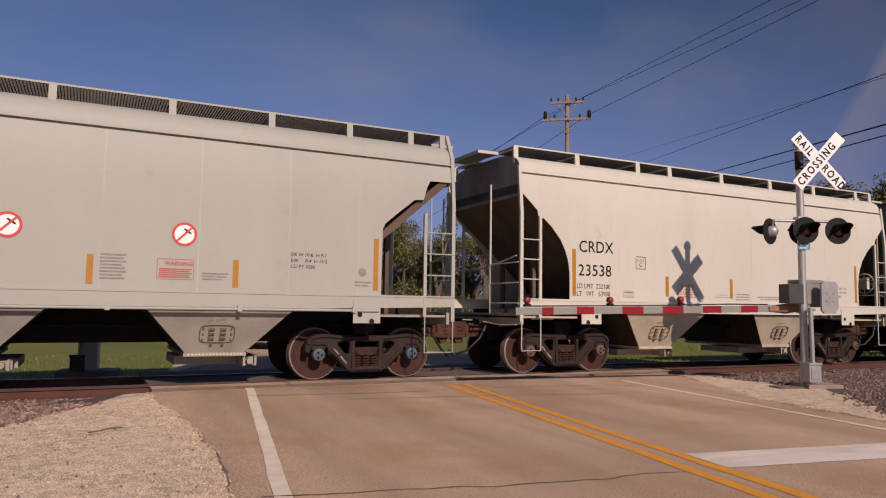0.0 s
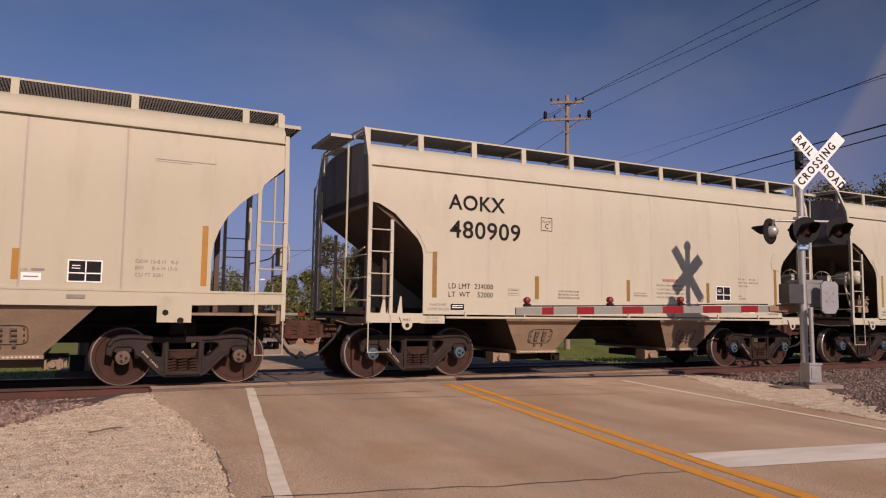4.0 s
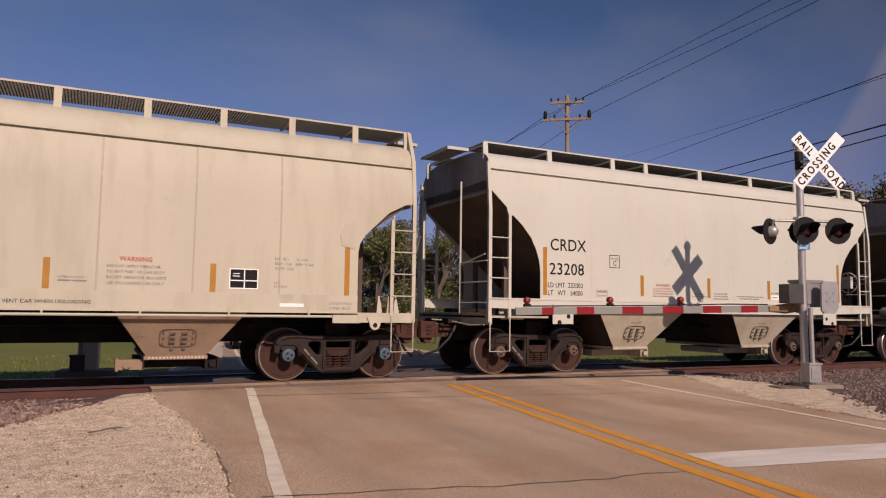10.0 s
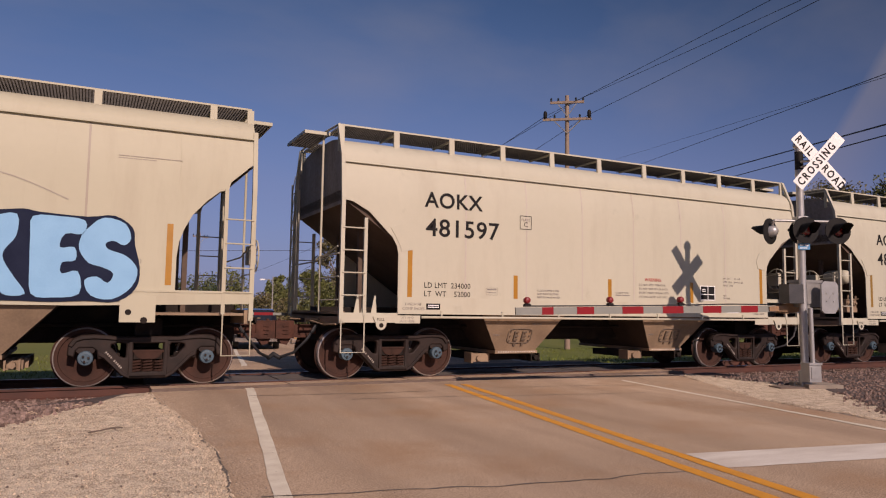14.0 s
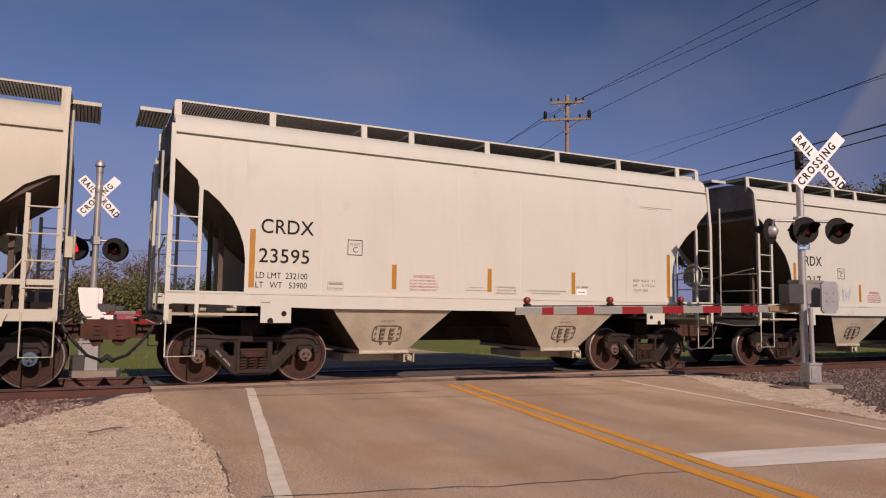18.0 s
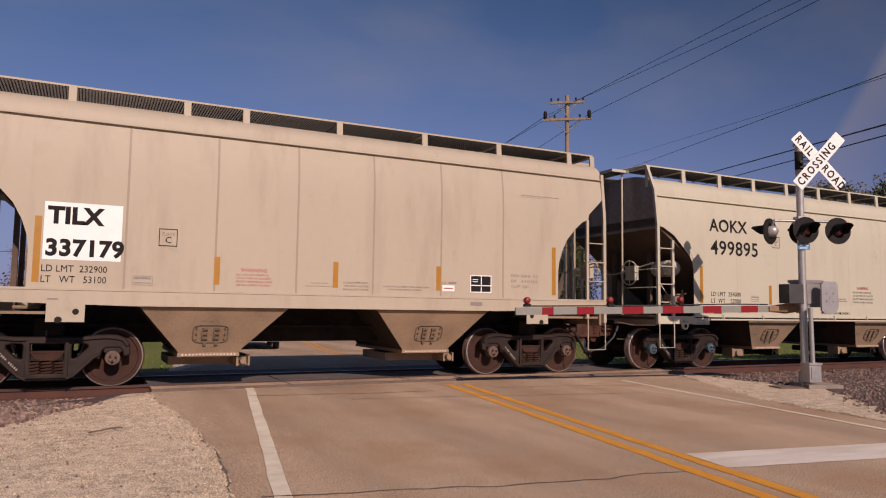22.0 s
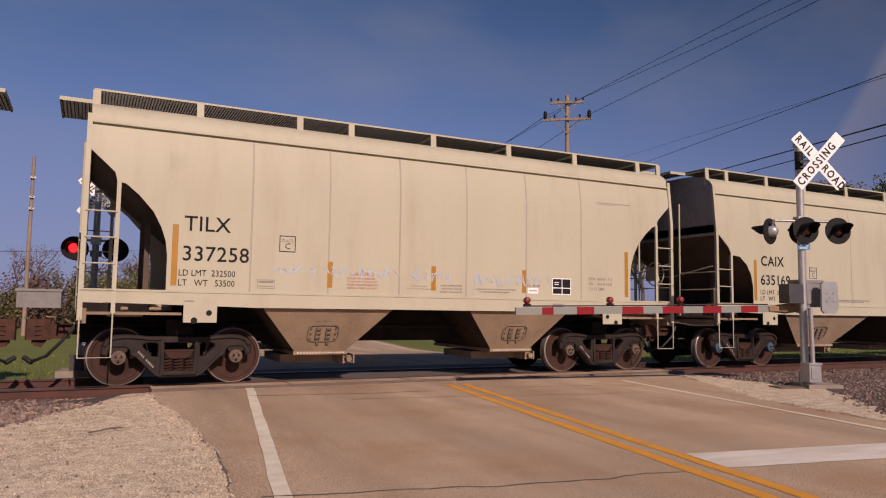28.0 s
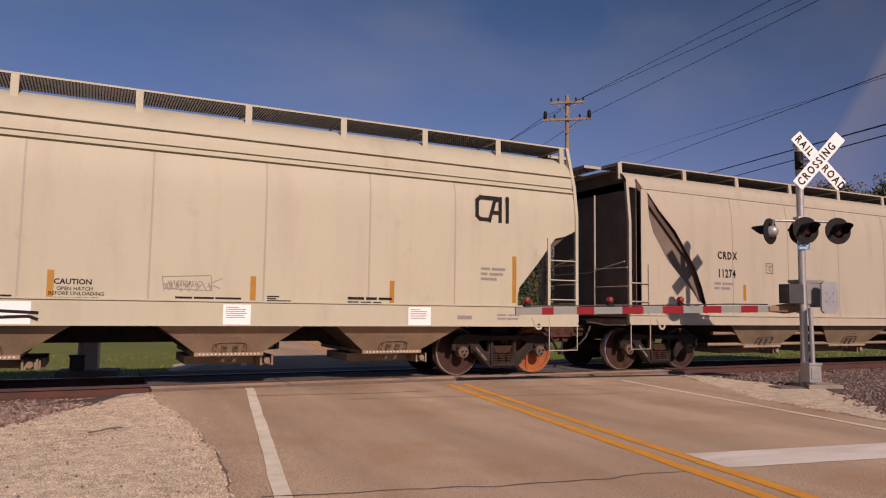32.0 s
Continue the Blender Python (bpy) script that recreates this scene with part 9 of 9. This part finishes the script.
for letter, pts in {"E": [(2.47, 2.06), (2.55, 2.1), (3.23, 2.09), (3.24, 1.89), (3.02, 1.87), (3.02, 1.78), (3.24, 1.78), (3.24, 1.64), (3.02, 1.62), (3.03, 1.42), (3.27, 1.42), (3.27, 1.2), (2.48, 1.2)],
    "U": [(3.45, 2.11), (3.85, 2.1), (3.87, 1.43), (4.0, 1.43), (3.96, 2.42), (4.36, 2.42), (4.39, 1.19), (3.42, 1.19), (3.4, 1.69)],
    "R": [(4.52, 2.1), (5.44, 2.11), (5.43, 1.65), (5.27, 1.53), (5.54, 1.2), (5.22, 1.2), (4.97, 1.51), (4.95, 1.19), (4.48, 1.19)],
    "O": [(5.64, 2.11), (6.64, 2.12), (6.63, 1.2), (5.58, 1.19)]}.items():
    painted(c23, "graffiti_letter", pts, PROUD - 0.006, PROUD - 0.004, GRAFFITI_ORANGE, "flat orange sprayed block letter", ANGLED)
for x0, x1, z0, z1 in ((4.90, 5.12, 1.77, 1.95), (5.96, 6.25, 1.66, 1.92)):
    part("graffiti_counter", Shape().box(x0, x1, PROUD - 0.0075, PROUD - 0.0062, z0, z1), INK, c23)
spray(c23, [
    [(1.26, 2.17), (1.03, 2.13), (1.01, 1.91), (0.9, 1.86), (1.05, 1.89), (1.04, 1.73), (1.27, 1.77)],
    [(1.01, 1.99), (1.15, 2.01)],
    [(1.28, 2.19), (1.32, 1.82), (1.46, 1.82), (1.47, 2.2)],
    [(1.54, 1.76), (1.53, 2.18), (1.64, 2.21), (1.67, 2.09), (1.55, 2.01), (1.7, 1.74)],
    [(1.86, 2.25), (1.74, 2.12), (1.73, 1.89), (1.87, 1.81), (1.97, 1.95), (1.95, 2.15), (1.86, 2.25)]], 0.04, INK, 5, ANGLED)
spray(c23, [
    [(6.88, 1.73), (6.95, 1.62)],
    [(6.88, 1.61), (6.96, 1.73)],
    [(7.16, 1.74), (7.05, 1.69), (7.16, 1.59), (7.03, 1.51)],
    [(7.23, 1.8), (7.23, 1.53), (7.34, 1.53)],
    [(7.41, 1.75), (7.34, 1.65), (7.41, 1.54), (7.48, 1.66), (7.41, 1.75)],
    [(7.52, 1.51), (7.52, 1.78), (7.63, 1.72), (7.52, 1.66)],
    [(7.67, 1.51), (7.67, 1.78), (7.78, 1.73), (7.67, 1.66)],
    [(7.82, 1.79), (7.89, 1.67), (8.0, 1.85)],
    [(7.89, 1.67), (7.85, 1.51)],
    [(8.38, 1.8), (8.62, 1.84)],
    [(8.5, 1.83), (8.48, 1.56)],
    [(8.66, 1.72), (8.62, 1.56), (8.73, 1.59), (8.72, 1.73), (8.66, 1.72)],
    [(8.77, 1.5), (8.79, 1.81), (8.91, 1.75), (8.8, 1.67)],
    [(8.96, 1.53), (8.97, 1.82), (9.09, 1.76), (8.97, 1.67)],
    [(9.13, 1.86), (9.21, 1.7), (9.36, 1.93)],
    [(9.21, 1.7), (9.15, 1.51)]], 0.022, INK, 1)

c26 = tag_car("337258")
scrawl(c26, 2.2, 1.78, 2.3, 0.22, 51, GRAFFITI_PALE, 0.016, 14)
scrawl(c26, 4.7, 1.76, 0.8, 0.24, 52, GRAFFITI_PALE, 0.016, 6)
scrawl(c26, 5.95, 1.72, 1.8, 0.28, 53, GRAFFITI_PALE, 0.016, 12)

c28 = tag_car("490943")
part("graffiti_tag", stroke([
    [(3.30, 1.95), (3.28, 1.55), (3.36, 1.38), (3.62, 1.36), (3.86, 1.42), (3.98, 1.60), (3.92, 1.78), (3.74, 1.84), (3.82, 1.92), (3.86, 2.04), (3.60, 2.05), (3.38, 2.02), (3.30, 1.95)],
    [(3.86, 2.04), (4.0, 2.10), (4.10, 2.04), (4.10, 1.78), (4.04, 1.48), (3.98, 1.36), (3.86, 1.42)],
    [(4.10, 1.80), (4.26, 1.88), (4.46, 1.82), (4.50, 1.60), (4.40, 1.44), (4.20, 1.40), (4.08, 1.50)],
    [(4.46, 1.60), (4.42, 1.82), (4.60, 1.92), (4.80, 1.86), (4.84, 1.66), (4.90, 1.86), (5.10, 1.90), (5.22, 1.80), (5.12, 1.56), (4.92, 1.42), (4.66, 1.42), (4.50, 1.50)],
    [(5.22, 1.84), (5.40, 1.92), (5.66, 1.92), (5.72, 1.84), (5.50, 1.82), (5.36, 1.76), (5.42, 1.60), (5.34, 1.46), (5.02, 1.42)],
    [(4.24, 1.74), (4.36, 1.58)], [(4.36, 1.72), (4.24, 1.56)]], 0.035, FACE - 0.002, INK), INK, c28, "round black outlined throw-up")
scrawl(c28, 1.78, 1.5, 0.4, 0.3, 61, GREY_SPRAY, 0.015, 4)
scrawl(c28, 8.35, 1.5, 0.75, 0.17, 62, PALE_INK, 0.012, 8)

for o in c28.children_recursive:
    if o.name.startswith("wheelset") and o.parent.location.x > 8 and o.location.x > 0:
        o.material_slots[0].link = "OBJECT"
        o.material_slots[0].material = RAW_RUST


# ================= movement =================
def motions():
    """The train rolls past at a steady pace; its wheelsets turn with it."""
    ticks = [2.0 * i for i in range(17)]
    for car, start in TRAIN:
        walk(car, [(t, pose(start - gone(t), 0, 0)) for t in ticks])
    lead = {}
    for car, start in TRAIN:
        for o in car.children_recursive:
            if not o.name.startswith("wheelset"):
                continue
            x = round(o.location.x, 3)
            if x not in lead:
                walk(o, [(i / FPS, pose(x, 0, 0.457) @ Matrix.Rotation(-gone(i / FPS) / 0.457, 4, "Y")) for i in range(int(32.0 * FPS) + 1)])
                lead[x] = o
            else:
                o.rotation_mode = "QUATERNION"
                keys = o.animation_data_create()
                keys.action = lead[x].animation_data.action
                keys.action_slot = lead[x].animation_data.action_slot


motions()
